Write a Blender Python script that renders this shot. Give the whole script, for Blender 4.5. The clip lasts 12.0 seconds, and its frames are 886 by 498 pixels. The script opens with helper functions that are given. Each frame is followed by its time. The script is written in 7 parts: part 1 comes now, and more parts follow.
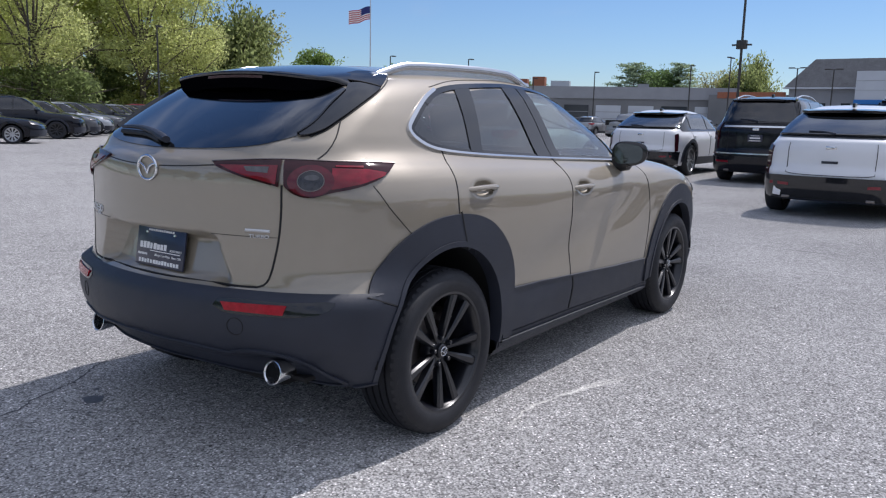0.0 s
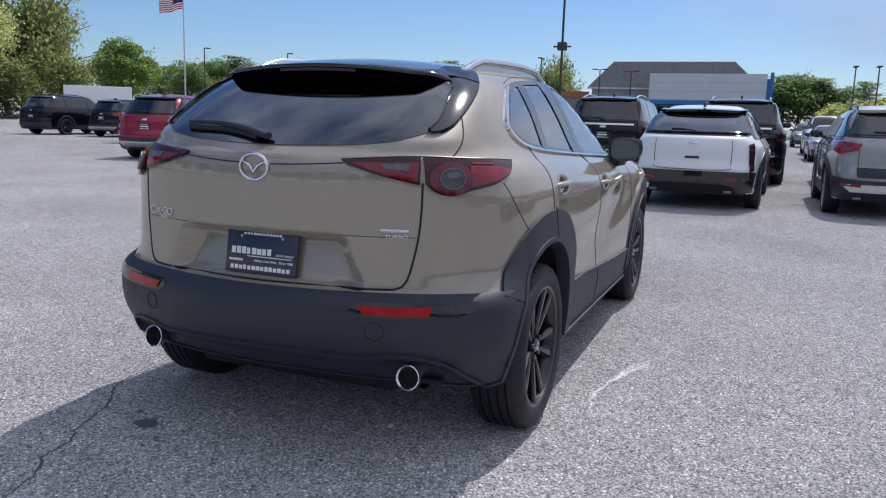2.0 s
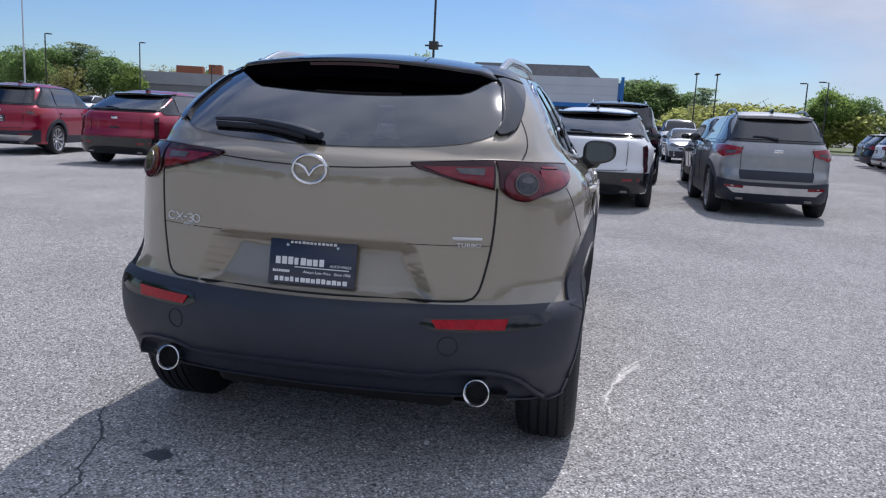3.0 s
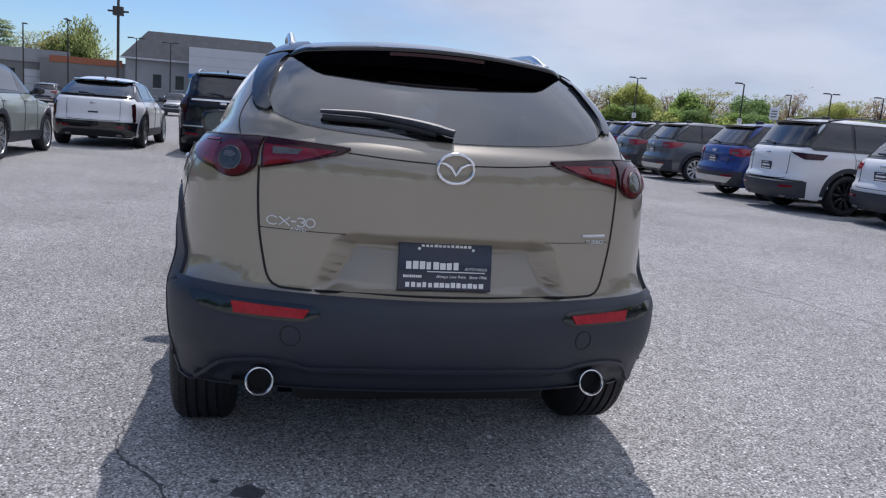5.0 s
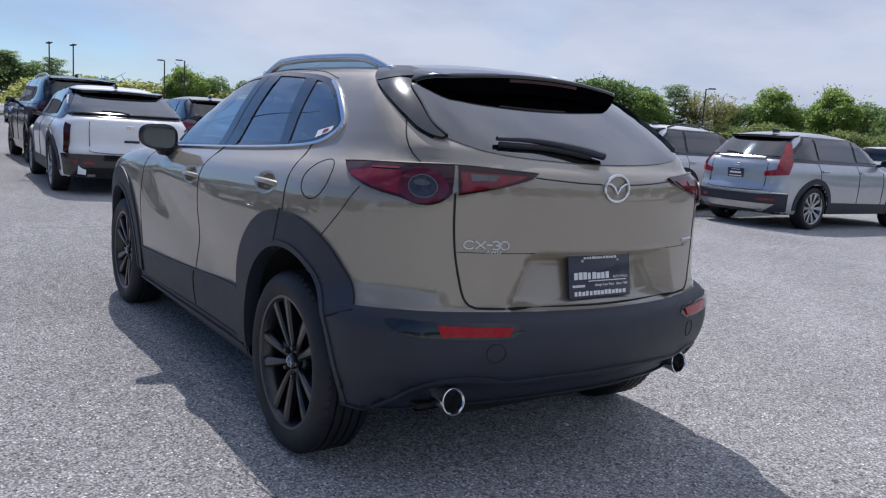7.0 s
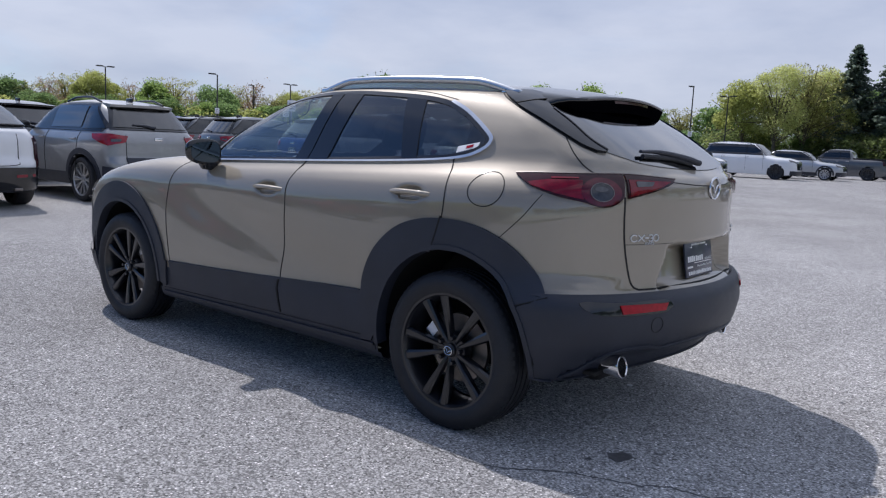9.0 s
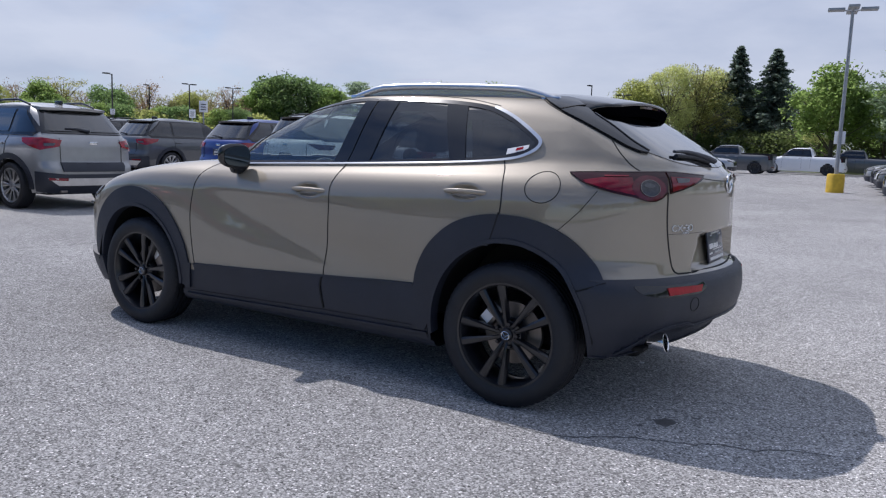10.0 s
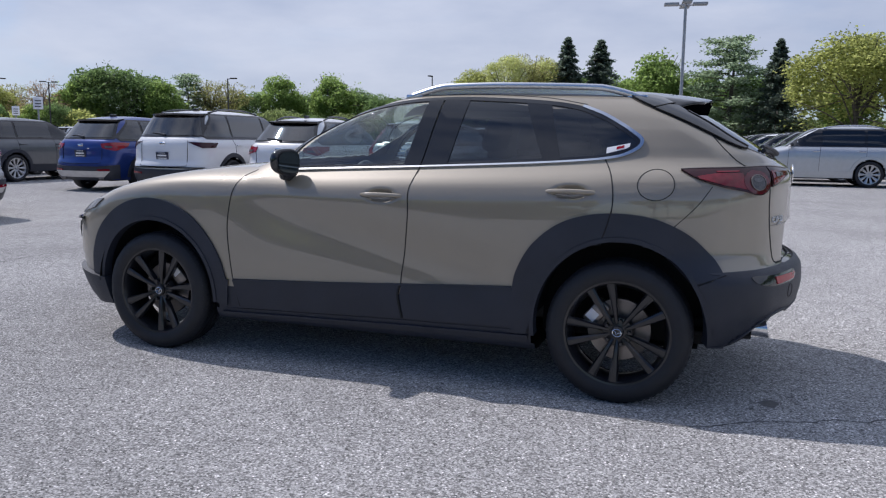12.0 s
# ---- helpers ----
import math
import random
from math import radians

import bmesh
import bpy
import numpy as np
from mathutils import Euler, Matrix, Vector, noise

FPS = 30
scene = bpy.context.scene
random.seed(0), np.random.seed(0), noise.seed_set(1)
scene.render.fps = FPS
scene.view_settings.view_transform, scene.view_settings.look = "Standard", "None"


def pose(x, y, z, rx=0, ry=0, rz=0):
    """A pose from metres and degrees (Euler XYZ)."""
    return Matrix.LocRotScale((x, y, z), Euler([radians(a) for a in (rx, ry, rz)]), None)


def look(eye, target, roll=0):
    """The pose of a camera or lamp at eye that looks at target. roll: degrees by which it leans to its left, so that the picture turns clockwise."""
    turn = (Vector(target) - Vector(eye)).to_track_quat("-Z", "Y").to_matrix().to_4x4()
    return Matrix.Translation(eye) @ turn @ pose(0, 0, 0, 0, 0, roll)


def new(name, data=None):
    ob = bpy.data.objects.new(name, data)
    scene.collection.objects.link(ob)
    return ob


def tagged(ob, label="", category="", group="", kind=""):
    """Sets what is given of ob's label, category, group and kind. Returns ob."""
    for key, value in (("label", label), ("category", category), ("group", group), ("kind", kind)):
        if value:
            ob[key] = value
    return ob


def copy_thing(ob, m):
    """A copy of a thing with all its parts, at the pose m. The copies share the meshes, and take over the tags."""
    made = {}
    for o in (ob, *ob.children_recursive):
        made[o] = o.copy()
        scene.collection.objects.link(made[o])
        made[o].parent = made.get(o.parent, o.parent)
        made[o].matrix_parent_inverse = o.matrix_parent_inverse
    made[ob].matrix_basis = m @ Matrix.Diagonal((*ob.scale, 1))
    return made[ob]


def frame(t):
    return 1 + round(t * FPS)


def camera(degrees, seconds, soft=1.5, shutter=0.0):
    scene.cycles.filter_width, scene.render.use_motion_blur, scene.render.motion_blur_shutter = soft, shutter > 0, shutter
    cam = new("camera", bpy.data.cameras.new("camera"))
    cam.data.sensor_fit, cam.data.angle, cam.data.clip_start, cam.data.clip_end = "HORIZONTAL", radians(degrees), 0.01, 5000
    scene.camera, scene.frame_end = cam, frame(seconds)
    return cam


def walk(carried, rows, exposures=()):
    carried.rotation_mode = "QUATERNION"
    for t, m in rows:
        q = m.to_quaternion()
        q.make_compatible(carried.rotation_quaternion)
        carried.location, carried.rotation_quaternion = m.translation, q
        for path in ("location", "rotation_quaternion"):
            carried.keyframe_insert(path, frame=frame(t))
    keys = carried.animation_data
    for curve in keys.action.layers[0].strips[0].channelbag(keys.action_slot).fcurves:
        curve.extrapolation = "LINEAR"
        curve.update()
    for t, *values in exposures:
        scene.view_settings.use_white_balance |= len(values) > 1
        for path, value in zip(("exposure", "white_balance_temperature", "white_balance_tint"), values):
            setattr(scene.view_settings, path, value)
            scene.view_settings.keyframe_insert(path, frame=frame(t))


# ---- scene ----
cam = camera(59.2, 12.0, soft=1.2)
PATH = [
    (0, (-2.54, -2.645, 1.298), (-0.933, -1.503, 0.965), 1.3),
    (0.5, (-2.656, -2.509, 1.306), (-1.004, -1.434, 0.969), 1.3),
    (1, (-2.724, -2.213, 1.284), (-1.014, -1.229, 0.953), 1.2),
    (1.5, (-2.934, -1.928, 1.266), (-1.163, -1.06, 0.934), 1.3),
    (2, (-3.078, -1.647, 1.271), (-1.246, -0.916, 0.94), 1.7),
    (2.5, (-3.05, -1.29, 1.267), (-1.161, -0.72, 0.937), 2.2),
    (3, (-3.146, -0.926, 1.258), (-1.211, -0.538, 0.934), 2.8),
    (5, (-3.118, 0.537, 1.234), (-1.191, 0.114, 0.906), 4.4),
    (5.5, (-3.097, 0.936, 1.222), (-1.225, 0.31, 0.901), 4.6),
    (6, (-2.996, 1.301, 1.217), (-1.199, 0.481, 0.902), 4.5),
    (6.5, (-2.767, 1.627, 1.229), (-1.056, 0.636, 0.926), 4.2),
    (7, (-2.659, 2.03, 1.241), (-1.035, 0.901, 0.944), 3.7),
    (8.8, (-2.108, 3.291, 1.211), (-0.821, 1.785, 0.938), 2.7),
    (9, (-2.02, 3.413, 1.235), (-0.772, 1.874, 0.961), 2.7),
    (9.5, (-1.86, 3.78, 1.234), (-0.712, 2.164, 0.965), 2.5),
    (10, (-1.627, 4.062, 1.225), (-0.582, 2.377, 0.959), 2.1),
    (10.5, (-1.32, 4.195, 1.248), (-0.356, 2.463, 0.98), 1.3),
    (11, (-0.971, 4.426, 1.246), (-0.121, 2.636, 0.973), 1.0),
    (11.5, (-0.677, 4.491, 1.224), (0.08, 2.66, 0.947), 0.6),
    (12, (-0.439, 4.534, 1.246), (0.23, 2.67, 0.967), 0.7),
]
walk(cam, [(t, look(eye, target, roll)) for t, eye, target, roll in PATH], exposures=((0, 0.10, 6180, 15), (12, 0.10, 6180, 15)))

# ---- light ----
SUN_DIR = Vector((0.70, -0.17, 1.0)).normalized()
SUN_EL = math.asin(SUN_DIR.z)
SUN_AZ = math.atan2(SUN_DIR.x, SUN_DIR.y)


def make_world():
    world = bpy.data.worlds.new("world")
    scene.world = world
    world.use_nodes = True
    nt = world.node_tree
    nd, ln = nt.nodes, nt.links
    sky = nd.new("ShaderNodeTexSky")
    sky.sky_type, sky.sun_disc = "NISHITA", False
    sky.sun_elevation, sky.sun_rotation = SUN_EL, SUN_AZ
    sky.air_density, sky.dust_density, sky.ozone_density = 1.0, 0.15, 3.5
    bg = nd["Background"]
    bg.inputs["Strength"].default_value = 0.086
    # thin high cloud: streaky noise on the direction, thicker towards the south-east half of the sky
    tc = nd.new("ShaderNodeTexCoord")
    mp = nd.new("ShaderNodeMapping")
    mp.inputs["Scale"].default_value = (1.0, 1.0, 3.2)
    mp.inputs["Rotation"].default_value = (0.12, 0.1, 0.6)
    ln.new(tc.outputs["Generated"], mp.inputs["Vector"])
    n1 = nd.new("ShaderNodeTexNoise")
    n1.inputs["Scale"].default_value, n1.inputs["Detail"].default_value = 1.9, 7.0
    n1.inputs["Roughness"].default_value, n1.inputs["Distortion"].default_value = 0.55, 0.35
    ln.new(mp.outputs[0], n1.inputs["Vector"])
    sep = nd.new("ShaderNodeSeparateXYZ")
    ln.new(tc.outputs["Generated"], sep.inputs[0])
    # cover grows from the blue quarter (+x, +y) to the clouded rest of the sky
    cov = nd.new("ShaderNodeMapRange")
    cov.inputs["From Min"].default_value, cov.inputs["From Max"].default_value = 0.55, -0.35
    cov.inputs["To Min"].default_value, cov.inputs["To Max"].default_value = -0.22, 0.14
    west = nd.new("ShaderNodeMath")
    west.operation = "MINIMUM"
    west.inputs[1].default_value = 0.0
    ln.new(sep.outputs["X"], west.inputs[0])
    lean = nd.new("ShaderNodeMath")
    lean.operation = "MULTIPLY_ADD"
    lean.inputs[1].default_value = 0.25
    ln.new(west.outputs[0], lean.inputs[0])
    ln.new(sep.outputs["Y"], lean.inputs[2])
    ln.new(lean.outputs[0], cov.inputs["Value"])
    high = nd.new("ShaderNodeMath")
    high.operation = "MULTIPLY_ADD"
    high.inputs[1].default_value = 0.26
    ln.new(sep.outputs["Z"], high.inputs[0])
    ln.new(cov.outputs[0], high.inputs[2])
    add = nd.new("ShaderNodeMath")
    ln.new(n1.outputs["Fac"], add.inputs[0])
    ln.new(high.outputs[0], add.inputs[1])
    rmp = nd.new("ShaderNodeMapRange")
    rmp.interpolation_type = "SMOOTHSTEP"
    rmp.inputs["From Min"].default_value, rmp.inputs["From Max"].default_value = 0.40, 0.74
    ln.new(add.outputs[0], rmp.inputs["Value"])
    mul = nd.new("ShaderNodeMath")
    mul.operation = "MULTIPLY"
    mul.inputs[1].default_value = 0.92
    ln.new(rmp.outputs[0], mul.inputs[0])
    mix = nd.new("ShaderNodeMixRGB")
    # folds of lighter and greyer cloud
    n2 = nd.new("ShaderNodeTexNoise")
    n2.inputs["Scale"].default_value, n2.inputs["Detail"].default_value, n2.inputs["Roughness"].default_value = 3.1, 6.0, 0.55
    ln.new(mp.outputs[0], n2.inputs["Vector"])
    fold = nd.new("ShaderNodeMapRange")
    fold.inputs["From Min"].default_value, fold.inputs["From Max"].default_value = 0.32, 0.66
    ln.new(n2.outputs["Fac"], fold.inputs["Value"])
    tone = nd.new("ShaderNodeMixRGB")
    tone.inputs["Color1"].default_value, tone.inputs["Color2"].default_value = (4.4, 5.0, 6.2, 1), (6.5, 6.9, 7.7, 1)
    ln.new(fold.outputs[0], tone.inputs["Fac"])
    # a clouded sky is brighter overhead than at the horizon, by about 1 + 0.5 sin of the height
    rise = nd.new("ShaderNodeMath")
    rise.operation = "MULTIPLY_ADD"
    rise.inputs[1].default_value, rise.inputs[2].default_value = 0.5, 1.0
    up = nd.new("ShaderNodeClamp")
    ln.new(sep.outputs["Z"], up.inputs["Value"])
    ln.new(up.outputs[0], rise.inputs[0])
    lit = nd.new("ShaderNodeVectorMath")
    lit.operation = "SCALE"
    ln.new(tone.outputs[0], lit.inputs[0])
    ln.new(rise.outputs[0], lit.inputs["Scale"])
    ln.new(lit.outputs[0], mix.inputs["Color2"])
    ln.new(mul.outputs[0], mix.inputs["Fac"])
    cool = nd.new("ShaderNodeMixRGB")
    cool.blend_type = "MULTIPLY"
    cool.inputs["Fac"].default_value = 1.0
    cool.inputs["Color2"].default_value = (0.80, 0.93, 1.08, 1)
    ln.new(sky.outputs[0], cool.inputs["Color1"])
    ln.new(cool.outputs[0], mix.inputs["Color1"])
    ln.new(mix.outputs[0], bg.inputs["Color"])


make_world()
sun = new("sun", bpy.data.lights.new("sun", "SUN"))
sun.data.energy, sun.data.angle, sun.data.color = 3.6, radians(0.55), (1.0, 0.955, 0.90)
sun.matrix_world = look(SUN_DIR * 60, (0, 0, 0))

# ---- materials ----
def node_mat(name, base, rough=0.5, metal=0.0, coat=0.0, vary=0.0, scale=8.0, fine=0.0, fine_scale=250.0, bump=0.0, bump_scale=120.0,
             rough_vary=0.0, spec=0.5, emit=None, per_object=0.0, tint=None, coat_ior=1.5):
    m = bpy.data.materials.new(name)
    m.use_nodes = True
    nd, ln = m.node_tree.nodes, m.node_tree.links
    p = nd["Principled BSDF"]
    p.inputs["Roughness"].default_value, p.inputs["Metallic"].default_value = rough, metal
    p.inputs["Coat Weight"].default_value, p.inputs["Coat Roughness"].default_value = coat, 0.03
    p.inputs["Coat IOR"].default_value = coat_ior
    p.inputs["Specular IOR Level"].default_value = spec
    tc = nd.new("ShaderNodeTexCoord")

    def noise_of(s, detail=4.0):
        n = nd.new("ShaderNodeTexNoise")
        n.inputs["Scale"].default_value, n.inputs["Detail"].default_value = s, detail
        ln.new(tc.outputs["Object"], n.inputs["Vector"])
        return n

    col = nd.new("ShaderNodeRGB")
    col.outputs[0].default_value = (*base, 1)
    out = col.outputs[0]

    def scaled(src, fac, lo, hi):
        r = nd.new("ShaderNodeMapRange")
        r.inputs["From Min"].default_value, r.inputs["From Max"].default_value = 0.3, 0.7
        r.inputs["To Min"].default_value, r.inputs["To Max"].default_value = lo, hi
        ln.new(fac, r.inputs["Value"])
        v = nd.new("ShaderNodeVectorMath")
        v.operation = "SCALE"
        ln.new(src, v.inputs[0])
        ln.new(r.outputs[0], v.inputs["Scale"])
        return v.outputs[0]

    if vary:
        out = scaled(out, noise_of(scale).outputs["Fac"], 1 - vary, 1 + vary)
    if fine:
        out = scaled(out, noise_of(fine_scale, 2.0).outputs["Fac"], 1 - fine, 1 + fine)
    if tint:
        mx = nd.new("ShaderNodeMixRGB")
        mx.inputs["Color2"].default_value = (*tint, 1)
        ln.new(noise_of(scale * 0.37, 3.0).outputs["Fac"], mx.inputs["Fac"])
        ln.new(out, mx.inputs["Color1"])
        out = mx.outputs[0]
    if per_object:
        oi = nd.new("ShaderNodeObjectInfo")
        r = nd.new("ShaderNodeMapRange")
        r.inputs["To Min"].default_value, r.inputs["To Max"].default_value = 1 - per_object, 1 + per_object
        ln.new(oi.outputs["Random"], r.inputs["Value"])
        v = nd.new("ShaderNodeVectorMath")
        v.operation = "SCALE"
        ln.new(out, v.inputs[0])
        ln.new(r.outputs[0], v.inputs["Scale"])
        out = v.outputs[0]
    ln.new(out, p.inputs["Base Color"])
    if rough_vary:
        r = nd.new("ShaderNodeMapRange")
        r.inputs["To Min"].default_value, r.inputs["To Max"].default_value = max(0, rough - rough_vary), rough + rough_vary
        ln.new(noise_of(scale * 1.7).outputs["Fac"], r.inputs["Value"])
        ln.new(r.outputs[0], p.inputs["Roughness"])
    if bump:
        b = nd.new("ShaderNodeBump")
        b.inputs["Strength"].default_value, b.inputs["Distance"].default_value = bump, 0.002
        ln.new(noise_of(bump_scale, 2.0).outputs["Fac"], b.inputs["Height"])
        ln.new(b.outputs[0], p.inputs["Normal"])
    if emit:
        p.inputs["Emission Color"].default_value, p.inputs["Emission Strength"].default_value = (*base, 1), emit
    return m


def glass_mat(name, tint, gloss=(0.95, 0.95, 0.95), face=0.08, rough=0.0):
    """Thin pane: tinted see-through with a gloss that grows towards grazing angles, alike from both sides."""
    m = bpy.data.materials.new(name)
    m.use_nodes = True
    nd, ln = m.node_tree.nodes, m.node_tree.links
    nd.remove(nd["Principled BSDF"])
    t, g, f, mx = nd.new("ShaderNodeBsdfTransparent"), nd.new("ShaderNodeBsdfGlossy"), nd.new("ShaderNodeLayerWeight"), nd.new("ShaderNodeMixShader")
    t.inputs["Color"].default_value = (*tint, 1)
    g.inputs["Color"].default_value, g.inputs["Roughness"].default_value = (*gloss, 1), rough
    f.inputs["Blend"].default_value = 0.5
    p = nd.new("ShaderNodeMath")
    p.operation = "POWER"
    p.inputs[1].default_value = 3.0
    r = nd.new("ShaderNodeMapRange")
    r.inputs["To Min"].default_value, r.inputs["To Max"].default_value = face, 1.0
    ln.new(f.outputs["Facing"], p.inputs[0])
    ln.new(p.outputs[0], r.inputs["Value"])
    ln.new(r.outputs[0], mx.inputs[0])
    ln.new(t.outputs[0], mx.inputs[1])
    ln.new(g.outputs[0], mx.inputs[2])
    ln.new(mx.outputs[0], nd["Material Output"].inputs["Surface"])
    return m


M = dict(
    sand=node_mat("sand_metallic_paint", (0.262, 0.228, 0.174), 0.46, 0.15, 1.0, vary=0.03, scale=2.0, fine=0.10, fine_scale=900, coat_ior=1.78, spec=0.25),
    clad=node_mat("black_plastic_cladding", (0.016, 0.020, 0.033), 0.50, spec=0.5, vary=0.12, scale=6, bump=0.35, bump_scale=700, rough_vary=0.07),
    gloss_black=node_mat("gloss_black_paint", (0.010, 0.011, 0.014), 0.10, coat=0.35, vary=0.1),
    seam=node_mat("dark_shut_gap", (0.008, 0.008, 0.009), 0.8, vary=0.1),
    rubber=node_mat("tyre_rubber", (0.0085, 0.0098, 0.0145), 0.62, vary=0.18, scale=14, bump=0.4, bump_scale=260, rough_vary=0.1),
    rim_black=node_mat("gloss_black_alloy", (0.007, 0.008, 0.012), 0.28, coat=0.3, vary=0.15, scale=10),
    rim_silver=node_mat("silver_alloy", (0.45, 0.46, 0.48), 0.3, 0.9, vary=0.1),
    chrome=node_mat("chrome", (0.70, 0.71, 0.73), 0.17, 1.0, vary=0.04),
    satin=node_mat("satin_silver_rail", (0.62, 0.64, 0.67), 0.26, 1.0, vary=0.06),
    red_lens=node_mat("red_lens", (0.17, 0.004, 0.014), 0.10, coat=0.25, vary=0.25, scale=30),
    red_ring=node_mat("deep_red_ring", (0.095, 0.003, 0.012), 0.1, coat=0.3, vary=0.2, scale=40),
    red_lamp=node_mat("red_lamp_lens", (0.26, 0.006, 0.014), 0.15, coat=0.5, vary=0.3, scale=18),
    red_bright=node_mat("red_reflector", (0.33, 0.005, 0.016), 0.2, spec=0.3, coat=0.2, vary=0.2, scale=60),
    lens_dark=node_mat("smoked_lens", (0.032, 0.005, 0.009), 0.04, spec=0.35, coat=0.15, vary=0.15),
    lens_clear=node_mat("clear_lens", (0.095, 0.095, 0.10), 0.2, coat=0.2, vary=0.3, scale=40),
    lens_core=node_mat("grey_lens_core", (0.028, 0.028, 0.032), 0.12, coat=0.5, vary=0.5, scale=60),
    steel=node_mat("brake_steel", (0.22, 0.20, 0.19), 0.42, 0.9, vary=0.2),
    plate=node_mat("navy_plate", (0.013, 0.018, 0.045), 0.32, coat=0.4, vary=0.1),
    # near-black without gloss: paints in the shade under the gloss black spoiler
    spoiler_under=node_mat("shaded_black_underside", (0.002, 0.002, 0.003), 0.6, spec=0.0, vary=0.1),
    badge=node_mat("silver_badge", (0.66, 0.66, 0.66), 0.40, 0.1, vary=0.05),
    ink=node_mat("white_print", (0.78, 0.78, 0.78), 0.5, vary=0.05),
    cabin=node_mat("dark_cabin_trim", (0.10, 0.10, 0.10), 0.7, vary=0.15, bump=0.2),
    seat=node_mat("grey_seat_cloth", (0.30, 0.30, 0.29), 0.75, vary=0.15, bump=0.3),
    liner=node_mat("light_headliner", (0.45, 0.46, 0.44), 0.85, vary=0.06),
    under=node_mat("underbody_black", (0.006, 0.006, 0.007), 0.8, vary=0.2),
    sticker=node_mat("white_sticker", (0.8, 0.8, 0.82), 0.5, vary=0.05),
    glass_privacy=glass_mat("privacy_glass", (0.10, 0.115, 0.135), face=0.09),
    glass_rear=glass_mat("rear_privacy_glass", (0.07, 0.08, 0.095), face=0.11, rough=0.05),
    glass_clear=glass_mat("tinted_glass", (0.80, 0.90, 0.87), face=0.12),
    glass_car=glass_mat("dark_car_glass", (0.12, 0.135, 0.15), face=0.09),
    # low base colour paints in the dark surroundings that the mirror reflects
    mirror=node_mat("mirror_face", (0.09, 0.11, 0.12), 0.03, 1.0),
)

# ---- modelling tools ----
def curve(*pts):
    """A smooth curve through points (a, b): b as a function of a, with no overshoot."""
    px, py = np.array([p[0] for p in pts], float), np.array([p[1] for p in pts], float)
    h, s = np.diff(px), np.diff(py) / np.diff(px)
    d = np.zeros_like(px)
    for i in range(1, len(px) - 1):
        if s[i - 1] * s[i] > 0:
            w1, w2 = 2 * h[i] + h[i - 1], h[i] + 2 * h[i - 1]
            d[i] = (w1 + w2) / (w1 / s[i - 1] + w2 / s[i])
    d[0], d[-1] = s[0], s[-1]

    def f(x):
        x = np.asarray(x, float)
        i = np.clip(np.searchsorted(px, x) - 1, 0, len(h) - 1)
        t = np.clip((x - px[i]) / h[i], 0, 1)
        t2, t3 = t * t, t * t * t
        return ((2 * t3 - 3 * t2 + 1) * py[i] + (t3 - 2 * t2 + t) * h[i] * d[i] + (3 * t2 - 2 * t3) * py[i + 1] + (t3 - t2) * h[i] * d[i + 1])
    return f


def smax(a, b, k):
    h = np.maximum(k - np.abs(a - b), 0) / k
    return np.maximum(a, b) + h * h * k / 4


def sstep(a, b, x):
    t = np.clip((np.asarray(x, float) - a) / (b - a), 0, 1)
    return t * t * (3 - 2 * t)


def path2(pts, step=0.02, closed=False):
    """A smooth dense path through 2D points."""
    p = [np.array(q, float) for q in pts]
    n = len(p)
    out = []
    for i in range(n if closed else n - 1):
        a, b = p[i], p[(i + 1) % n]
        p0 = p[(i - 1) % n] if closed or i > 0 else 2 * a - b
        p3 = p[(i + 2) % n] if closed or i < n - 2 else 2 * b - a
        m = max(2, int(np.linalg.norm(b - a) / step) + 1)
        for t in np.arange(m) / m:
            out.append(0.5 * ((2 * a) + (b - p0) * t + (2 * p0 - 5 * a + 4 * b - p3) * t * t + (3 * a - p0 - 3 * b + p3) * t ** 3))
    if not closed:
        out.append(p[-1])
    return out


def inside(poly, x, y):
    poly = np.asarray(poly, float)
    x, y = np.asarray(x, float), np.asarray(y, float)
    c = np.zeros(x.shape, bool)
    j = len(poly) - 1
    for i in range(len(poly)):
        xi, yi, xj, yj = *poly[i], *poly[j]
        if yi != yj:
            c ^= ((yi > y) != (yj > y)) & (x < (xj - xi) * (y - yi) / (yj - yi) + xi)
        j = i
    return c


def obj(name, me, parent=None, label=""):
    ob = new(name, me)
    if parent:
        ob.parent = parent
    if label:
        ob["label"] = label
    return ob


def finish(bm, name, material, parent=None, label="", smooth=True, sharp=35, outward=None):
    bmesh.ops.recalc_face_normals(bm, faces=bm.faces)
    if outward:
        bm.normal_update()
        c = np.array([f.calc_center_median()[:] for f in bm.faces])
        n = np.array([f.normal[:] for f in bm.faces]) * np.array([f.calc_area() for f in bm.faces])[:, None]
        if (outward[0].normal(c) * n).sum() < 0:
            bmesh.ops.reverse_faces(bm, faces=bm.faces)
    me = bpy.data.meshes.new(name)
    bm.to_mesh(me)
    bm.free()
    me.materials.append(material)
    if smooth:
        me.polygons.foreach_set("use_smooth", np.ones(len(me.polygons), bool))
        me.set_sharp_from_angle(angle=radians(sharp))
    return obj(name, me, parent, label)


part = lambda name, bm, material, parent, label="": finish(bm, name, material, parent, label)


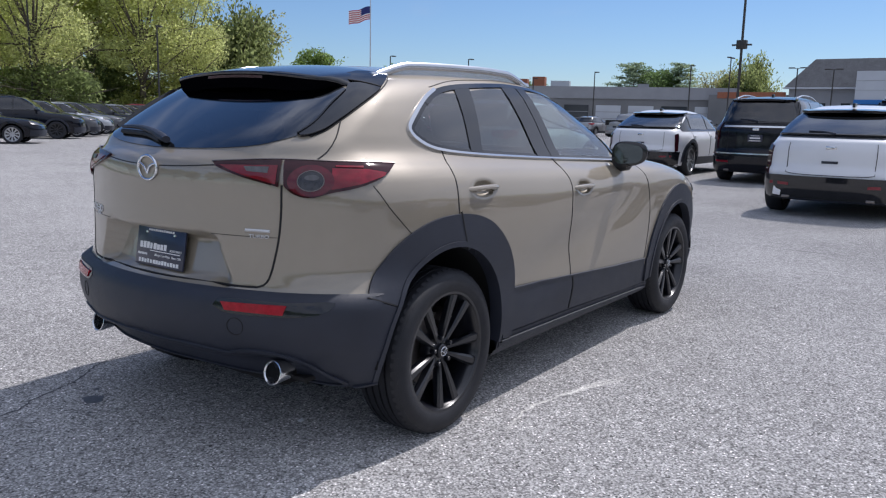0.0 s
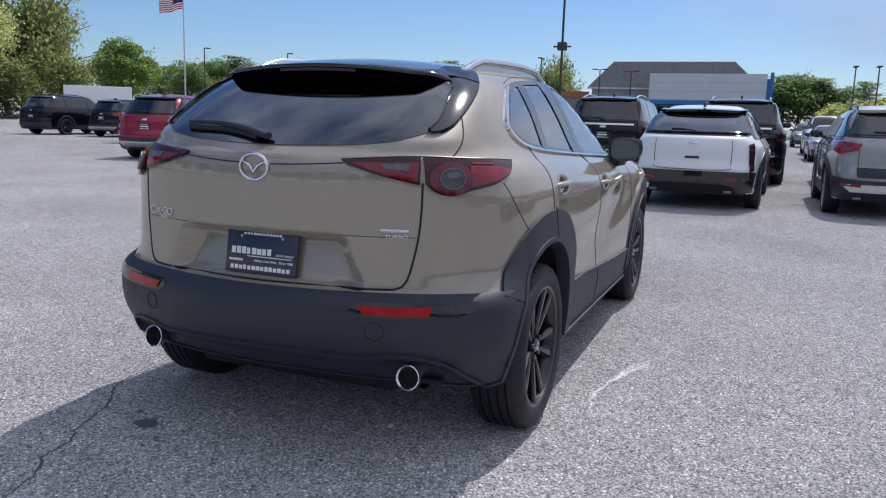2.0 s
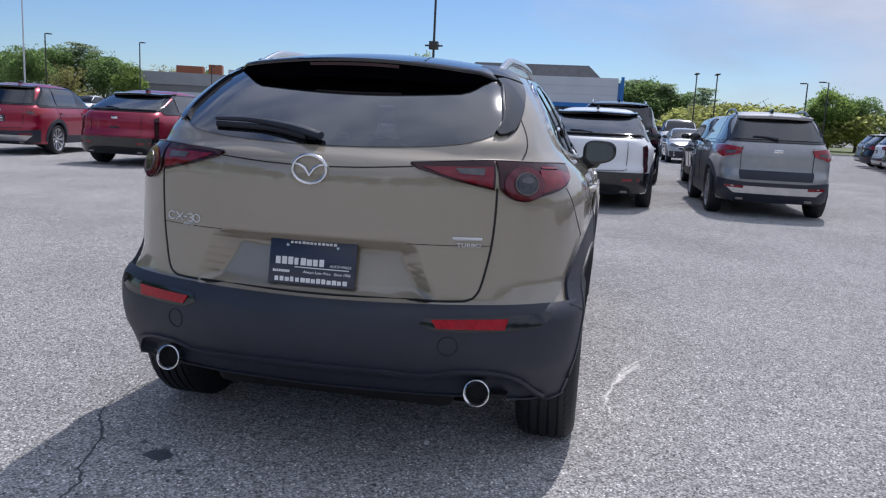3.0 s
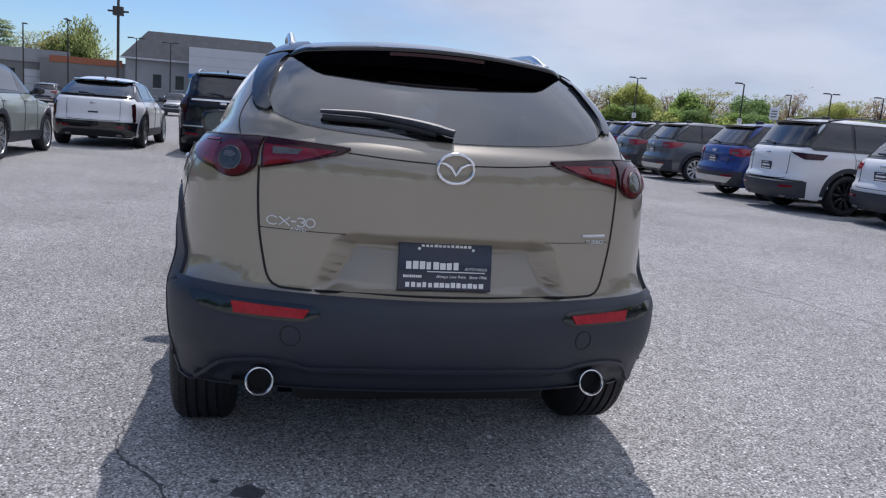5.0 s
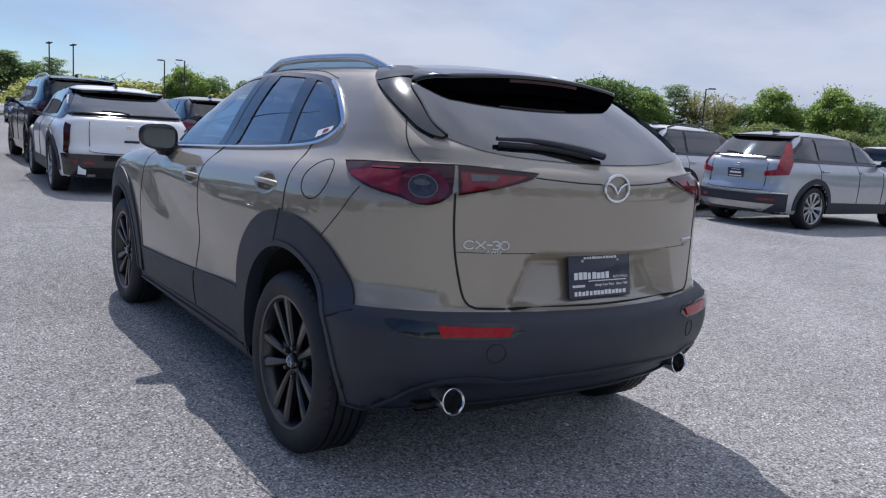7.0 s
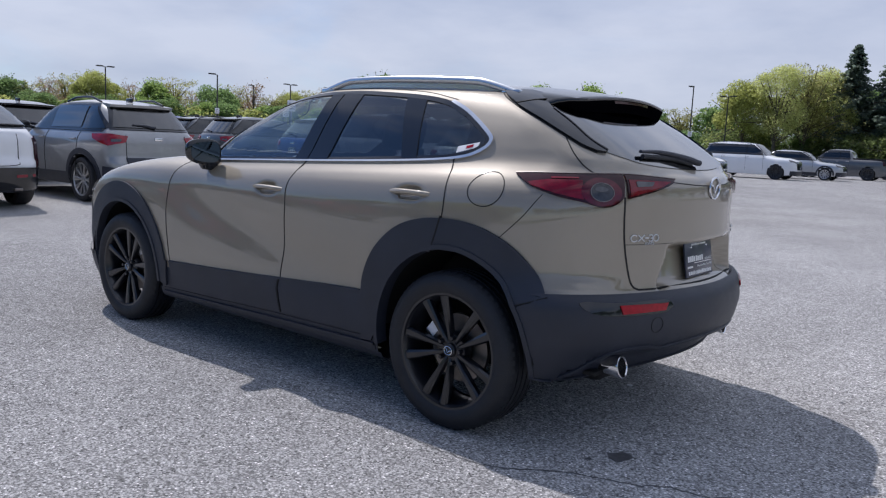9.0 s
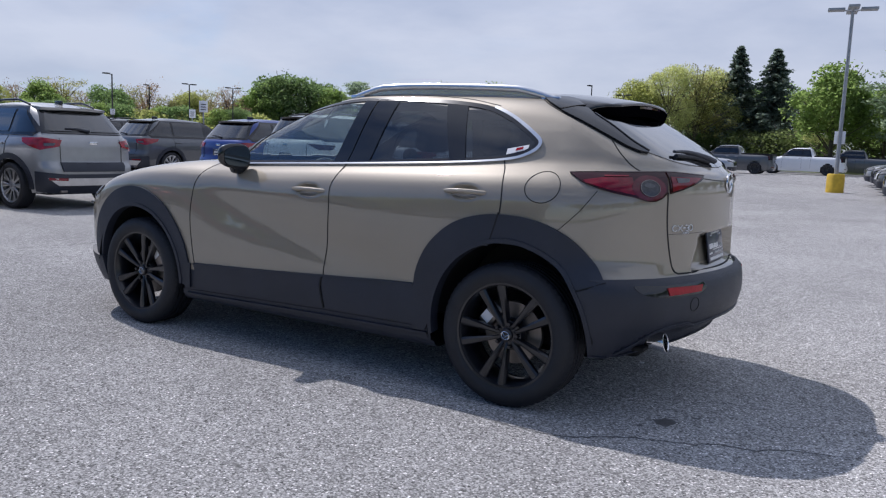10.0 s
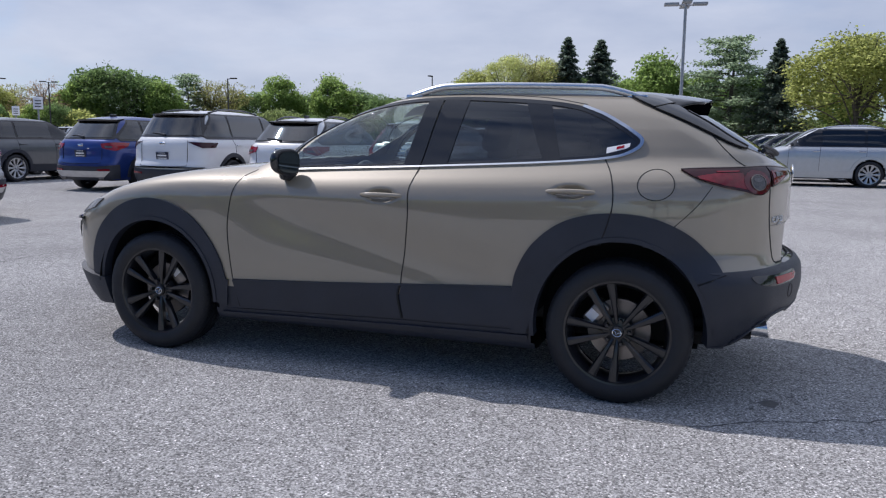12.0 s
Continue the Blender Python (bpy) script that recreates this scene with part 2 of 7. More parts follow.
def add_box(bm, x0, x1, y0, y1, z0, z1, bevel=0.0, m=None, seg=2):
    r = bmesh.ops.create_cube(bm, size=1)
    for v in r["verts"]:
        v.co = ((x0 + x1) / 2 + v.co.x * (x1 - x0), (y0 + y1) / 2 + v.co.y * (y1 - y0), (z0 + z1) / 2 + v.co.z * (z1 - z0))
    vs = r["verts"]
    if bevel:
        e = {e for v in vs for e in v.link_edges}
        nb = bmesh.ops.bevel(bm, geom=list(e), offset=bevel, segments=seg, affect="EDGES", profile=0.5)
        vs = list({v for f in nb["faces"] for v in f.verts} | {v for v in vs if v.is_valid})
    if m:
        bmesh.ops.transform(bm, matrix=m, verts=vs)
    return vs


def add_tube(bm, pts, r, seg=8, closed=False, flat=1.0, caps=True):
    """A tube along 3D points; r a number or a list; flat squeezes it along its own second axis."""
    pts = [Vector(p) for p in pts]
    n = len(pts)
    rings = []
    up0 = None
    for i, p in enumerate(pts):
        a = pts[(i - 1) % n] if closed or i else p
        b = pts[(i + 1) % n] if closed or i < n - 1 else p
        d = (b - a).normalized()
        up = Vector((0, 0, 1)) if abs(d.z) < 0.9 else Vector((1, 0, 0))
        if up0 is not None:
            up = up0
        s = d.cross(up).normalized()
        up0 = u = s.cross(d).normalized()
        rr = r[i] if isinstance(r, (list, tuple)) else r
        rings.append([bm.verts.new(p + (s * math.cos(k / seg * math.tau) + u * math.sin(k / seg * math.tau) * flat) * rr) for k in range(seg)])
    for i in range(n if closed else n - 1):
        q, w = rings[i], rings[(i + 1) % n]
        for k in range(seg):
            bm.faces.new((q[k], q[(k + 1) % seg], w[(k + 1) % seg], w[k]))
    if caps and not closed:
        bm.faces.new(rings[0][::-1])
        bm.faces.new(rings[-1])


def add_lathe(bm, prof, seg=48, axis="y", centre=(0, 0, 0), closed=False):
    """Turns a profile of (radius, along) round an axis."""
    c = Vector(centre)
    rings = []
    for k in range(seg):
        a = k / seg * math.tau
        ring = []
        for r, h in prof:
            q = (r * math.cos(a), h, r * math.sin(a)) if axis == "y" else (r * math.cos(a), r * math.sin(a), h) if axis == "z" else (h, r * math.cos(a), r * math.sin(a))
            ring.append(bm.verts.new(c + Vector(q)))
        rings.append(ring)
    m = len(prof)
    for k in range(seg):
        a, b = rings[k], rings[(k + 1) % seg]
        for i in range(m if closed else m - 1):
            j = (i + 1) % m
            bm.faces.new((a[i], a[j], b[j], b[i]))


class Shape:
    """A vehicle's outer skin as one smooth field: below 0 inside, x forward, the ground at z = 0."""

    def __init__(self, side, rear, top, nose, floor, k_rear=0.2, k_nose=0.25, k_top=0.09, box=(-0.9, 3.6, 0.95, 0.12, 1.62), zc=0.75):
        self.side, self.rear, self.top, self.nose, self.floor = side, rear, top, nose, floor
        self.k = k_rear, k_nose, k_top
        self.box, self.zc = box, zc

    def field(self, x, y, z):
        ay = np.abs(y)
        r = smax(ay - self.side(x, z), self.rear(ay, z) - x, self.k[0])
        r = smax(r, x - self.nose(ay, z), self.k[1])
        r = smax(r, z - self.top(x, ay), self.k[2])
        return smax(r, self.floor(x) - z, 0.05)

    def solve(self, o, d, far, steps=34):
        """The last point inside along o + t d, t from 0 to far."""
        lo, hi = np.zeros(len(o)), np.full(len(o), float(far))
        for _ in range(steps):
            t = (lo + hi) / 2
            q = o + d * t[:, None]
            s = self.field(q[:, 0], q[:, 1], q[:, 2]) < 0
            lo, hi = np.where(s, t, lo), np.where(s, hi, t)
        return o + d * lo[:, None]

    def normal(self, p, e=0.004):
        g = np.stack([self.field(p[:, 0] + (e if i == 0 else 0), p[:, 1] + (e if i == 1 else 0), p[:, 2] + (e if i == 2 else 0))
                      - self.field(p[:, 0] - (e if i == 0 else 0), p[:, 1] - (e if i == 1 else 0), p[:, 2] - (e if i == 2 else 0)) for i in range(3)], 1)
        return g / np.maximum(np.linalg.norm(g, axis=1, keepdims=True), 1e-9)

    def on(self, kind, uv, off=0.0):
        """Points of the skin for 2D points. kind: L or R (x, z), B rear (y, z), T top (x, y), C round the tail (angle, z), W round the nose."""
        uv = np.asarray(uv, float)
        u, v = uv[:, 0], uv[:, 1]
        one, nil = np.ones(len(u)), np.zeros(len(u))
        if kind in "LR":
            s = 1 if kind == "L" else -1
            o, d, far = np.stack([u, nil, v], 1), np.stack([nil, s * one, nil], 1), 1.4
        elif kind == "B":
            o, d, far = np.stack([nil + 0.5, u, v], 1), np.stack([-one, nil, nil], 1), 3.0
        elif kind == "T":
            o, d, far = np.stack([u, v, nil + self.zc], 1), np.stack([nil, nil, one], 1), 1.5
        elif kind == "C":
            o, d, far = np.stack([nil + 0.35, nil, v], 1), np.stack([-np.cos(u), np.sin(u), nil], 1), 2.5
        else:
            o, d, far = np.stack([nil + self.box[1] - 1.3, nil, v], 1), np.stack([np.cos(u), np.sin(u), nil], 1), 2.5
        p = self.solve(o, d, far)
        return p + self.normal(p) * off if off else p

    def skin(self, step):
        """Vertices and quads of the whole skin."""
        x0, x1, w, z0, z1 = self.box
        nx, ny, nz = [max(4, int(round(a / step))) for a in (x1 - x0, 2 * w, z1 - z0)]
        xs, ys, zs = np.linspace(x0, x1, nx + 1), np.linspace(-w, w, ny + 1), np.linspace(z0, z1, nz + 1)
        index, seeds, quads = {}, [], []

        def vid(i, j, k):
            key = (i, j, k)
            if key not in index:
                index[key] = len(seeds)
                seeds.append((xs[i], ys[j], zs[k]))
            return index[key]
        for i in range(nx):
            for j in range(ny):
                quads.append((vid(i, j, 0), vid(i, j + 1, 0), vid(i + 1, j + 1, 0), vid(i + 1, j, 0)))
                quads.append((vid(i, j, nz), vid(i + 1, j, nz), vid(i + 1, j + 1, nz), vid(i, j + 1, nz)))
            for k in range(nz):
                quads.append((vid(i, 0, k), vid(i + 1, 0, k), vid(i + 1, 0, k + 1), vid(i, 0, k + 1)))
                quads.append((vid(i, ny, k), vid(i, ny, k + 1), vid(i + 1, ny, k + 1), vid(i + 1, ny, k)))
        for j in range(ny):
            for k in range(nz):
                quads.append((vid(0, j, k), vid(0, j, k + 1), vid(0, j + 1, k + 1), vid(0, j + 1, k)))
                quads.append((vid(nx, j, k), vid(nx, j + 1, k), vid(nx, j + 1, k + 1), vid(nx, j, k + 1)))
        v = np.array(seeds)
        o = np.stack([np.clip(v[:, 0], x0 + 0.55, x1 - 0.75), np.zeros(len(v)), np.full(len(v), self.zc)], 1)
        return self.solve(o, v - o, 1.5), np.array(quads)

    def patch(self, name, kind, poly, material, parent, off=0.004, depth=0.012, step=0.04, label=""):
        """A sheet that follows the skin inside a 2D outline, with its edges turned in."""
        bm = bmesh.new()
        poly = [tuple(q) for q in poly]
        vs = [bm.verts.new((a, b, 0)) for a, b in poly]
        bm.faces.new(vs)
        pa = np.array(poly)
        for ax in (0, 1):
            lo, hi = pa[:, ax].min(), pa[:, ax].max()
            n = int((hi - lo) / step)
            for q in np.linspace(lo, hi, n + 2)[1:-1]:
                no = (1, 0, 0) if ax == 0 else (0, 1, 0)
                bmesh.ops.bisect_plane(bm, geom=bm.verts[:] + bm.edges[:] + bm.faces[:], plane_co=(q, q, 0), plane_no=no, dist=1e-6)
        uv = np.array([v.co[:2] for v in bm.verts])
        p = self.on(kind, uv)
        n = self.normal(p)
        for v, q, m in zip(bm.verts, p + n * off, n):
            v.co = q
        bm.verts.index_update()
        if depth:
            edges = [e for e in bm.edges if e.is_boundary]
            ext = bmesh.ops.extrude_edge_only(bm, edges=edges)
            low = [g for g in ext["geom"] if isinstance(g, bmesh.types.BMVert)]
            pl = np.array([v.co[:] for v in low])
            nl = self.normal(pl - 0)
            for v, q in zip(low, pl - nl * depth):
                v.co = q
        return finish(bm, name, material, parent, label, sharp=40, outward=(self, kind))

    def strip(self, name, kind, pts, width, material, parent, off=0.002, depth=0.006, label="", closed=False):
        """A ribbon of one width along a 2D path on the skin."""
        p2 = np.array(pts, float)
        n = len(p2)
        c = self.on(kind, p2)
        nr = self.normal(c)
        nx = np.roll(c, -1, 0) - np.roll(c, 1, 0)
        if not closed:
            nx[0], nx[-1] = c[1] - c[0], c[-1] - c[-2]
        t = nx / np.maximum(np.linalg.norm(nx, axis=1, keepdims=True), 1e-9)
        s = np.cross(nr, t)
        w = np.asarray(width) * np.ones(n)
        bm = bmesh.new()
        rows = [[bm.verts.new(q) for q in c + s * (w * a)[:, None] / 2 + nr * b] for a, b in ((-1, off - depth), (-0.8, off), (0.8, off), (1, off - depth))]
        for i in range(n if closed else n - 1):
            j = (i + 1) % n
            for a in range(3):
                bm.faces.new((rows[a][i], rows[a][j], rows[a + 1][j], rows[a + 1][i]))
        return finish(bm, name, material, parent, label, sharp=60, outward=(self, kind))


def mesh_np(name, v, quads, material, parent=None, label=""):
    me = bpy.data.meshes.new(name)
    used, inv = np.unique(quads, return_inverse=True)
    me.from_pydata(v[used].tolist(), [], inv.reshape(quads.shape).tolist())
    me.materials.append(material)
    me.polygons.foreach_set("use_smooth", np.ones(len(me.polygons), bool))
    me.update()
    return obj(name, me, parent, label)


def mirror_y(poly):
    """The same outline on the other flank, for paths in (angle, z) or (y, z)."""
    return [(-a, b) for a, b in poly][::-1]

# ---- the sand-coloured crossover ----
def hero_shape():
    prof = curve((0.10, 0.78), (0.20, 0.835), (0.30, 0.862), (0.50, 0.882), (0.78, 0.893), (0.93, 0.886), (1.00, 0.866), (1.05, 0.828), (1.085, 0.785),
                 (1.12, 0.752), (1.18, 0.722), (1.28, 0.676), (1.42, 0.598), (1.50, 0.548), (1.65, 0.46))
    shift = curve((-0.9, 0.055), (-0.2, 0.05), (0.1, 0.04), (0.5, 0.022), (1.05, 0.0), (1.8, -0.03), (2.4, -0.025), (3.6, -0.10))
    tail = curve((-1.0, 0.30), (-0.6, 0.135), (-0.35, 0.062), (-0.15, 0.02), (0.15, 0.0), (0.3, 0.0))
    front = curve((2.3, 0.0), (2.7, 0.004), (3.0, 0.035), (3.3, 0.105), (3.6, 0.22))

    def side(x, z):
        zz = z - shift(x) * sstep(0.78, 1.03, z) * (1 - sstep(1.2, 1.45, z))
        w = prof(zz) * (1 - tail(x) * (0.15 + 0.85 * sstep(0.60, 0.75, z)) - front(x))
        # hollow of the doors, sweeping down towards the rear wheel
        zc = 0.62 + 0.22 * (x - 0.9)
        w = w - 0.025 * np.exp(-((z - zc) / 0.14) ** 2) * sstep(0.25, 0.9, x) * (1 - sstep(1.8, 2.3, x))
        return w

    x0 = curve((0.20, -0.62), (0.30, -0.715), (0.36, -0.755), (0.42, -0.79), (0.47, -0.822), (0.55, -0.838), (0.62, -0.833), (0.648, -0.818), (0.665, -0.792),
               (0.70, -0.785), (0.85, -0.776), (1.00, -0.773), (1.095, -0.764), (1.125, -0.745), (1.152, -0.705), (1.20, -0.635), (1.30, -0.48), (1.40, -0.31), (1.60, 0.05))
    kk = curve((0.2, 0.36), (0.62, 0.365), (1.05, 0.36), (1.13, 0.34), (1.2, 0.16), (1.6, 0.12))

    zr = curve((0, 0.455), (0.23, 0.45), (0.38, 0.437), (0.44, 0.441), (0.50, 0.452), (0.58, 0.451), (0.66, 0.435), (0.70, 0.404), (0.77, 0.325), (0.95, 0.15))

    def rear(ay, z):
        # hollow for the plate
        half = 0.345 + (0.855 - z) * 0.50
        inset = (0.088 - (0.855 - z) * 0.18) * (1 - sstep(half - 0.075, half, ay)) * (1 - sstep(0.825, 0.865, z)) * sstep(0.672, 0.69, z)
        # soft fold of the tailgate between the lamps
        fold = 0.004 * np.exp(-((z - 0.95) / 0.07) ** 2) * (1 - sstep(0.45, 0.75, ay))
        # hollow under the bumper's moulded ridge
        return x0(z) + kk(z) * ay ** 2 + inset + fold + 0.05 * sstep(-0.002, 0.035, zr(ay) - z)

    h = curve((-0.9, 1.36), (-0.36, 1.470), (0.0, 1.512), (0.35, 1.532), (0.75, 1.540), (1.0, 1.533), (1.2, 1.512), (1.4, 1.455), (1.6, 1.365), (1.8, 1.258),
              (2.0, 1.145), (2.08, 1.108), (2.3, 1.092), (2.6, 1.058), (2.9, 0.998), (3.15, 0.918), (3.4, 0.81), (3.6, 0.69))
    crown = curve((-0.5, 0.18), (1.2, 0.16), (1.9, 0.10), (2.2, 0.05), (3.0, 0.06), (3.6, 0.1))

    def top(x, ay):
        return h(x) - crown(x) * ay ** 2

    xf = curve((0.15, 3.30), (0.25, 3.42), (0.4, 3.52), (0.55, 3.555), (0.70, 3.55), (0.80, 3.50), (0.9, 3.40), (1.1, 3.2))

    def nose(ay, z):
        return xf(z) + 0.012 - 0.265 * ay ** 2

    return Shape(side, rear, top, nose, lambda x: 0.21 + 0.0 * x, k_rear=0.2, k_nose=0.3, k_top=0.085, box=(-0.88, 3.6, 0.93, 0.15, 1.6))


WHEELS = ((0.0, 1), (0.0, -1), (2.655, 1), (2.655, -1))
HUB = 0.345
HANDLES = ((0.24, 1.007), (1.215, 0.957))


def build_tyre(bm, r, w, rim, fine=True):
    if not fine:
        add_lathe(bm, [(rim - 0.005, -w / 2 + 0.01), (0.5 * (r + rim), -w / 2 - 0.004), (r - 0.015, -w / 2 + 0.008), (r, -w / 2 + 0.035), (r, w / 2 - 0.035), (r - 0.015, w / 2 - 0.008), (0.5 * (r + rim), w / 2 + 0.004), (rim - 0.005, w / 2 - 0.01)], 26)
        return
    prof = [(rim - 0.012, -w / 2 + 0.018), (rim + 0.004, -w / 2 + 0.006), (rim + 0.02, -w / 2 - 0.002), (r * 0.5 + rim * 0.5, -w / 2 - 0.006), (r - 0.03, -w / 2), (r - 0.012, -w / 2 + 0.012), (r - 0.003, -w / 2 + 0.03)]
    g = 4
    span = w - 0.06
    for i in range(g):
        a = -w / 2 + 0.03 + span * (i + 0.62) / (g + 0.4)
        prof += [(r, a - 0.005), (r - 0.009, a - 0.004), (r - 0.009, a + 0.004), (r, a + 0.005)]
    prof += [(a, -b) for a, b in prof[6::-1]]
    add_lathe(bm, prof, 72)
    # shoulder blocks
    for k in range(60):
        ang = k / 60 * math.tau
        for s in (-1, 1):
            m = Matrix.Rotation(ang, 4, "Y") @ Matrix.Translation((r - 0.009, s * (w / 2 - 0.020), 0)) @ Matrix.Rotation(s * 0.62, 4, "Z")
            add_box(bm, -0.006, 0.001, -0.014, 0.014, -0.0095, 0.0095, m=m)


def build_wheel(radius=0.345, rim=0.249, width=0.215, material="rim_black", spokes=10, hero=True):
    """A wheel that faces +y, its hub at the origin."""
    e = new("wheel")
    bm = bmesh.new()
    build_tyre(bm, radius, width, rim, hero)
    part("tyre", bm, M["rubber"], e, "black rubber tyre with grooved tread")
    bm = bmesh.new()
    f = width / 2 - 0.012
    add_lathe(bm, [(rim - 0.004, -width / 2 + 0.02), (rim - 0.022, -0.04), (rim - 0.03, f - 0.05), (rim - 0.014, f - 0.012), (rim - 0.006, f + 0.004), (rim + 0.004, f + 0.006), (rim + 0.004, f - 0.01)], 64 if hero else 26)
    part("rim", bm, M[material], e)
    if hero:
        # five pairs of faceted spokes that splay from the hub to the lip
        for k in range(5):
            a = (k + 0.75) / 5 * math.tau
            for s in (1, -1):
                bm = bmesh.new()
                ring = []
                for r, lat, wd, top, th in ((0.036, 0.010, 0.0085, f - 0.034, 0.026), (0.062, 0.0165, 0.0100, f - 0.024, 0.032), (0.11, 0.0275, 0.0130, f - 0.017, 0.034), (0.17, 0.041, 0.0185, f - 0.010, 0.030), (rim - 0.022, 0.0525, 0.0225, f - 0.004, 0.024), (rim - 0.008, 0.055, 0.0235, f - 0.004, 0.022)):
                    row = []
                    for q, dz in ((-1.0, -th), (-1.0, -0.009), (-0.62, 0.0), (0.50, 0.0), (1.0, -0.006), (1.0, -th)):
                        t = s * (lat - q * wd)
                        row.append(bm.verts.new((r * math.cos(a) - t * math.sin(a), top + dz, r * math.sin(a) + t * math.cos(a))))
                    ring.append(row)
                for i in range(len(ring) - 1):
                    for j in range(6):
                        bm.faces.new((ring[i][j], ring[i][(j + 1) % 6], ring[i + 1][(j + 1) % 6], ring[i + 1][j]))
                bm.faces.new(ring[0])
                bm.faces.new(ring[-1][::-1])
                finish(bm, "spoke", M[material], e, sharp=22)
    else:
        # one casting: hub, spokes and lip in one sheet, its edges turned in
        bm = bmesh.new()
        cells = spokes * 4
        radii = (0.05, 0.09, 0.15, 0.21, rim - 0.022, rim - 0.004)
        tops = (f - 0.030, f - 0.022, f - 0.016, f - 0.010, f - 0.004, f - 0.002)
        grid = []
        for r, top in zip(radii, tops):
            row = []
            for c in range(cells):
                lean = (-0.26, -0.14, 0.14, 0.26)[c % 4]
                a = (c // 4 + 0.5 + lean) / spokes * math.tau
                row.append(bm.verts.new((r * math.cos(a), top - (0.006 if c % 4 in (0, 3) else 0), r * math.sin(a))))
            grid.append(row)
        for i in range(len(radii) - 1):
            for c in range(cells):
                if c % 4 != 3 or i in (0, len(radii) - 2):
                    d = (c + 1) % cells
                    bm.faces.new((grid[i][c], grid[i][d], grid[i + 1][d], grid[i + 1][c]))
        rim_edges = [x for x in bm.edges if x.is_boundary]
        ext = bmesh.ops.extrude_edge_only(bm, edges=rim_edges)
        for g in ext["geom"]:
            if isinstance(g, bmesh.types.BMVert):
                g.co.y -= 0.03
        finish(bm, "wheel_face", M[material], e, sharp=25)
    bm = bmesh.new()
    add_lathe(bm, [(0.0, f - 0.018), (0.026, f - 0.018), (0.030, f - 0.022), (0.032, f - 0.034), (0.070, f - 0.040), (0.078, f - 0.055), (0.078, f - 0.08)], 40 if hero else 16)
    part("hub", bm, M[material], e)
    if hero:
        for k in range(5):
            a = (k + 0.25) / 5 * math.tau
            bm = bmesh.new()
            add_lathe(bm, [(0.0, f - 0.014), (0.008, f - 0.014), (0.0105, f - 0.018), (0.0105, f - 0.05)], 6, centre=(0.057 * math.cos(a), 0, 0.057 * math.sin(a)))
            part("lug_nut", bm, M["rim_black"], e)
        bm = bmesh.new()
        pts = [(0.021 * math.cos(t / 20 * math.tau), f - 0.014, 0.018 * math.sin(t / 20 * math.tau)) for t in range(20)]
        add_tube(bm, pts, 0.0022, 6, closed=True)
        add_tube(bm, [(-0.019, f - 0.014, 0.006), (-0.008, f - 0.014, 0.003), (0, f - 0.013, -0.009), (0.008, f - 0.014, 0.003), (0.019, f - 0.014, 0.006)], 0.0022, 6)
        part("hub_emblem", bm, M["chrome"], e, "chrome oval emblem")
        bm = bmesh.new()
        add_lathe(bm, [(0.06, 0.0), (0.15, 0.0), (0.152, -0.004), (0.152, -0.018), (0.06, -0.02)], 48)
        part("brake_disc", bm, M["steel"], e, "bare steel brake disc")
        bm = bmesh.new()
        add_box(bm, -0.17, -0.095, -0.035, 0.035, -0.055, 0.075, 0.012)
        part("brake_caliper", bm, M["steel"], e)
        bm = bmesh.new()
        add_box(bm, -0.165, -0.115, 0.034, 0.0365, 0.005, 0.055, 0.001)
        part("caliper_tag", bm, M["sticker"], e, "white paper tag on the caliper")
    else:
        bm = bmesh.new()
        add_lathe(bm, [(0.05, 0.0), (rim - 0.03, 0.0), (rim - 0.03, -0.01)], 24)
        part("brake_disc", bm, M["under"], e)
    return e


def wheel_at(proto, parent, x, y, z, flip, spin=0.0):
    m = pose(x, y, z, 0, 0, 180 if flip else 0) @ Matrix.Rotation(spin, 4, "Y")
    w = copy_thing(proto, m)
    w.parent = parent
    return w


def cyl(x, y):
    return math.atan2(y, 0.35 - x)


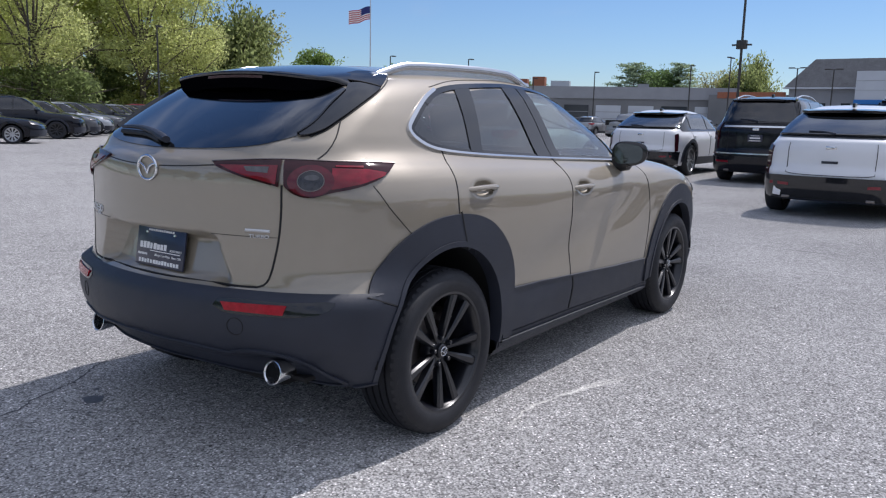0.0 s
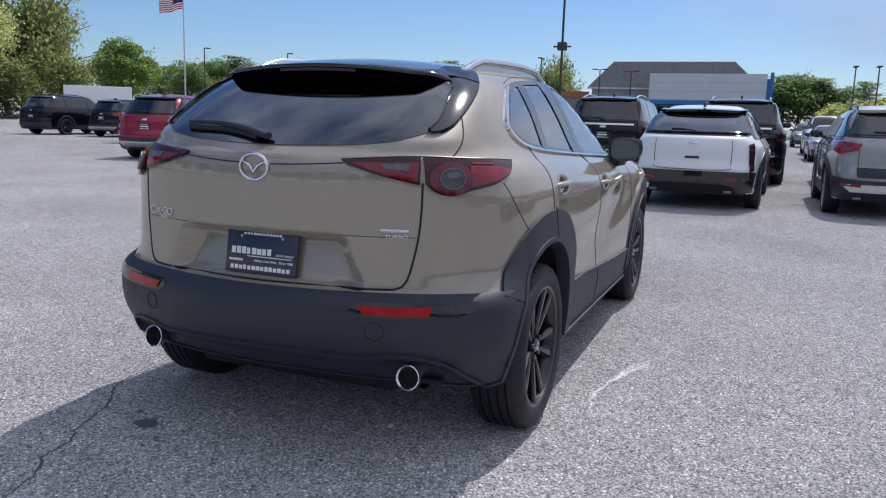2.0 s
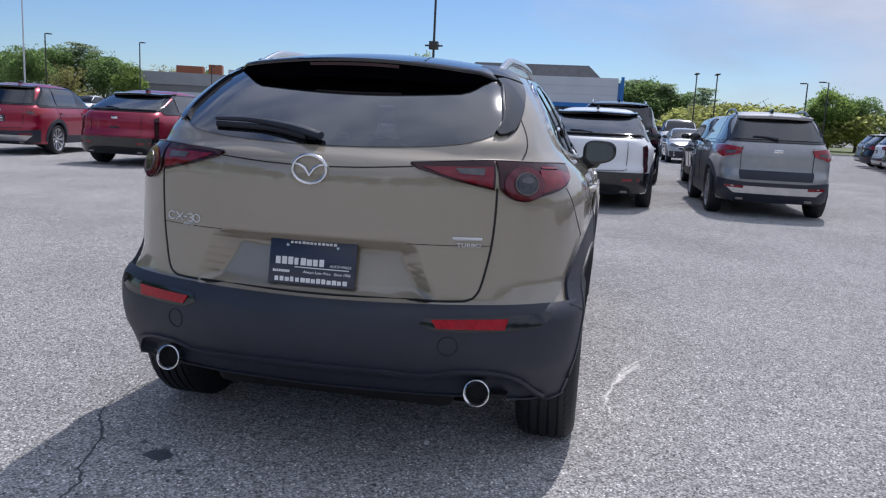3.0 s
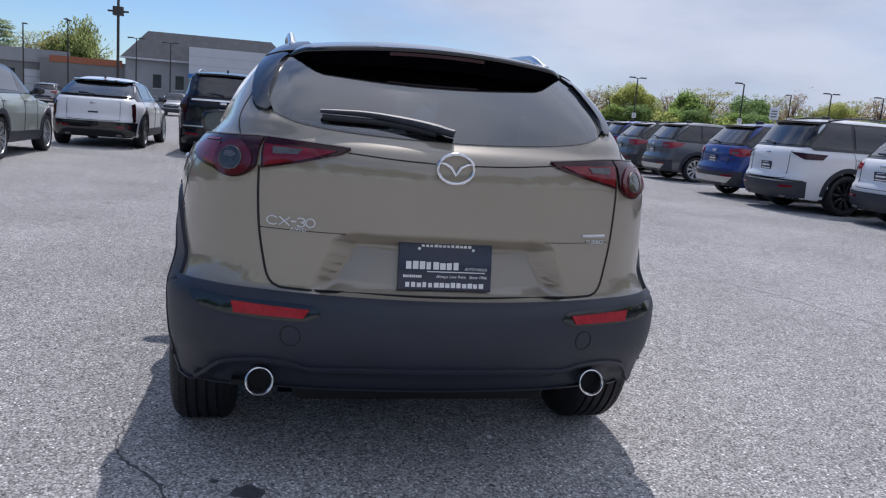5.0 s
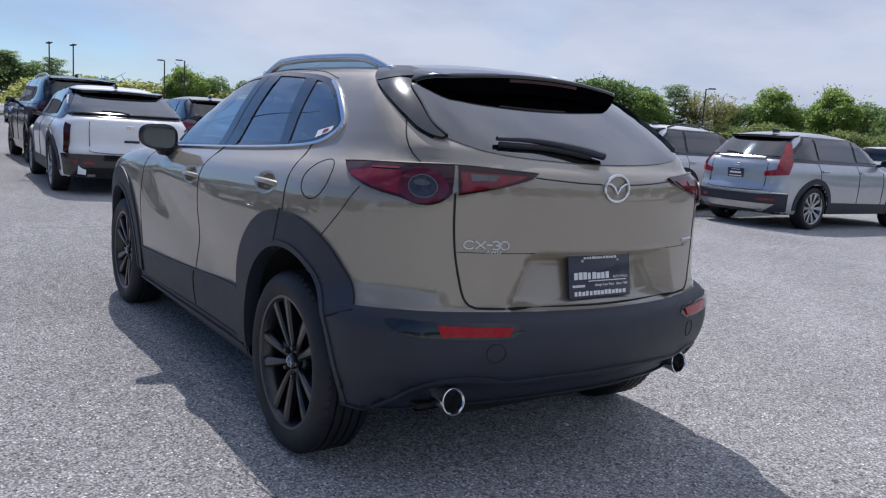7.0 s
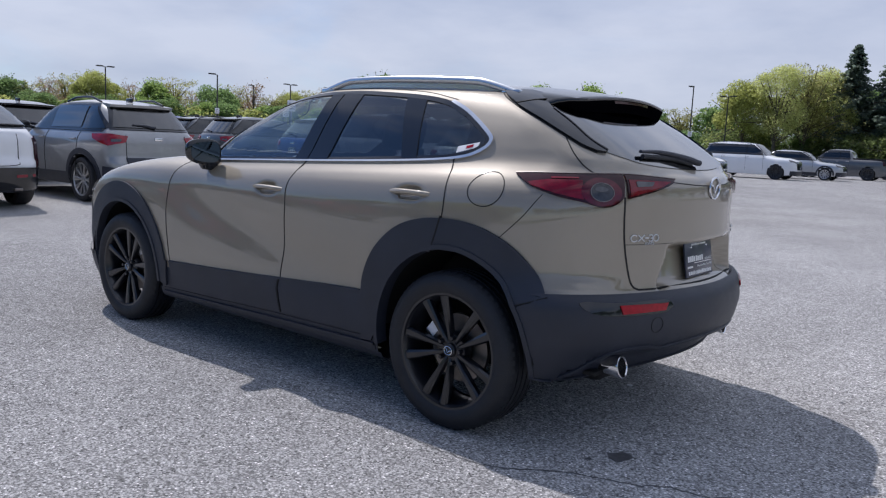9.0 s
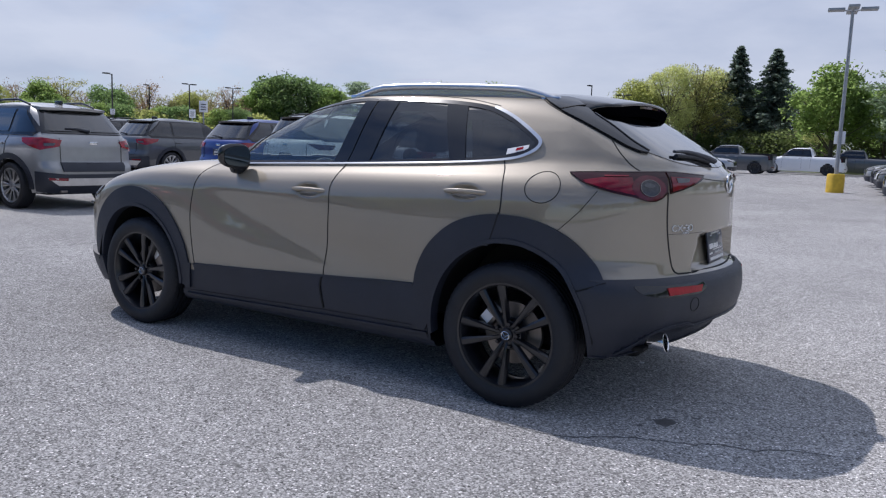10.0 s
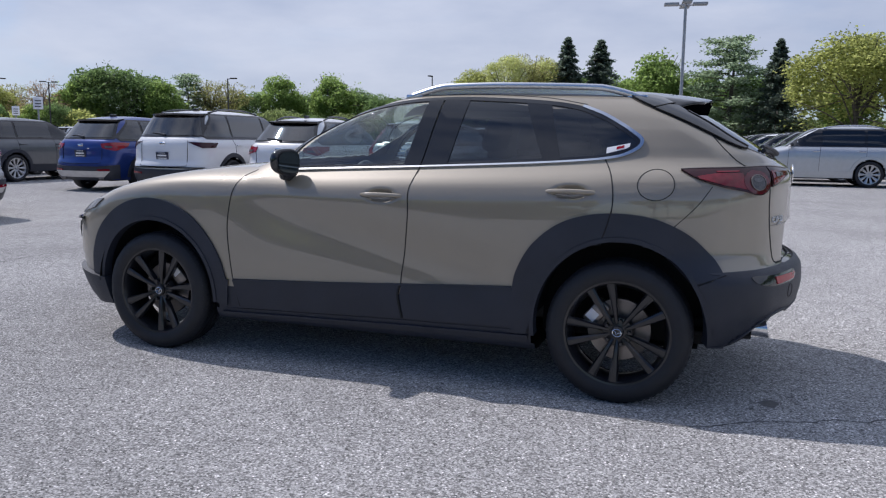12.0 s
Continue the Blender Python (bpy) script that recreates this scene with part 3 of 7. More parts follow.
def build_hero():
    S = hero_shape()
    car = tagged(new("crossover_car"), "sand-metallic compact crossover with black cladding, parked on asphalt", "car")
    v, q = S.skin(0.0185)
    c = v[q].mean(1)
    cx, cy, cz = c.T

    # openings
    dlo = path2([(1.87, 1.062), (1.44, 1.088), (1.04, 1.108), (0.44, 1.138), (0.10, 1.168), (-0.02, 1.205), (-0.055, 1.245), (-0.01, 1.285), (0.12, 1.362), (0.25, 1.412),
                 (0.45, 1.444), (0.80, 1.462), (1.0, 1.461), (1.2, 1.447), (1.4, 1.408), (1.6, 1.335), (1.76, 1.235), (1.88, 1.12)], 0.03, True)
    win_f = path2([(1.80, 1.085), (1.45, 1.099), (1.125, 1.115)], 0.05) + path2([(1.055, 1.432), (1.2, 1.428), (1.4, 1.388), (1.58, 1.318), (1.72, 1.225), (1.82, 1.12)], 0.04)
    win_r = path2([(0.925, 1.124), (0.6, 1.140), (0.385, 1.152)], 0.05) + [(0.50, 1.415)] + path2([(0.52, 1.419), (0.7, 1.436), (0.865, 1.440)], 0.05)
    win_q = path2([(0.33, 1.158), (0.10, 1.180), (-0.005, 1.215), (-0.035, 1.245), (0.0, 1.275), (0.12, 1.346), (0.25, 1.395), (0.43, 1.405)], 0.03)
    glass_b = path2([(-0.560, 1.218), (-0.487, 1.190), (-0.37, 1.173), (-0.2, 1.163), (0, 1.159), (0.2, 1.163), (0.37, 1.173), (0.487, 1.190), (0.560, 1.218)], 0.05) + path2([(0.568, 1.27), (0.558, 1.34), (0.535, 1.392)], 0.04) + path2([(0.47, 1.418), (0, 1.435), (-0.47, 1.418)], 0.1) + path2([(-0.535, 1.392), (-0.558, 1.34), (-0.568, 1.27)], 0.04)
    shield = [(-0.62, 1.98), (-0.3, 2.05), (0, 2.07), (0.3, 2.05), (0.62, 1.98), (0.53, 1.42), (0.3, 1.27), (0, 1.25), (-0.3, 1.27), (-0.53, 1.42)]

    def shrink(poly, d):
        p = np.array(poly)
        m = p.mean(0)
        r = p - m
        n = np.linalg.norm(r, axis=1, keepdims=True)
        return m + r * (1 - d / n)
    flank = np.abs(cy) > 0.42
    hole = np.zeros(len(q), bool)
    for w in (win_f, win_r, win_q):
        hole |= flank & inside(shrink(w, 0.004), cx, cz) & (np.abs(cy) < 0.80)
    hole |= (cx < -0.2) & inside(shrink(glass_b, 0.012), cy, cz)
    hole |= (cz > 1.0) & inside(shrink(shield, 0.01), cy, cx) & (cx > 1.2)
    for hx, hz in HANDLES:
        hole |= (np.abs(cy) > 0.6) & (((cx - hx) / 0.086) ** 2 + ((cz - hz) / 0.037) ** 2 < 1)
    for wx, _ in WHEELS[::2]:
        hole |= ((cx - wx) ** 2 + (cz - 0.36) ** 2 < 0.422 ** 2) & (np.abs(cy) > 0.5)
    hole |= (cz < 0.35) & (cx < -0.36)
    low = (cz < 0.23) & (np.abs(cy) < 0.8)
    dark = ((cz < 0.36) & (cx < -0.3)) | (cz < 0.285) | ((cz < 0.45) & (cx > -0.45) & (cx < 2.1)) | ((cz < 0.42) & (cx > 2.0))
    for wx, _ in WHEELS[::2]:
        dark |= ((cx - wx) ** 2 + (cz - 0.36) ** 2 < 0.475 ** 2) & (np.abs(cy) > 0.5)
    dark |= (cx > -0.46) & (cx < -0.3) & (cz < 0.62)
    mesh_np("body", v, q[~hole & ~low & ~dark], M["sand"], car, "sand-metallic painted body")
    mesh_np("lower_body", v, q[~hole & ~low & dark], M["clad"], car, "black lower body")
    mesh_np("underbody", v - np.array([0, 0, -0.004]), q[low & ~hole], M["under"], car)

    # wheel wells
    for wx, s in WHEELS:
        bm = bmesh.new()
        n = 24
        for k in range(n):
            a0, a1 = radians(2 + 176 * k / n), radians(2 + 176 * (k + 1) / n)
            ring = []
            for yy in (0.50, 0.862):
                for a in (a0, a1):
                    ring.append(bm.verts.new((wx + 0.430 * math.cos(a), s * yy, 0.36 + 0.430 * math.sin(a))))
            bm.faces.new((ring[0], ring[1], ring[3], ring[2]))
        bmesh.ops.remove_doubles(bm, verts=bm.verts, dist=1e-4)
        fan = [bm.verts.new((wx + 0.433 * math.cos(a), s * 0.50, 0.36 + 0.433 * math.sin(a))) for a in np.linspace(0, math.pi, 25)]
        bm.faces.new(fan + [bm.verts.new((wx - 0.433, s * 0.5, 0.24)), bm.verts.new((wx + 0.433, s * 0.5, 0.24))])
        part("wheel_well", bm, M["under"], car)

    # glass
    for k in "LR":
        S.patch("side_window", k, win_f, M["glass_clear"], car, 0.002, 0, 0.06, "lightly tinted front door glass")
        S.patch("side_window", k, win_r, M["glass_privacy"], car, 0.002, 0, 0.06, "dark privacy glass")
        S.patch("quarter_window", k, win_q, M["glass_privacy"], car, 0.002, 0, 0.06, "dark privacy glass")
        # black frame, pillars and chrome line
        S.patch("pillar_cover", k, [(1.045, 1.106), (0.985, 1.452), (1.065, 1.448), (1.14, 1.100)], M["gloss_black"], car, 0.007, 0.012, 0.06, "gloss black pillar cover")
        S.patch("pillar_cover", k, [(1.037, 1.106), (0.90, 1.115), (0.835, 1.455), (0.975, 1.452)], M["gloss_black"], car, 0.007, 0.012, 0.06, "gloss black pillar cover")
        S.patch("window_divider", k, [(0.405, 1.145), (0.315, 1.15), (0.40, 1.425), (0.53, 1.432)], M["gloss_black"], car, 0.006, 0.012, 0.06)
        S.strip("window_frame", k, path2([(1.86, 1.105), (1.75, 1.232), (1.59, 1.329), (1.4, 1.399), (1.2, 1.439), (1.0, 1.454), (0.8, 1.454), (0.45, 1.434), (0.25, 1.404), (0.12, 1.354)], 0.04), 0.034, M["gloss_black"], car, 0.006, 0.012, "gloss black window frame")
        S.strip("belt_frame", k, path2([(1.86, 1.078), (1.44, 1.095), (1.04, 1.112), (0.44, 1.145), (0.10, 1.173), (-0.01, 1.21), (-0.043, 1.245), (0.0, 1.282), (0.12, 1.354)], 0.03), 0.026, M["gloss_black"], car, 0.005, 0.012)
        S.strip("chrome_line", k, path2([(1.84, 1.066), (1.44, 1.084), (1.04, 1.101), (0.44, 1.132), (0.10, 1.161), (-0.025, 1.20), (-0.062, 1.245), (-0.015, 1.290), (0.12, 1.368), (0.24, 1.414)], 0.02),
                np.interp(np.arange(len(path2([(1.84, 1.066), (1.44, 1.084), (1.04, 1.101), (0.44, 1.132), (0.10, 1.161), (-0.025, 1.20), (-0.062, 1.245), (-0.015, 1.290), (0.12, 1.368), (0.24, 1.414)], 0.02))) / 120.0, [0, 0.72, 0.85, 1.0], [0.012, 0.014, 0.022, 0.020]),
                M["chrome"], car, 0.010, 0.014, "chrome window surround")
        S.strip("roof_seam", k, path2([(1.9, 1.135), (1.75, 1.262), (1.59, 1.357), (1.4, 1.427), (1.2, 1.467), (1.0, 1.480), (0.8, 1.482), (0.45, 1.463), (0.22, 1.425)], 0.04), 0.005, M["seam"], car, 0.0012, 0.003)
    S.patch("sticker", "L", [(0.10, 1.186), (-0.005, 1.214), (-0.008, 1.236), (0.10, 1.214)], M["sticker"], car, 0.004, 0, 0.05, "white safety sticker")
    S.patch("sticker", "L", [(0.055, 1.205), (0.02, 1.214), (0.018, 1.226), (0.053, 1.218)], M["red_bright"], car, 0.0052, 0, 0.05)
    S.patch("rear_window", "B", glass_b, M["glass_rear"], car, 0.003, 0, 0.05, "dark privacy rear window")
    S.patch("windscreen", "T", [(b, a) for a, b in shield], M["glass_clear"], car, 0.003, 0, 0.08, "clear laminated windscreen")

    # cladding: arches, door bottoms, sills, bumpers
    for k in "LR":
        for wx in (0.0, 2.655):
            zc = 0.36
            if wx == 0.0:
                outer = path2([(0.512, 0.525), (0.49, 0.62), (0.42, 0.745), (0.30, 0.850), (0.16, 0.902), (0.0, 0.915), (-0.16, 0.893), (-0.30, 0.828), (-0.40, 0.735), (-0.462, 0.645)], 0.03)
                inner = [(0.0 - 0.415 * math.cos(a), zc + 0.44 * math.sin(a)) for a in np.linspace(radians(35), radians(180), 40)] + [(0.445, 0.305), (0.515, 0.30)]
                outer = outer + [(-0.415, 0.628), (-0.36, 0.609)]
                S.patch("arch_cladding", k, outer + inner, M["clad"], car, 0.012, 0.03, 0.05, "black plastic wheel arch cladding")
                S.strip("arch_lip", k, [(-0.411 * math.cos(a), zc + 0.436 * math.sin(a)) for a in np.linspace(radians(-6), radians(188), 52)], 0.026, M["clad"], car, 0.017, 0.06)
            else:
                outer = path2([(2.165, 0.452), (2.20, 0.57), (2.27, 0.69), (2.38, 0.80), (2.52, 0.868), (2.67, 0.892), (2.82, 0.868), (2.96, 0.798), (3.075, 0.685), (3.14, 0.55), (3.16, 0.42)], 0.03)
                inner = [(wx - 0.413 * math.cos(a), zc + 0.42 * math.sin(a)) for a in np.linspace(radians(172), radians(-6), 44)]
                S.patch("arch_cladding", k, outer + [(3.12, 0.33)] + inner + [(2.17, 0.30), (2.15, 0.452)], M["clad"], car, 0.012, 0.03, 0.05, "black plastic wheel arch cladding")
                S.strip("arch_lip", k, [(wx + 0.409 * math.cos(a), zc + 0.416 * math.sin(a)) for a in np.linspace(radians(-6), radians(186), 44)], 0.026, M["clad"], car, 0.017, 0.05)
        S.patch("door_cladding", k, path2([(2.122, 0.448), (1.6, 0.470), (1.108, 0.497)], 0.1) + path2([(1.118, 0.45), (1.098, 0.325)], 0.05) + [(1.6, 0.308), (2.08, 0.296)], M["clad"], car, 0.010, 0.02, 0.08, "black plastic door cladding")
        S.patch("door_cladding", k, [(1.098, 0.4975), (0.8, 0.512), (0.515, 0.527), (0.50, 0.33), (1.088, 0.325), (1.108, 0.45)], M["clad"], car, 0.010, 0.02, 0.08, "black plastic door cladding")
        S.strip("cladding_crease", k, [(2.12, 0.452), (1.6, 0.474), (1.108, 0.500), (0.8, 0.516), (0.512, 0.530)], 0.010, M["clad"], car, 0.014, 0.014)
        S.patch("sill", k, [(2.20, 0.285), (1.1, 0.312), (0.43, 0.318), (0.43, 0.262), (1.1, 0.255), (2.22, 0.235)], M["clad"], car, 0.004, 0.02, 0.08, "black plastic sill")
        S.strip("sill_edge", k, [(2.2, 0.262), (1.1, 0.284), (0.43, 0.292)], 0.014, M["clad"], car, 0.016, 0.02)
        # shut lines
        for pts in ([(2.02, 1.065), (2.075, 1.03), (2.115, 0.95), (2.14, 0.80), (2.142, 0.68), (2.128, 0.50), (2.115, 0.42), (2.092, 0.30)],
                    [(0.98, 1.452), (1.042, 1.108), (1.058, 1.03), (1.068, 0.98), (1.064, 0.86), (1.085, 0.68), (1.102, 0.55), (1.103, 0.50)],
                    [(0.105, 1.165), (0.062, 1.09), (0.043, 1.0), (0.045, 0.93), (0.06, 0.86), (0.09, 0.78)]):
            S.strip("shut_line", k, path2(pts, 0.03), 0.0065, M["seam"], car, 0.0016, 0.004)
        S.strip("shut_line", k, path2([(1.103, 0.50), (1.120, 0.45), (1.10, 0.325)], 0.03), 0.012, M["seam"], car, 0.0115, 0.004)
        S.strip("shut_line", k, path2([(0.045, 0.925), (0.065, 0.85), (0.092, 0.765)], 0.03), 0.007, M["seam"], car, 0.0135, 0.004)
        S.strip("bumper_seam", k, [(-0.345, 0.606), (-0.41, 0.627), (-0.468, 0.647)], 0.006, M["seam"], car, 0.014, 0.004)
        S.strip("bumper_seam", k, path2([(-0.39, 1.047), (-0.337, 0.968), (-0.272, 0.898), (-0.235, 0.862)], 0.04), 0.004, M["seam"], car, 0.0012, 0.003)
        # door handles
        sgn = 1 if k == "L" else -1
        for hx, hz in HANDLES:
            bm = bmesh.new()
            rows = []
            for rr, deep in ((1.32, -0.0010), (1.02, -0.0012), (0.93, 0.004), (0.78, 0.016), (0.5, 0.027), (0.2, 0.031)):
                uv = [(hx + 0.085 * rr * math.cos(t), hz - 0.002 + 0.036 * rr * math.sin(t)) for t in np.linspace(0, math.tau, 33)[:-1]]
                rows.append([bm.verts.new(q) for q in S.on(k, uv, -deep)])
            for r0, r1 in zip(rows, rows[1:]):
                for j in range(32):
                    bm.faces.new((r0[j], r0[(j + 1) % 32], r1[(j + 1) % 32], r1[j]))
            bm.faces.new(rows[-1])
            finish(bm, "handle_cup", M["sand"], car, "hollow behind the handle", sharp=80, outward=(S, k))
            base = S.on(k, [(hx + d, hz) for d in np.linspace(-0.125, 0.125, 9)])
            y0 = max(abs(base[:, 1]))
            bm = bmesh.new()
            pts = [(hx + d, sgn * (y0 + 0.012 - 0.032 * abs(d / 0.128) ** 3), hz + 0.004 - 0.004 * abs(d / 0.1) ** 2) for d in np.linspace(-0.128, 0.128, 11)]
            add_tube(bm, pts, [0.010, 0.014, 0.015, 0.015, 0.015, 0.015, 0.015, 0.015, 0.015, 0.014, 0.009], 10, flat=0.8)
            part("door_handle", bm, M["sand"], car, "body-coloured pull handle")
    # fuel door on the left flank
    S.strip("fuel_door_seam", "L", [(-0.145 + 0.082 * math.cos(a), 1.050 + 0.070 * math.sin(a)) for a in np.linspace(0, math.tau, 41)[:-1]], 0.0045, M["seam"], car, 0.0014, 0.003, closed=True)

    # rear bumper: one cladding sheet round the tail
    A = cyl(-0.462, 0.875)
    top_b = [(0, 0.668), (0.3, 0.668), (0.6, 0.664), (0.85, 0.655), (A, 0.648)]
    low_b = [(cyl(-0.405, 0.835), 0.318), (0.745, 0.312), (0.688, 0.314), (0.609, 0.326), (0.5, 0.336), (0.394, 0.342), (0.179, 0.355), (0, 0.357)]
    right = path2(top_b, 0.05) + [(cyl(-0.415, 0.872), 0.624)] + path2([(cyl(-0.352, 0.879), 0.603), (cyl(-0.372, 0.876), 0.54), (cyl(-0.396, 0.862), 0.436), (cyl(-0.405, 0.84), 0.36)], 0.04) + path2(low_b, 0.05)
    poly = right + [(-a, b) for a, b in right[::-1]][1:-1]
    S.patch("rear_bumper", "C", poly, M["clad"], car, 0.012, 0.03, 0.02, "black plastic rear bumper")
    # unseen plate added to block light above the cut-away tail; silencer box below it
    bm = bmesh.new()
    add_box(bm, -0.60, -0.30, -0.66, 0.66, 0.325, 0.345, 0.006)
    add_box(bm, -0.52, -0.34, -0.46, 0.46, 0.235, 0.335, 0.04, seg=3)
    part("silencer", bm, M["under"], car, "dark silencer box, with a plate added to block light")
    for s in (1, -1):
        fl = lambda P: P if s == 1 else mirror_y(P)
        # moulded ridge above the exhaust, reflector and its dark pocket
        S.strip("bumper_ridge", "C", fl(path2([(0.741, 0.330), (0.69, 0.365), (0.639, 0.408), (0.588, 0.440), (0.51, 0.458), (0.42, 0.459), (0.373, 0.444), (0.30, 0.448), (0.199, 0.456), (0, 0.461)], 0.03)), 0.016, M["clad"], car, 0.018, 0.02)
        S.strip("bumper_edge", "C", fl(path2([(cyl(-0.405, 0.835), 0.320), (0.745, 0.314), (0.688, 0.316), (0.609, 0.328), (0.5, 0.338), (0.394, 0.344), (0.179, 0.357), (0, 0.359)], 0.03)), 0.010, M["clad"], car, 0.020, 0.03)
        S.patch("reflector_pocket", "C", fl(path2([(cyl(-0.775, 0.405), 0.634), (cyl(-0.69, 0.66), 0.636), (cyl(-0.60, 0.78), 0.640), (cyl(-0.585, 0.79), 0.628), (cyl(-0.63, 0.755), 0.602), (cyl(-0.70, 0.64), 0.590), (cyl(-0.768, 0.425), 0.594)], 0.03, True)), M["gloss_black"], car, 0.0145, 0.004, 0.05)
        S.patch("reflector", "C", fl([(cyl(-0.767, 0.419), 0.626), (cyl(-0.686, 0.662), 0.628), (cyl(-0.690, 0.648), 0.597), (cyl(-0.762, 0.436), 0.601)]), M["red_bright"], car, 0.019, 0.006, 0.05, "red rear reflector")
        # tail lamp, in two pieces either side of the tailgate gap
        top_l = [(cyl(-0.258, 0.792), 1.117), (cyl(-0.36, 0.77), 1.123), (cyl(-0.50, 0.70), 1.128), (cyl(-0.64, 0.597), 1.133)]
        low_l = [(0.5475, 1.048), (0.565, 1.028), (0.598, 1.010), (0.640, 1.008), (0.690, 1.024), (0.776, 1.042), (0.862, 1.074), (0.895, 1.098)]
        S.patch("tail_lamp", "C", fl(path2(top_l, 0.03) + path2(low_l, 0.03)), M["lens_dark"], car, 0.010, 0.02, 0.03, "smoked red tail lamp")
        lamp_o = car.children[-1]
        # red bars of the outer end, the thick red ring and its grey core
        for bar in ([(0.69, 1.104), (0.80, 1.100), (0.872, 1.086), (0.866, 1.076), (0.776, 1.050), (0.69, 1.034)], [(0.70, 1.113), (0.79, 1.110), (0.79, 1.1045), (0.70, 1.1085)]):
            S.patch("red_lens", "C", fl(bar), M["red_lens"], lamp_o, 0.0125, 0.002, 0.02, "red light bar")
        cc = (0.628, 1.063)
        oval = lambda ru, rr, du=0.0, dz=0.0: fl([(cc[0] + du + math.sin(t) * ru, cc[1] + dz + math.cos(t) * rr) for t in np.linspace(0, math.tau, 33)[:-1]])
        S.patch("lamp_ring", "C", oval(0.070, 0.051), M["red_ring"], lamp_o, 0.0135, 0.004, 0.03, "deep red ring lens")
        S.patch("lamp_core", "C", oval(0.038, 0.032), M["lens_core"], lamp_o, 0.0165, 0.004, 0.03, "dark glassy lamp core")
        # pale oval painted in for the band of light reflected by the core
        S.patch("lamp_glint", "C", oval(0.022, 0.009, 0.003, 0.011), M["lens_clear"], lamp_o, 0.0180, 0.002, 0.02)
        S.strip("bezel", "C", oval(0.039, 0.033), 0.0035, M["steel"], lamp_o, 0.0185, 0.006, "thin silver bezel", closed=True)
        top_i = [(cyl(-0.646, 0.590), 1.133), (cyl(-0.69, 0.47), 1.128), (cyl(-0.722, 0.322), 1.119)]
        low_i = [(cyl(-0.718, 0.345), 1.104), (cyl(-0.69, 0.455), 1.072), (cyl(-0.648, 0.585), 1.043)]
        S.patch("tail_lamp", "C", fl(path2(top_i, 0.03) + path2(low_i, 0.03)), M["lens_dark"], car, 0.010, 0.02, 0.03, "smoked red tail lamp on the tailgate")
        lamp_i = car.children[-1]
        S.patch("red_lens", "C", fl([(cyl(-0.652, 0.583), 1.113), (cyl(-0.70, 0.44), 1.110), (cyl(-0.716, 0.36), 1.108), (cyl(-0.69, 0.455), 1.080), (cyl(-0.654, 0.578), 1.052)]), M["red_lens"], lamp_i, 0.0125, 0.002, 0.03, "red lens")
        S.patch("clear_lens", "C", fl([(cyl(-0.664, 0.555), 1.107), (cyl(-0.692, 0.462), 1.106), (cyl(-0.689, 0.475), 1.094), (cyl(-0.664, 0.55), 1.090)]), M["lens_clear"], lamp_i, 0.015, 0.002, 0.03, "clear reversing lens")
        S.strip("lamp_edge", "C", fl(path2(top_l + top_i[1:], 0.03)), 0.0045, M["steel"], lamp_o, 0.0125, 0.006)
        # tailgate shut lines
        S.strip("tailgate_seam", "C", fl(path2([(cyl(-0.642, 0.594), 1.05), (cyl(-0.65, 0.596), 0.95), (cyl(-0.66, 0.59), 0.85), (cyl(-0.68, 0.572), 0.74), (cyl(-0.69, 0.556), 0.70), (cyl(-0.70, 0.53), 0.683), (cyl(-0.72, 0.48), 0.679), (cyl(-0.77, 0.2), 0.679), (0, 0.679)], 0.03)), 0.009, M["seam"], car, 0.0016, 0.005)
        S.strip("tailgate_seam", "C", fl(path2([(cyl(-0.535, 0.653), 1.134), (cyl(-0.49, 0.667), 1.165), (cyl(-0.43, 0.655), 1.214), (cyl(-0.368, 0.622), 1.282)], 0.03)), 0.006, M["seam"], car, 0.0016, 0.004)
        S.strip("tailgate_crease", "C", fl(path2([(cyl(-0.72, 0.33), 1.110), (cyl(-0.75, 0.18), 1.100), (cyl(-0.762, 0.062), 1.096)], 0.03)), 0.0045, M["seam"], car, 0.0014, 0.003)
        # no gap here: a dark line painted in for the shade of the crease
        S.strip("tailgate_crease", "C", fl(path2([(cyl(-0.655, 0.59), 0.862), (cyl(-0.70, 0.47), 0.861), (cyl(-0.745, 0.325), 0.862)], 0.03)), 0.0025, M["seam"], car, 0.0011, 0.002)
        # gloss black fin beside the rear window, and the end of the spoiler above it
        S.patch("quarter_fin", "C", fl(path2([(cyl(-0.105, 0.589), 1.402), (cyl(-0.24, 0.615), 1.343), (cyl(-0.365, 0.622), 1.283), (cyl(-0.445, 0.615), 1.242), (cyl(-0.505, 0.596), 1.220), (cyl(-0.525, 0.570), 1.216)], 0.02)
                + path2([(cyl(-0.518, 0.558), 1.226), (cyl(-0.44, 0.568), 1.264), (cyl(-0.35, 0.560), 1.327), (cyl(-0.25, 0.540), 1.384), (cyl(-0.20, 0.505), 1.412), (cyl(-0.16, 0.536), 1.418)], 0.02)), M["gloss_black"], car, 0.012, 0.03, 0.02, "gloss black fin beside the rear window")
        S.patch("spoiler_end", "C", fl(path2([(cyl(0.03, 0.50), 1.468), (cyl(-0.02, 0.545), 1.442), (cyl(-0.10, 0.588), 1.407)], 0.02) + [(cyl(-0.16, 0.540), 1.421), (cyl(-0.21, 0.49), 1.430), (cyl(-0.20, 0.44), 1.447), (cyl(-0.08, 0.44), 1.468)]), M["gloss_black"], car, 0.013, 0.02, 0.02)
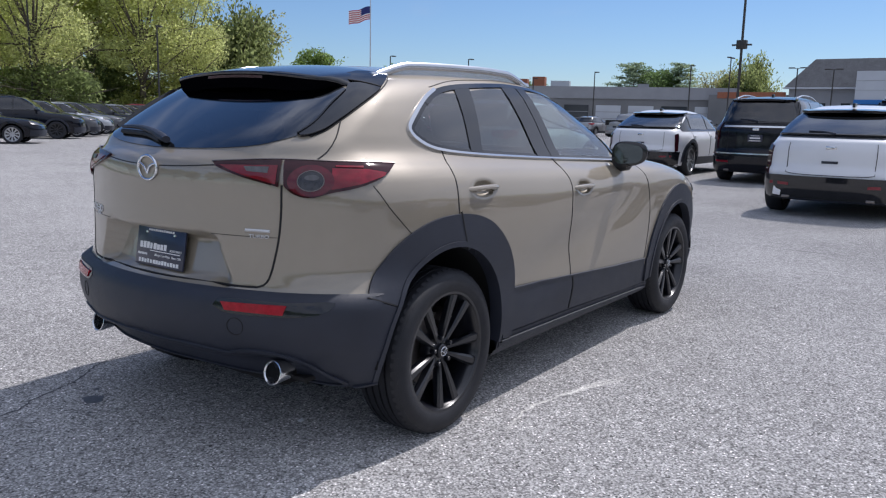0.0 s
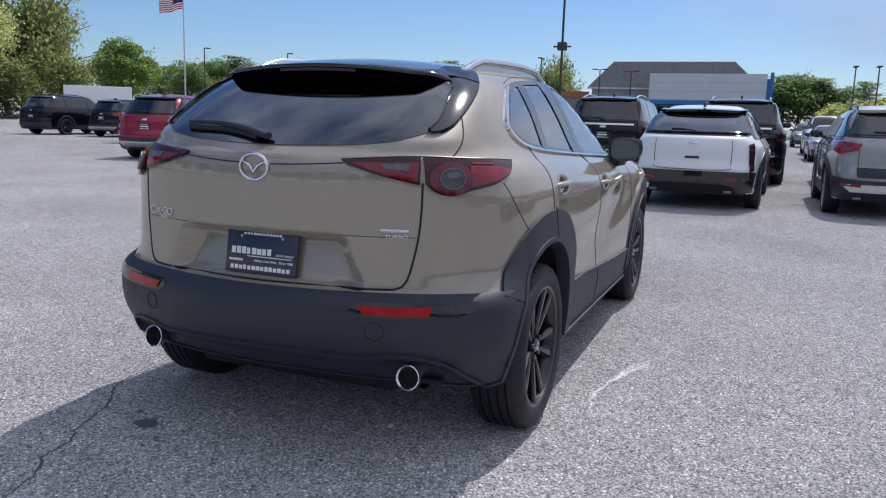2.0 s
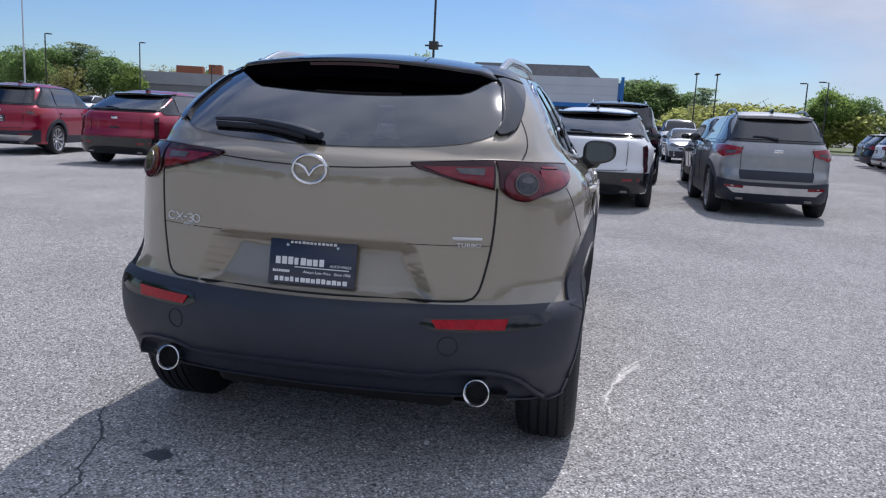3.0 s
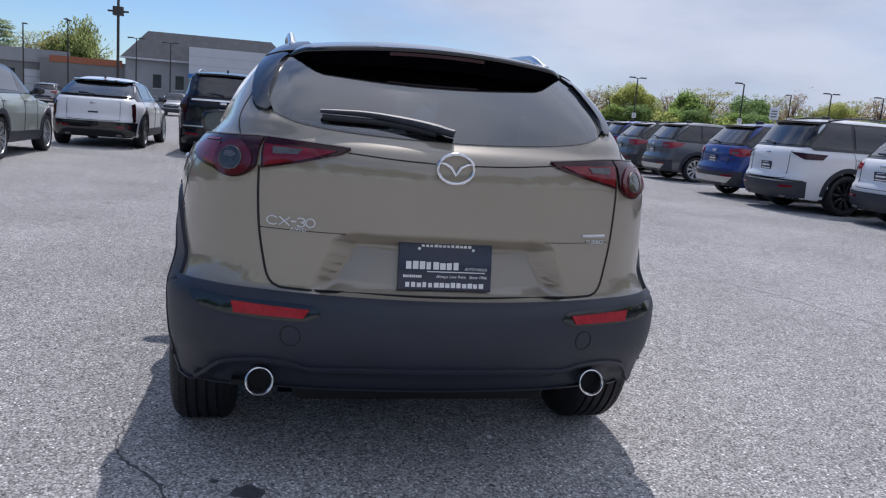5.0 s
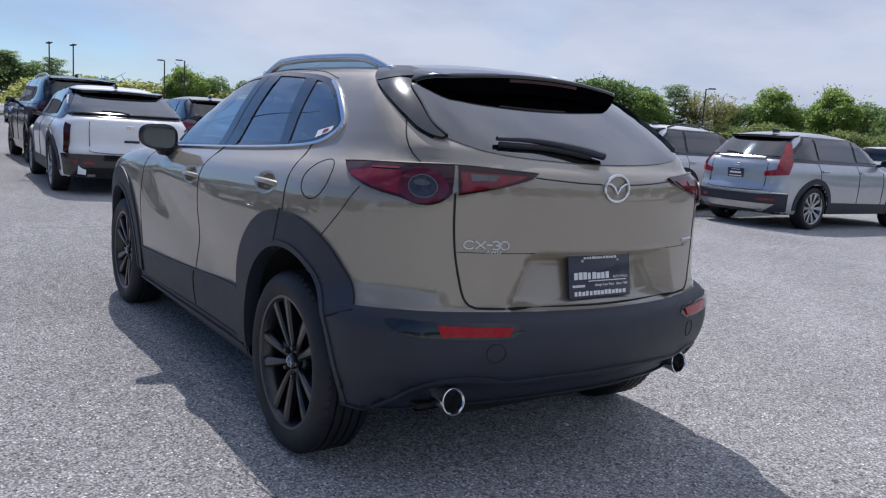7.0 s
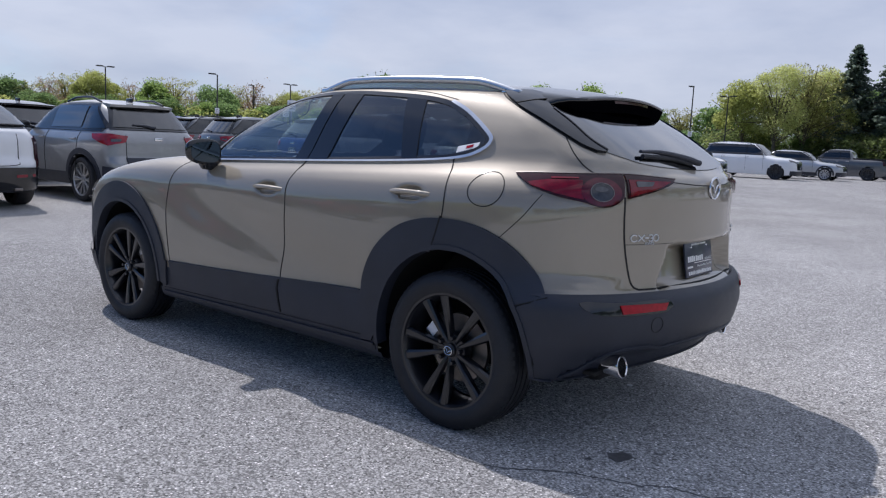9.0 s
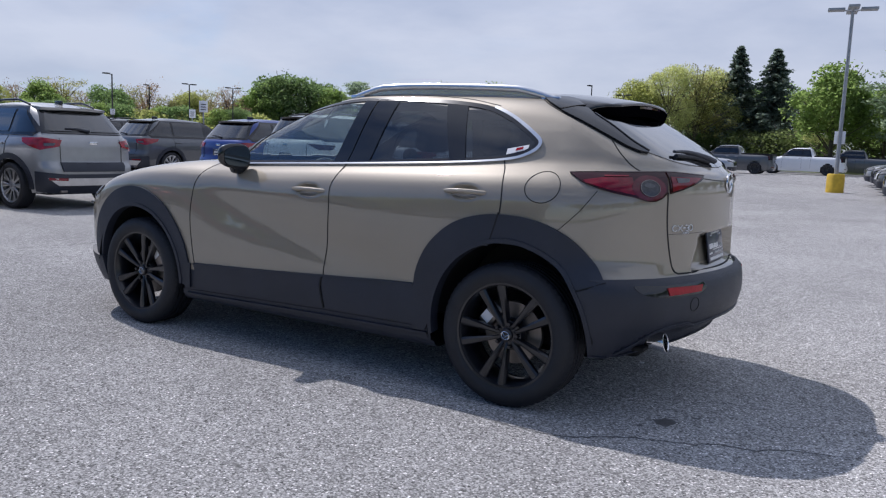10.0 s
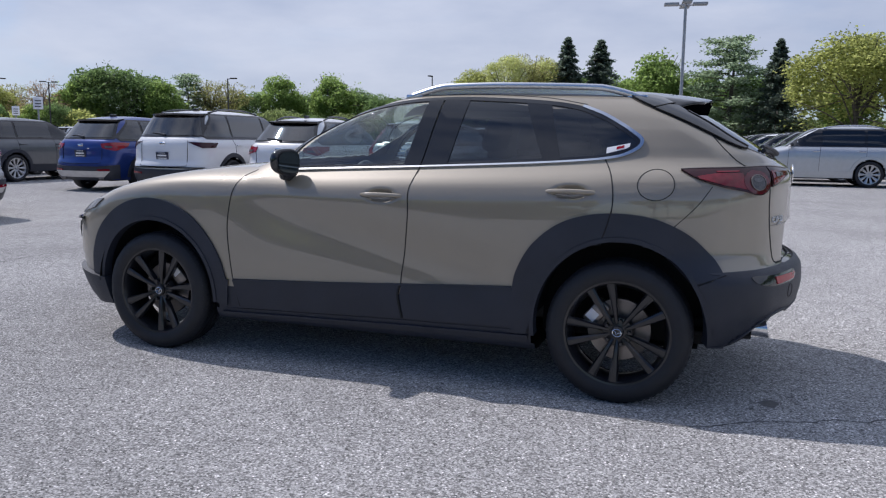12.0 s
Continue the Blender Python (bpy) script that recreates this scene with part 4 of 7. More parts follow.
        S.strip("fin_seam", "C", fl(path2([(cyl(0.05, 0.46), 1.480), (cyl(0.03, 0.505), 1.466), (cyl(-0.015, 0.552), 1.442), (cyl(-0.10, 0.594), 1.404), (cyl(-0.24, 0.622), 1.342), (cyl(-0.365, 0.628), 1.282), (cyl(-0.445, 0.620), 1.240), (cyl(-0.507, 0.600), 1.217)], 0.02)), 0.006, M["seam"], car, 0.002, 0.004)
        S.strip("fin_seam", "C", fl(path2([(cyl(-0.103, 0.588), 1.404), (cyl(-0.16, 0.538), 1.4195), (cyl(-0.205, 0.495), 1.427)], 0.02)), 0.005, M["seam"], car, 0.0145, 0.004)
        S.strip("fin_edge", "C", fl(path2([(cyl(-0.526, 0.560), 1.222), (cyl(-0.44, 0.563), 1.264), (cyl(-0.35, 0.553), 1.329), (cyl(-0.25, 0.534), 1.386)], 0.02)), 0.008, M["gloss_black"], car, 0.016, 0.015)
        # exhaust
        bm = bmesh.new()
        add_lathe(bm, [(0.040, 0.075), (0.041, 0.05), (0.0455, 0.006), (0.0445, -0.001), (0.041, -0.002), (0.0375, 0.002), (0.0375, 0.05), (0.036, 0.10), (0.0, 0.10)], 36, axis="x", centre=(-0.672, s * 0.567, 0.365))
        for vv in bm.verts:
            vv.co.x += 0.22 * (vv.co.z - 0.365)
        part("exhaust_tip", bm, M["chrome"], car, "chrome oval exhaust tip")
        bm = bmesh.new()
        add_lathe(bm, [(0.0, 0.0), (0.038, 0.0), (0.040, 0.02), (0.034, 0.06), (0.034, 0.28)], 30, axis="x", centre=(-0.618, s * 0.567, 0.365))
        part("exhaust_bore", bm, M["under"], car)
        # roof rail
        bm = bmesh.new()
        xs = np.linspace(1.20, -0.03, 26)
        pts = [(x, s * (0.500 + 0.012 * math.sin((x + 0.03) / 1.23 * math.pi)), float(S.on("T", [(x, 0.5)])[0, 2]) + 0.000 + 0.034 * min(1, math.sin(max(0, min(1, (x + 0.03) / 1.23)) * math.pi) * 2.2)) for x in xs]
        add_tube(bm, pts, 0.0145, 10, flat=1.2)
        for x in (1.18, -0.01):
            zt = float(S.on("T", [(x, 0.5)])[0, 2])
            add_box(bm, x - 0.05, x + 0.05, s * 0.5 - 0.014, s * 0.5 + 0.014, zt - 0.02, zt + 0.014, 0.008)
        part("roof_rail", bm, M["satin"], car, "satin silver roof rail")
        bm = bmesh.new()
        for i in range(25):
            (xa, ya, za), (xb, yb, zb) = pts[i], pts[i + 1]
            ba, bb = float(S.on("T", [(xa, 0.5)])[0, 2]) - 0.01, float(S.on("T", [(xb, 0.5)])[0, 2]) - 0.01
            f4 = [bm.verts.new(p) for p in ((xa, ya, ba), (xb, yb, bb), (xb, yb, zb), (xa, ya, za))]
            bm.faces.new(f4)
        bmesh.ops.remove_doubles(bm, verts=bm.verts, dist=1e-5)
        part("rail_base", bm, M["satin"], car)
        # door mirror
        bm = bmesh.new()
        bmesh.ops.create_uvsphere(bm, u_segments=32, v_segments=20, radius=1.0)
        box = lambda c, e: math.copysign(abs(c) ** e, c)
        for vv in bm.verts:
            x, y, z = box(vv.co.x, 0.8), box(vv.co.y, 0.68), box(vv.co.z, 0.68)
            back = 0.30 if x < 0 else 1.0
            vv.co = (1.760 + 0.050 * x * back + 0.016 * y, s * (0.890 + 0.100 * y), 1.114 + 0.072 * z * (1.0 - 0.14 * y) + 0.008 * y)
        part("mirror_housing", bm, M["gloss_black"], car, "gloss black door mirror")
        bm = bmesh.new()
        bmesh.ops.create_circle(bm, cap_ends=True, radius=1.0, segments=40)
        for vv in bm.verts:
            a, b = box(vv.co.x, 0.62), box(vv.co.y, 0.62)
            vv.co = (1.7425 + 0.016 * a, s * (0.890 + 0.080 * a), 1.115 + 0.056 * b * (1 - 0.14 * a))
        part("mirror_glass", bm, M["mirror"], car, "mirror glass, its dark reflection put into the colour")
        bm = bmesh.new()
        add_tube(bm, [(1.80, s * 0.775, 1.055), (1.79, s * 0.82, 1.035), (1.785, s * 0.87, 1.045), (1.78, s * 0.885, 1.07)], [0.034, 0.030, 0.03, 0.03], 12)
        part("mirror_stem", bm, M["gloss_black"], car)
        # headlamp
        at = lambda x, y: math.atan2(y, x - 2.3)
        S.patch("headlamp", "W", fl([(at(3.03, 0.82), 0.870), (at(3.19, 0.775), 0.853), (at(3.32, 0.68), 0.815), (at(3.42, 0.56), 0.785), (at(3.40, 0.58), 0.750), (at(3.28, 0.70), 0.768), (at(3.20, 0.765), 0.788), (at(3.09, 0.805), 0.815)]), M["lens_clear"], car, 0.008, 0.012, 0.04, "clear headlamp")
        S.strip("lamp_lip", "W", fl([(at(3.27, 0.80), 0.742), (at(3.33, 0.72), 0.735), (at(3.42, 0.58), 0.722)]), 0.018, M["gloss_black"], car, 0.020, 0.03, "black lip below the headlamp")
    S.patch("front_bumper", "W", path2([(-0.85, 0.40), (-0.5, 0.44), (0, 0.46), (0.5, 0.44), (0.85, 0.40)], 0.1) + path2([(0.87, 0.25), (0.5, 0.235), (0, 0.235), (-0.5, 0.235), (-0.87, 0.25)], 0.1), M["clad"], car, 0.030, 0.05, 0.06, "black plastic lower front bumper")
    S.patch("grille", "W", path2([(-0.55, 0.70), (0, 0.74), (0.55, 0.70), (0.4, 0.52), (0, 0.49), (-0.4, 0.52)], 0.06, True), M["gloss_black"], car, 0.006, 0.01, 0.06, "gloss black grille")

    # spoiler over the rear window
    e = lambda y: -0.352 + 0.20 * y ** 2 + 2.6 * np.maximum(0, np.abs(y) - 0.40) ** 1.5
    n, k = 36, 12
    tops, lows = [], []
    for i in range(n + 1):
        y = -0.515 + 1.03 * i / n
        xa = 0.02 - 0.35 * max(0, abs(y) - 0.40) ** 1.3
        xb = float(e(y))
        up, dn = [], []
        for j in range(k + 1):
            t = j / k
            x = xa + (xb - xa) * t
            z = float(S.top(np.array(x), np.array(abs(y)))) + 0.003 - 0.055 * sstep(0.42, 0.57, abs(y)) ** 2
            up.append((x, y, z - 0.004 * t ** 6))
            dn.append((x + 0.016 * t, y, z - 0.012 - (0.060 - 0.022 * float(sstep(0.40, 0.515, abs(y)))) * t ** 0.6))
        # rounded lip, then the dark face below it
        x, y, z = up[-1]
        tops.append(up + [(x - 0.004, y, z - 0.006), (x - 0.002, y, z - 0.013)])
        lows.append([(x - 0.002, y, z - 0.013)] + dn[::-1])

    def sheet_of(rows):
        bm = bmesh.new()
        vs = [[bm.verts.new(c) for c in r] for r in rows]
        for a, b in zip(vs, vs[1:]):
            for j in range(len(a) - 1):
                bm.faces.new((a[j], a[j + 1], b[j + 1], b[j]))
        return bm, vs
    bm, vs = sheet_of(tops)
    finish(bm, "spoiler", M["gloss_black"], car, "gloss black roof spoiler", sharp=45)
    sp = car.children[-1]
    bm, vs = sheet_of(lows)
    for r in (vs[0], vs[-1]):
        bm.faces.new(r + [bm.verts.new((r[-1].co.x, r[-1].co.y, r[-1].co.z + 0.014))])
    finish(bm, "spoiler_underside", M["spoiler_under"], sp, "matt black underside", sharp=45)
    bm = bmesh.new()
    for i in range(13):
        y = -0.17 + 0.34 * i / 12
        x, z = float(e(y)) - 0.003, float(S.top(np.array(float(e(y))), np.array(abs(y))))
        bm.verts.new((x + 0.002, y, z - 0.018))
        bm.verts.new((x + 0.003, y, z - 0.029))
    bm.verts.ensure_lookup_table()
    for i in range(12):
        a = 2 * i
        bm.faces.new((bm.verts[a], bm.verts[a + 1], bm.verts[a + 3], bm.verts[a + 2]))
    part("brake_light", bm, M["lens_dark"], sp, "red high brake light strip")

    # number plate with its frame marks and bolts; its print as plain bars
    lo, hi = S.on("B", [(0.0, 0.699), (0.0, 0.834)])
    d = Vector((hi[0] - lo[0], 0, hi[2] - lo[2]))
    d.normalize()
    nrm = Vector((-d.z, 0, d.x))
    o = (Vector(lo) + Vector(hi)) / 2 + nrm * 0.014
    fr = Matrix(((0, d.x, nrm.x, o.x), (-1, 0, 0, o.y), (0, d.z, nrm.z, o.z), (0, 0, 0, 1)))
    bm = bmesh.new()
    add_box(bm, -0.1525, 0.1525, -0.076, 0.076, -0.006, 0.003, 0.003, m=fr)
    plate = part("number_plate", bm, M["plate"], car, "navy dealer plate with white print")
    def print_row(x0, x1, y0, y1, cnt, seed):
        bm = bmesh.new()
        rnd = random.Random(seed)
        step = (x1 - x0) / cnt
        for i in range(cnt):
            add_box(bm, x0 + i * step, x0 + (i + rnd.uniform(0.62, 0.84)) * step, y0, y0 + (y1 - y0) * rnd.uniform(0.8, 1.0), 0.002, 0.0042, m=fr)
        part("print_bar", bm, M["ink"], plate)
    print_row(-0.128, 0.130, -0.066, -0.049, 14, 3)
    print_row(-0.080, 0.085, 0.062, 0.071, 12, 4)
    print_row(-0.128, 0.048, -0.009, 0.017, 8, 5)
    bm = bmesh.new()
    add_box(bm, -0.06, 0.13, -0.0175, -0.0145, 0.002, 0.0042, m=fr)
    part("print_bar", bm, M["ink"], plate)
    print_row(-0.136, -0.075, -0.036, -0.027, 9, 6)

    def plate_text(body, x, y, size):
        cu = bpy.data.curves.new("plate_text", "FONT")
        cu.body, cu.size, cu.extrude, cu.shear = body, size, 0.0008, 0.2
        tmp = bpy.data.objects.new("plate_text", cu)
        me = bpy.data.meshes.new_from_object(tmp)
        bpy.data.objects.remove(tmp)
        me.transform(fr @ Matrix.Translation((x, y, 0.0038)))
        me.materials.append(M["ink"])
        obj("plate_text", me, plate, "white print")
    plate_text("AUTO MALLS", 0.062, -0.009, 0.0125)
    plate_text("Always Low Price", -0.030, -0.035, 0.0135)
    plate_text("Since 1966", 0.078, -0.035, 0.0135)
    for bx in (-0.088, 0.088):
        bm = bmesh.new()
        add_lathe(bm, [(0, 0.007), (0.005, 0.007), (0.0065, 0.003)], 12, axis="z")
        bmesh.ops.transform(bm, matrix=fr @ Matrix.Translation((bx, 0.056, 0)), verts=bm.verts)
        part("bolt", bm, M["chrome"], plate)

    # emblem on the tailgate: an oval ring with a winged fold
    ex = float(S.on("B", [(0.0, 1.085)])[0, 0]) - 0.006
    bm = bmesh.new()
    add_tube(bm, [(ex, 0.057 * math.cos(t), 1.085 + 0.0455 * math.sin(t)) for t in np.linspace(0, math.tau, 41)[:-1]], 0.0055, 8, closed=True)
    wing = [(0.050, 1.101), (0.034, 1.099), (0.016, 1.089), (0.0, 1.066), (-0.016, 1.089), (-0.034, 1.099), (-0.050, 1.101)]
    add_tube(bm, [(ex, y, z) for y, z in wing], [0.003, 0.005, 0.006, 0.0065, 0.006, 0.005, 0.003], 8)
    part("emblem", bm, M["chrome"], car, "chrome oval emblem")
    bm = bmesh.new()
    add_lathe(bm, [(0, 0.0), (1.0, 0.0)], 36, axis="x")
    for vv in bm.verts:
        vv.co = (ex + 0.0045, vv.co.y * 0.058, 1.085 + vv.co.z * 0.047)
    part("emblem_back", bm, M["sand"], car)

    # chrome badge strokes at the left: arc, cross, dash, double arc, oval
    def stroke(bm, pts, r=0.0024):
        p3 = S.on("B", pts, 0.003)
        add_tube(bm, [tuple(p) for p in p3], r, 6)
    bm = bmesh.new()
    by, bz = 0.562, 0.887
    arc = lambda cy, cz, ry, rz, a0, a1, m=12: [(cy - ry * math.cos(a), cz + rz * math.sin(a)) for a in np.linspace(radians(a0), radians(a1), m)]
    stroke(bm, arc(by - 0.018, bz, 0.017, 0.013, 40, 320))
    stroke(bm, [(by - 0.038, bz + 0.013), (by - 0.070, bz - 0.013)])
    stroke(bm, [(by - 0.070, bz + 0.013), (by - 0.038, bz - 0.013)])
    stroke(bm, [(by - 0.074, bz + 0.001), (by - 0.090, bz + 0.001)], 0.003)
    stroke(bm, arc(by - 0.103, bz + 0.0065, 0.012, 0.0065, 150, -90, 10))
    stroke(bm, arc(by - 0.103, bz - 0.0065, 0.012, 0.0065, 90, -150, 10))
    stroke(bm, arc(by - 0.132, bz, 0.014, 0.013, 0, 360, 20))
    part("model_badge", bm, M["badge"], car, "chrome model badge")

    def badge_text(name, body, y, z, size):
        cu = bpy.data.curves.new(name, "FONT")
        cu.body, cu.size, cu.extrude, cu.align_x = body, size, 0.0012, "LEFT"
        tmp = bpy.data.objects.new(name, cu)
        dg = bpy.context.evaluated_depsgraph_get()
        me = bpy.data.meshes.new_from_object(tmp.evaluated_get(dg) if tmp.name in scene.objects else tmp)
        bpy.data.objects.remove(tmp)
        co = np.array([vv.co[:] for vv in me.vertices])
        p = S.on("B", np.stack([y - co[:, 0] * 1.35, z + co[:, 1]], 1))
        nn = S.normal(p)
        p = p + nn * (0.003 + co[:, 2:3])
        me.vertices.foreach_set("co", p.ravel())
        me.materials.append(M["badge"])
        me.update()
        return obj(name, me, car, "chrome letters")
    badge_text("drive_badge", "AWD", 0.490, 0.860, 0.015)
    badge_text("engine_badge", "TURBO", -0.478, 0.858, 0.017)
    bm = bmesh.new()
    p = S.on("B", [(-0.464, 0.884), (-0.555, 0.884)], 0.003)
    add_tube(bm, [tuple(a) for a in p], 0.006, 4, flat=0.9)
    part("badge_bar", bm, M["badge"], car, "silver badge bar")

    # wiper on the rear window
    bm = bmesh.new()
    pw = S.on("B", path2([(-0.005, 1.172), (0.12, 1.196), (0.27, 1.212), (0.41, 1.212)], 0.03), 0.022)
    m = len(pw)
    add_tube(bm, [tuple(a) for a in pw], [0.017 if i < 2 else 0.021 - 0.013 * i / m for i in range(m)], 10, flat=0.8)
    part("wiper_arm", bm, M["clad"], car, "black rear wiper")
    bm = bmesh.new()
    pw = S.on("B", path2([(0.05, 1.176), (0.2, 1.197), (0.405, 1.203)], 0.03), 0.010)
    add_tube(bm, [tuple(a) for a in pw], 0.010, 8)
    part("wiper_blade", bm, M["rubber"], car)
    # tow-eye cover ring
    for s in (1, -1):
        S.strip("tow_eye_cover", "B", [(s * 0.475 + 0.030 * math.cos(a), 0.545 + 0.030 * math.sin(a)) for a in np.linspace(0, math.tau, 29)[:-1]], 0.003, M["seam"], car, 0.0135, 0.002, closed=True)

    # cabin
    bm = bmesh.new()
    add_box(bm, -0.45, 2.0, -0.49, 0.49, 0.30, 0.40, 0.02)
    part("cabin_floor", bm, M["cabin"], car)
    for s in (1, -1):
        bm = bmesh.new()
        add_box(bm, 0.47, 1.95, s * 0.70 - 0.02, s * 0.70 + 0.02, 0.38, 1.06, 0.015)
        part("door_trim", bm, M["cabin"], car)
    for sx, sy in ((0.93, 0.36), (0.93, -0.36), (0.02, 0.245), (0.02, -0.245)):
        bm = bmesh.new()
        add_box(bm, sx, sx + 0.52, sy - 0.25, sy + 0.25, 0.42, 0.60, 0.05, seg=3)
        add_box(bm, -0.08, 0.08, -0.24, 0.24, 0.0, 0.62, 0.06, m=pose(sx, sy, 0.54, 0, -16, 0), seg=3)
        add_box(bm, -0.05, 0.05, -0.13, 0.13, 0.66, 0.84, 0.04, m=pose(sx, sy, 0.54, 0, -14, 0), seg=3)
        part("seat", bm, M["seat"], car, "grey cloth seat with headrest")
    bm = bmesh.new()
    add_box(bm, 1.62, 2.0, -0.66, 0.66, 0.75, 1.03, 0.06, seg=3)
    part("dashboard", bm, M["cabin"], car)
    bm = bmesh.new()
    add_tube(bm, [tuple(Vector((1.50, 0.36, 0.93)) + Vector((0.28 * math.cos(t) * 0.19, math.sin(t) * 0.185, math.cos(t) * 0.175))) for t in np.linspace(0, math.tau, 33)[:-1]], 0.014, 8, closed=True)
    part("steering_wheel", bm, M["cabin"], car)
    # headliner just under the roof skin
    bm = bmesh.new()
    for i in range(15):
        for j in range(9):
            x, y = -0.3 + 1.55 * i / 14, -0.5 + j / 8
            bm.verts.new((x, y, float(S.top(np.array(x), np.array(abs(y)))) - 0.05 - 0.05 * (abs(y) / 0.5) ** 4 - (0.12 if i == 0 else 0)))
    bm.verts.ensure_lookup_table()
    for i in range(14):
        for j in range(8):
            a = i * 9 + j
            bm.faces.new((bm.verts[a], bm.verts[a + 1], bm.verts[a + 10], bm.verts[a + 9]))
    part("headliner", bm, M["liner"], car)

    proto = build_wheel()
    for (wx, s), spin in zip(WHEELS, (-0.26, 0.14, 0.26, 0.5)):
        w = wheel_at(proto, car, wx, s * 0.775, HUB, s < 0, spin)
        # the caliper keeps its place, ahead of the rear axle and behind the front one
        turn = radians(140 if (s > 0) == (wx == 0) else 40)
        for o in w.children:
            if o.name.split(".")[0] in ("brake_caliper", "caliper_tag"):
                o.matrix_basis = Matrix.Rotation(turn - spin, 4, "Y")
    for o in (proto, *proto.children_recursive):
        bpy.data.objects.remove(o)
    return car


hero = build_hero()

# ---- parked vehicles ----
PAINT = dict(
    white=node_mat("white_paint", (0.70, 0.71, 0.73), 0.35, 0.0, 0.7, vary=0.03, scale=2),
    black=node_mat("black_paint", (0.004, 0.005, 0.010), 0.12, 0.0, 0.0, vary=0.1, spec=0.4),
    grey=node_mat("grey_metallic_paint", (0.30, 0.305, 0.31), 0.38, 0.5, 1.0, vary=0.05),
    dark_grey=node_mat("dark_grey_metallic_paint", (0.10, 0.105, 0.115), 0.38, 0.5, 1.0, vary=0.05),
    silver=node_mat("silver_metallic_paint", (0.44, 0.46, 0.49), 0.36, 0.6, 1.0, vary=0.04),
    red=node_mat("red_metallic_paint", (0.27, 0.003, 0.030), 0.3, 0.35, 0.7, vary=0.05),
    blue=node_mat("blue_metallic_paint", (0.014, 0.040, 0.20), 0.34, 0.4, 0.7, vary=0.05),
    sage=node_mat("sage_grey_paint", (0.32, 0.36, 0.33), 0.4, 0.2, 1.0, vary=0.05),
)


def car_shape(p):
    L, W, H, wb, fo, hood, belt, rake, wind = [p[k] for k in ("L", "W", "H", "wb", "fo", "hood", "belt", "rake", "wind")]
    xr, xf, w = -(L - wb - fo), wb + fo, W / 2
    prof = curve((0.12, 0.88 * w), (0.30, 0.96 * w), (0.60, 0.99 * w), (0.80, w), (belt - 0.13, 0.985 * w), (belt - 0.03, 0.93 * w), (belt + 0.06, 0.865 * w), (H - 0.16, 0.715 * w), (H - 0.05, 0.63 * w), (H + 0.1, 0.46 * w))
    x0 = curve((0.15, xr + 0.22), (0.32, xr + 0.06), (0.45, xr), (0.66, xr), (0.72, xr + 0.05), (belt - 0.10, xr + 0.07), (belt, xr + 0.11), (belt + 0.08, xr + 0.15 + 0.1 * rake), (H - 0.08, xr + 0.16 + rake), (H + 0.2, xr + 0.2 + 1.4 * rake))
    cowl = wb - p.get("cowl", 0.58)
    rf = cowl - wind
    if p.get("bed"):
        cab = p["bed"]
        h = curve((xr - 0.2, belt + 0.10), (cab - 0.12, belt + 0.10), (cab - 0.06, belt + 0.2), (cab + 0.04, H - 0.12), (cab + 0.2, H - 0.02), ((cab + rf) / 2, H), (rf, H - 0.05), ((rf + cowl) / 2, (H + hood) / 2 + 0.05), (cowl, hood + 0.06), (cowl + 0.25, hood), (xf - 0.4, hood - 0.06), (xf - 0.1, hood - 0.16), (xf + 0.1, hood - 0.35))
    else:
        h = curve((xr - 0.2, H - 0.19), (xr + 0.2 + rake, H - 0.065), (0.5 * (xr + rake) + 0.5 * rf, H), (rf, H - 0.05), ((rf + cowl) / 2, (H + hood) / 2 + 0.05), (cowl, hood + 0.06), (cowl + 0.25, hood), (xf - 0.55, hood - 0.07), (xf - 0.2, hood - 0.18), (xf + 0.1, hood - 0.38))
    nose = curve((0.15, xf - 0.16), (0.3, xf - 0.03), (0.5, xf), (0.75, xf - 0.01), (hood - 0.08, xf - 0.08), (hood + 0.2, xf - 0.3))
    return Shape(lambda x, z: prof(z) * (1 - 0.13 * (1 - sstep(xr, xr + 0.95, x)) - 0.14 * sstep(xf - 0.9, xf, x)), lambda ay, z: x0(z) + 0.20 * ay ** 2,
                 lambda x, ay: h(x) - 0.07 * ay ** 2, lambda ay, z: nose(z) - 0.22 * ay ** 2, lambda x: p.get("floor", 0.24) + 0 * x,
                 k_rear=0.2, k_nose=0.26, k_top=0.13, box=(xr - 0.05, xf + 0.05, w + 0.04, 0.16, H + 0.06), zc=0.8)


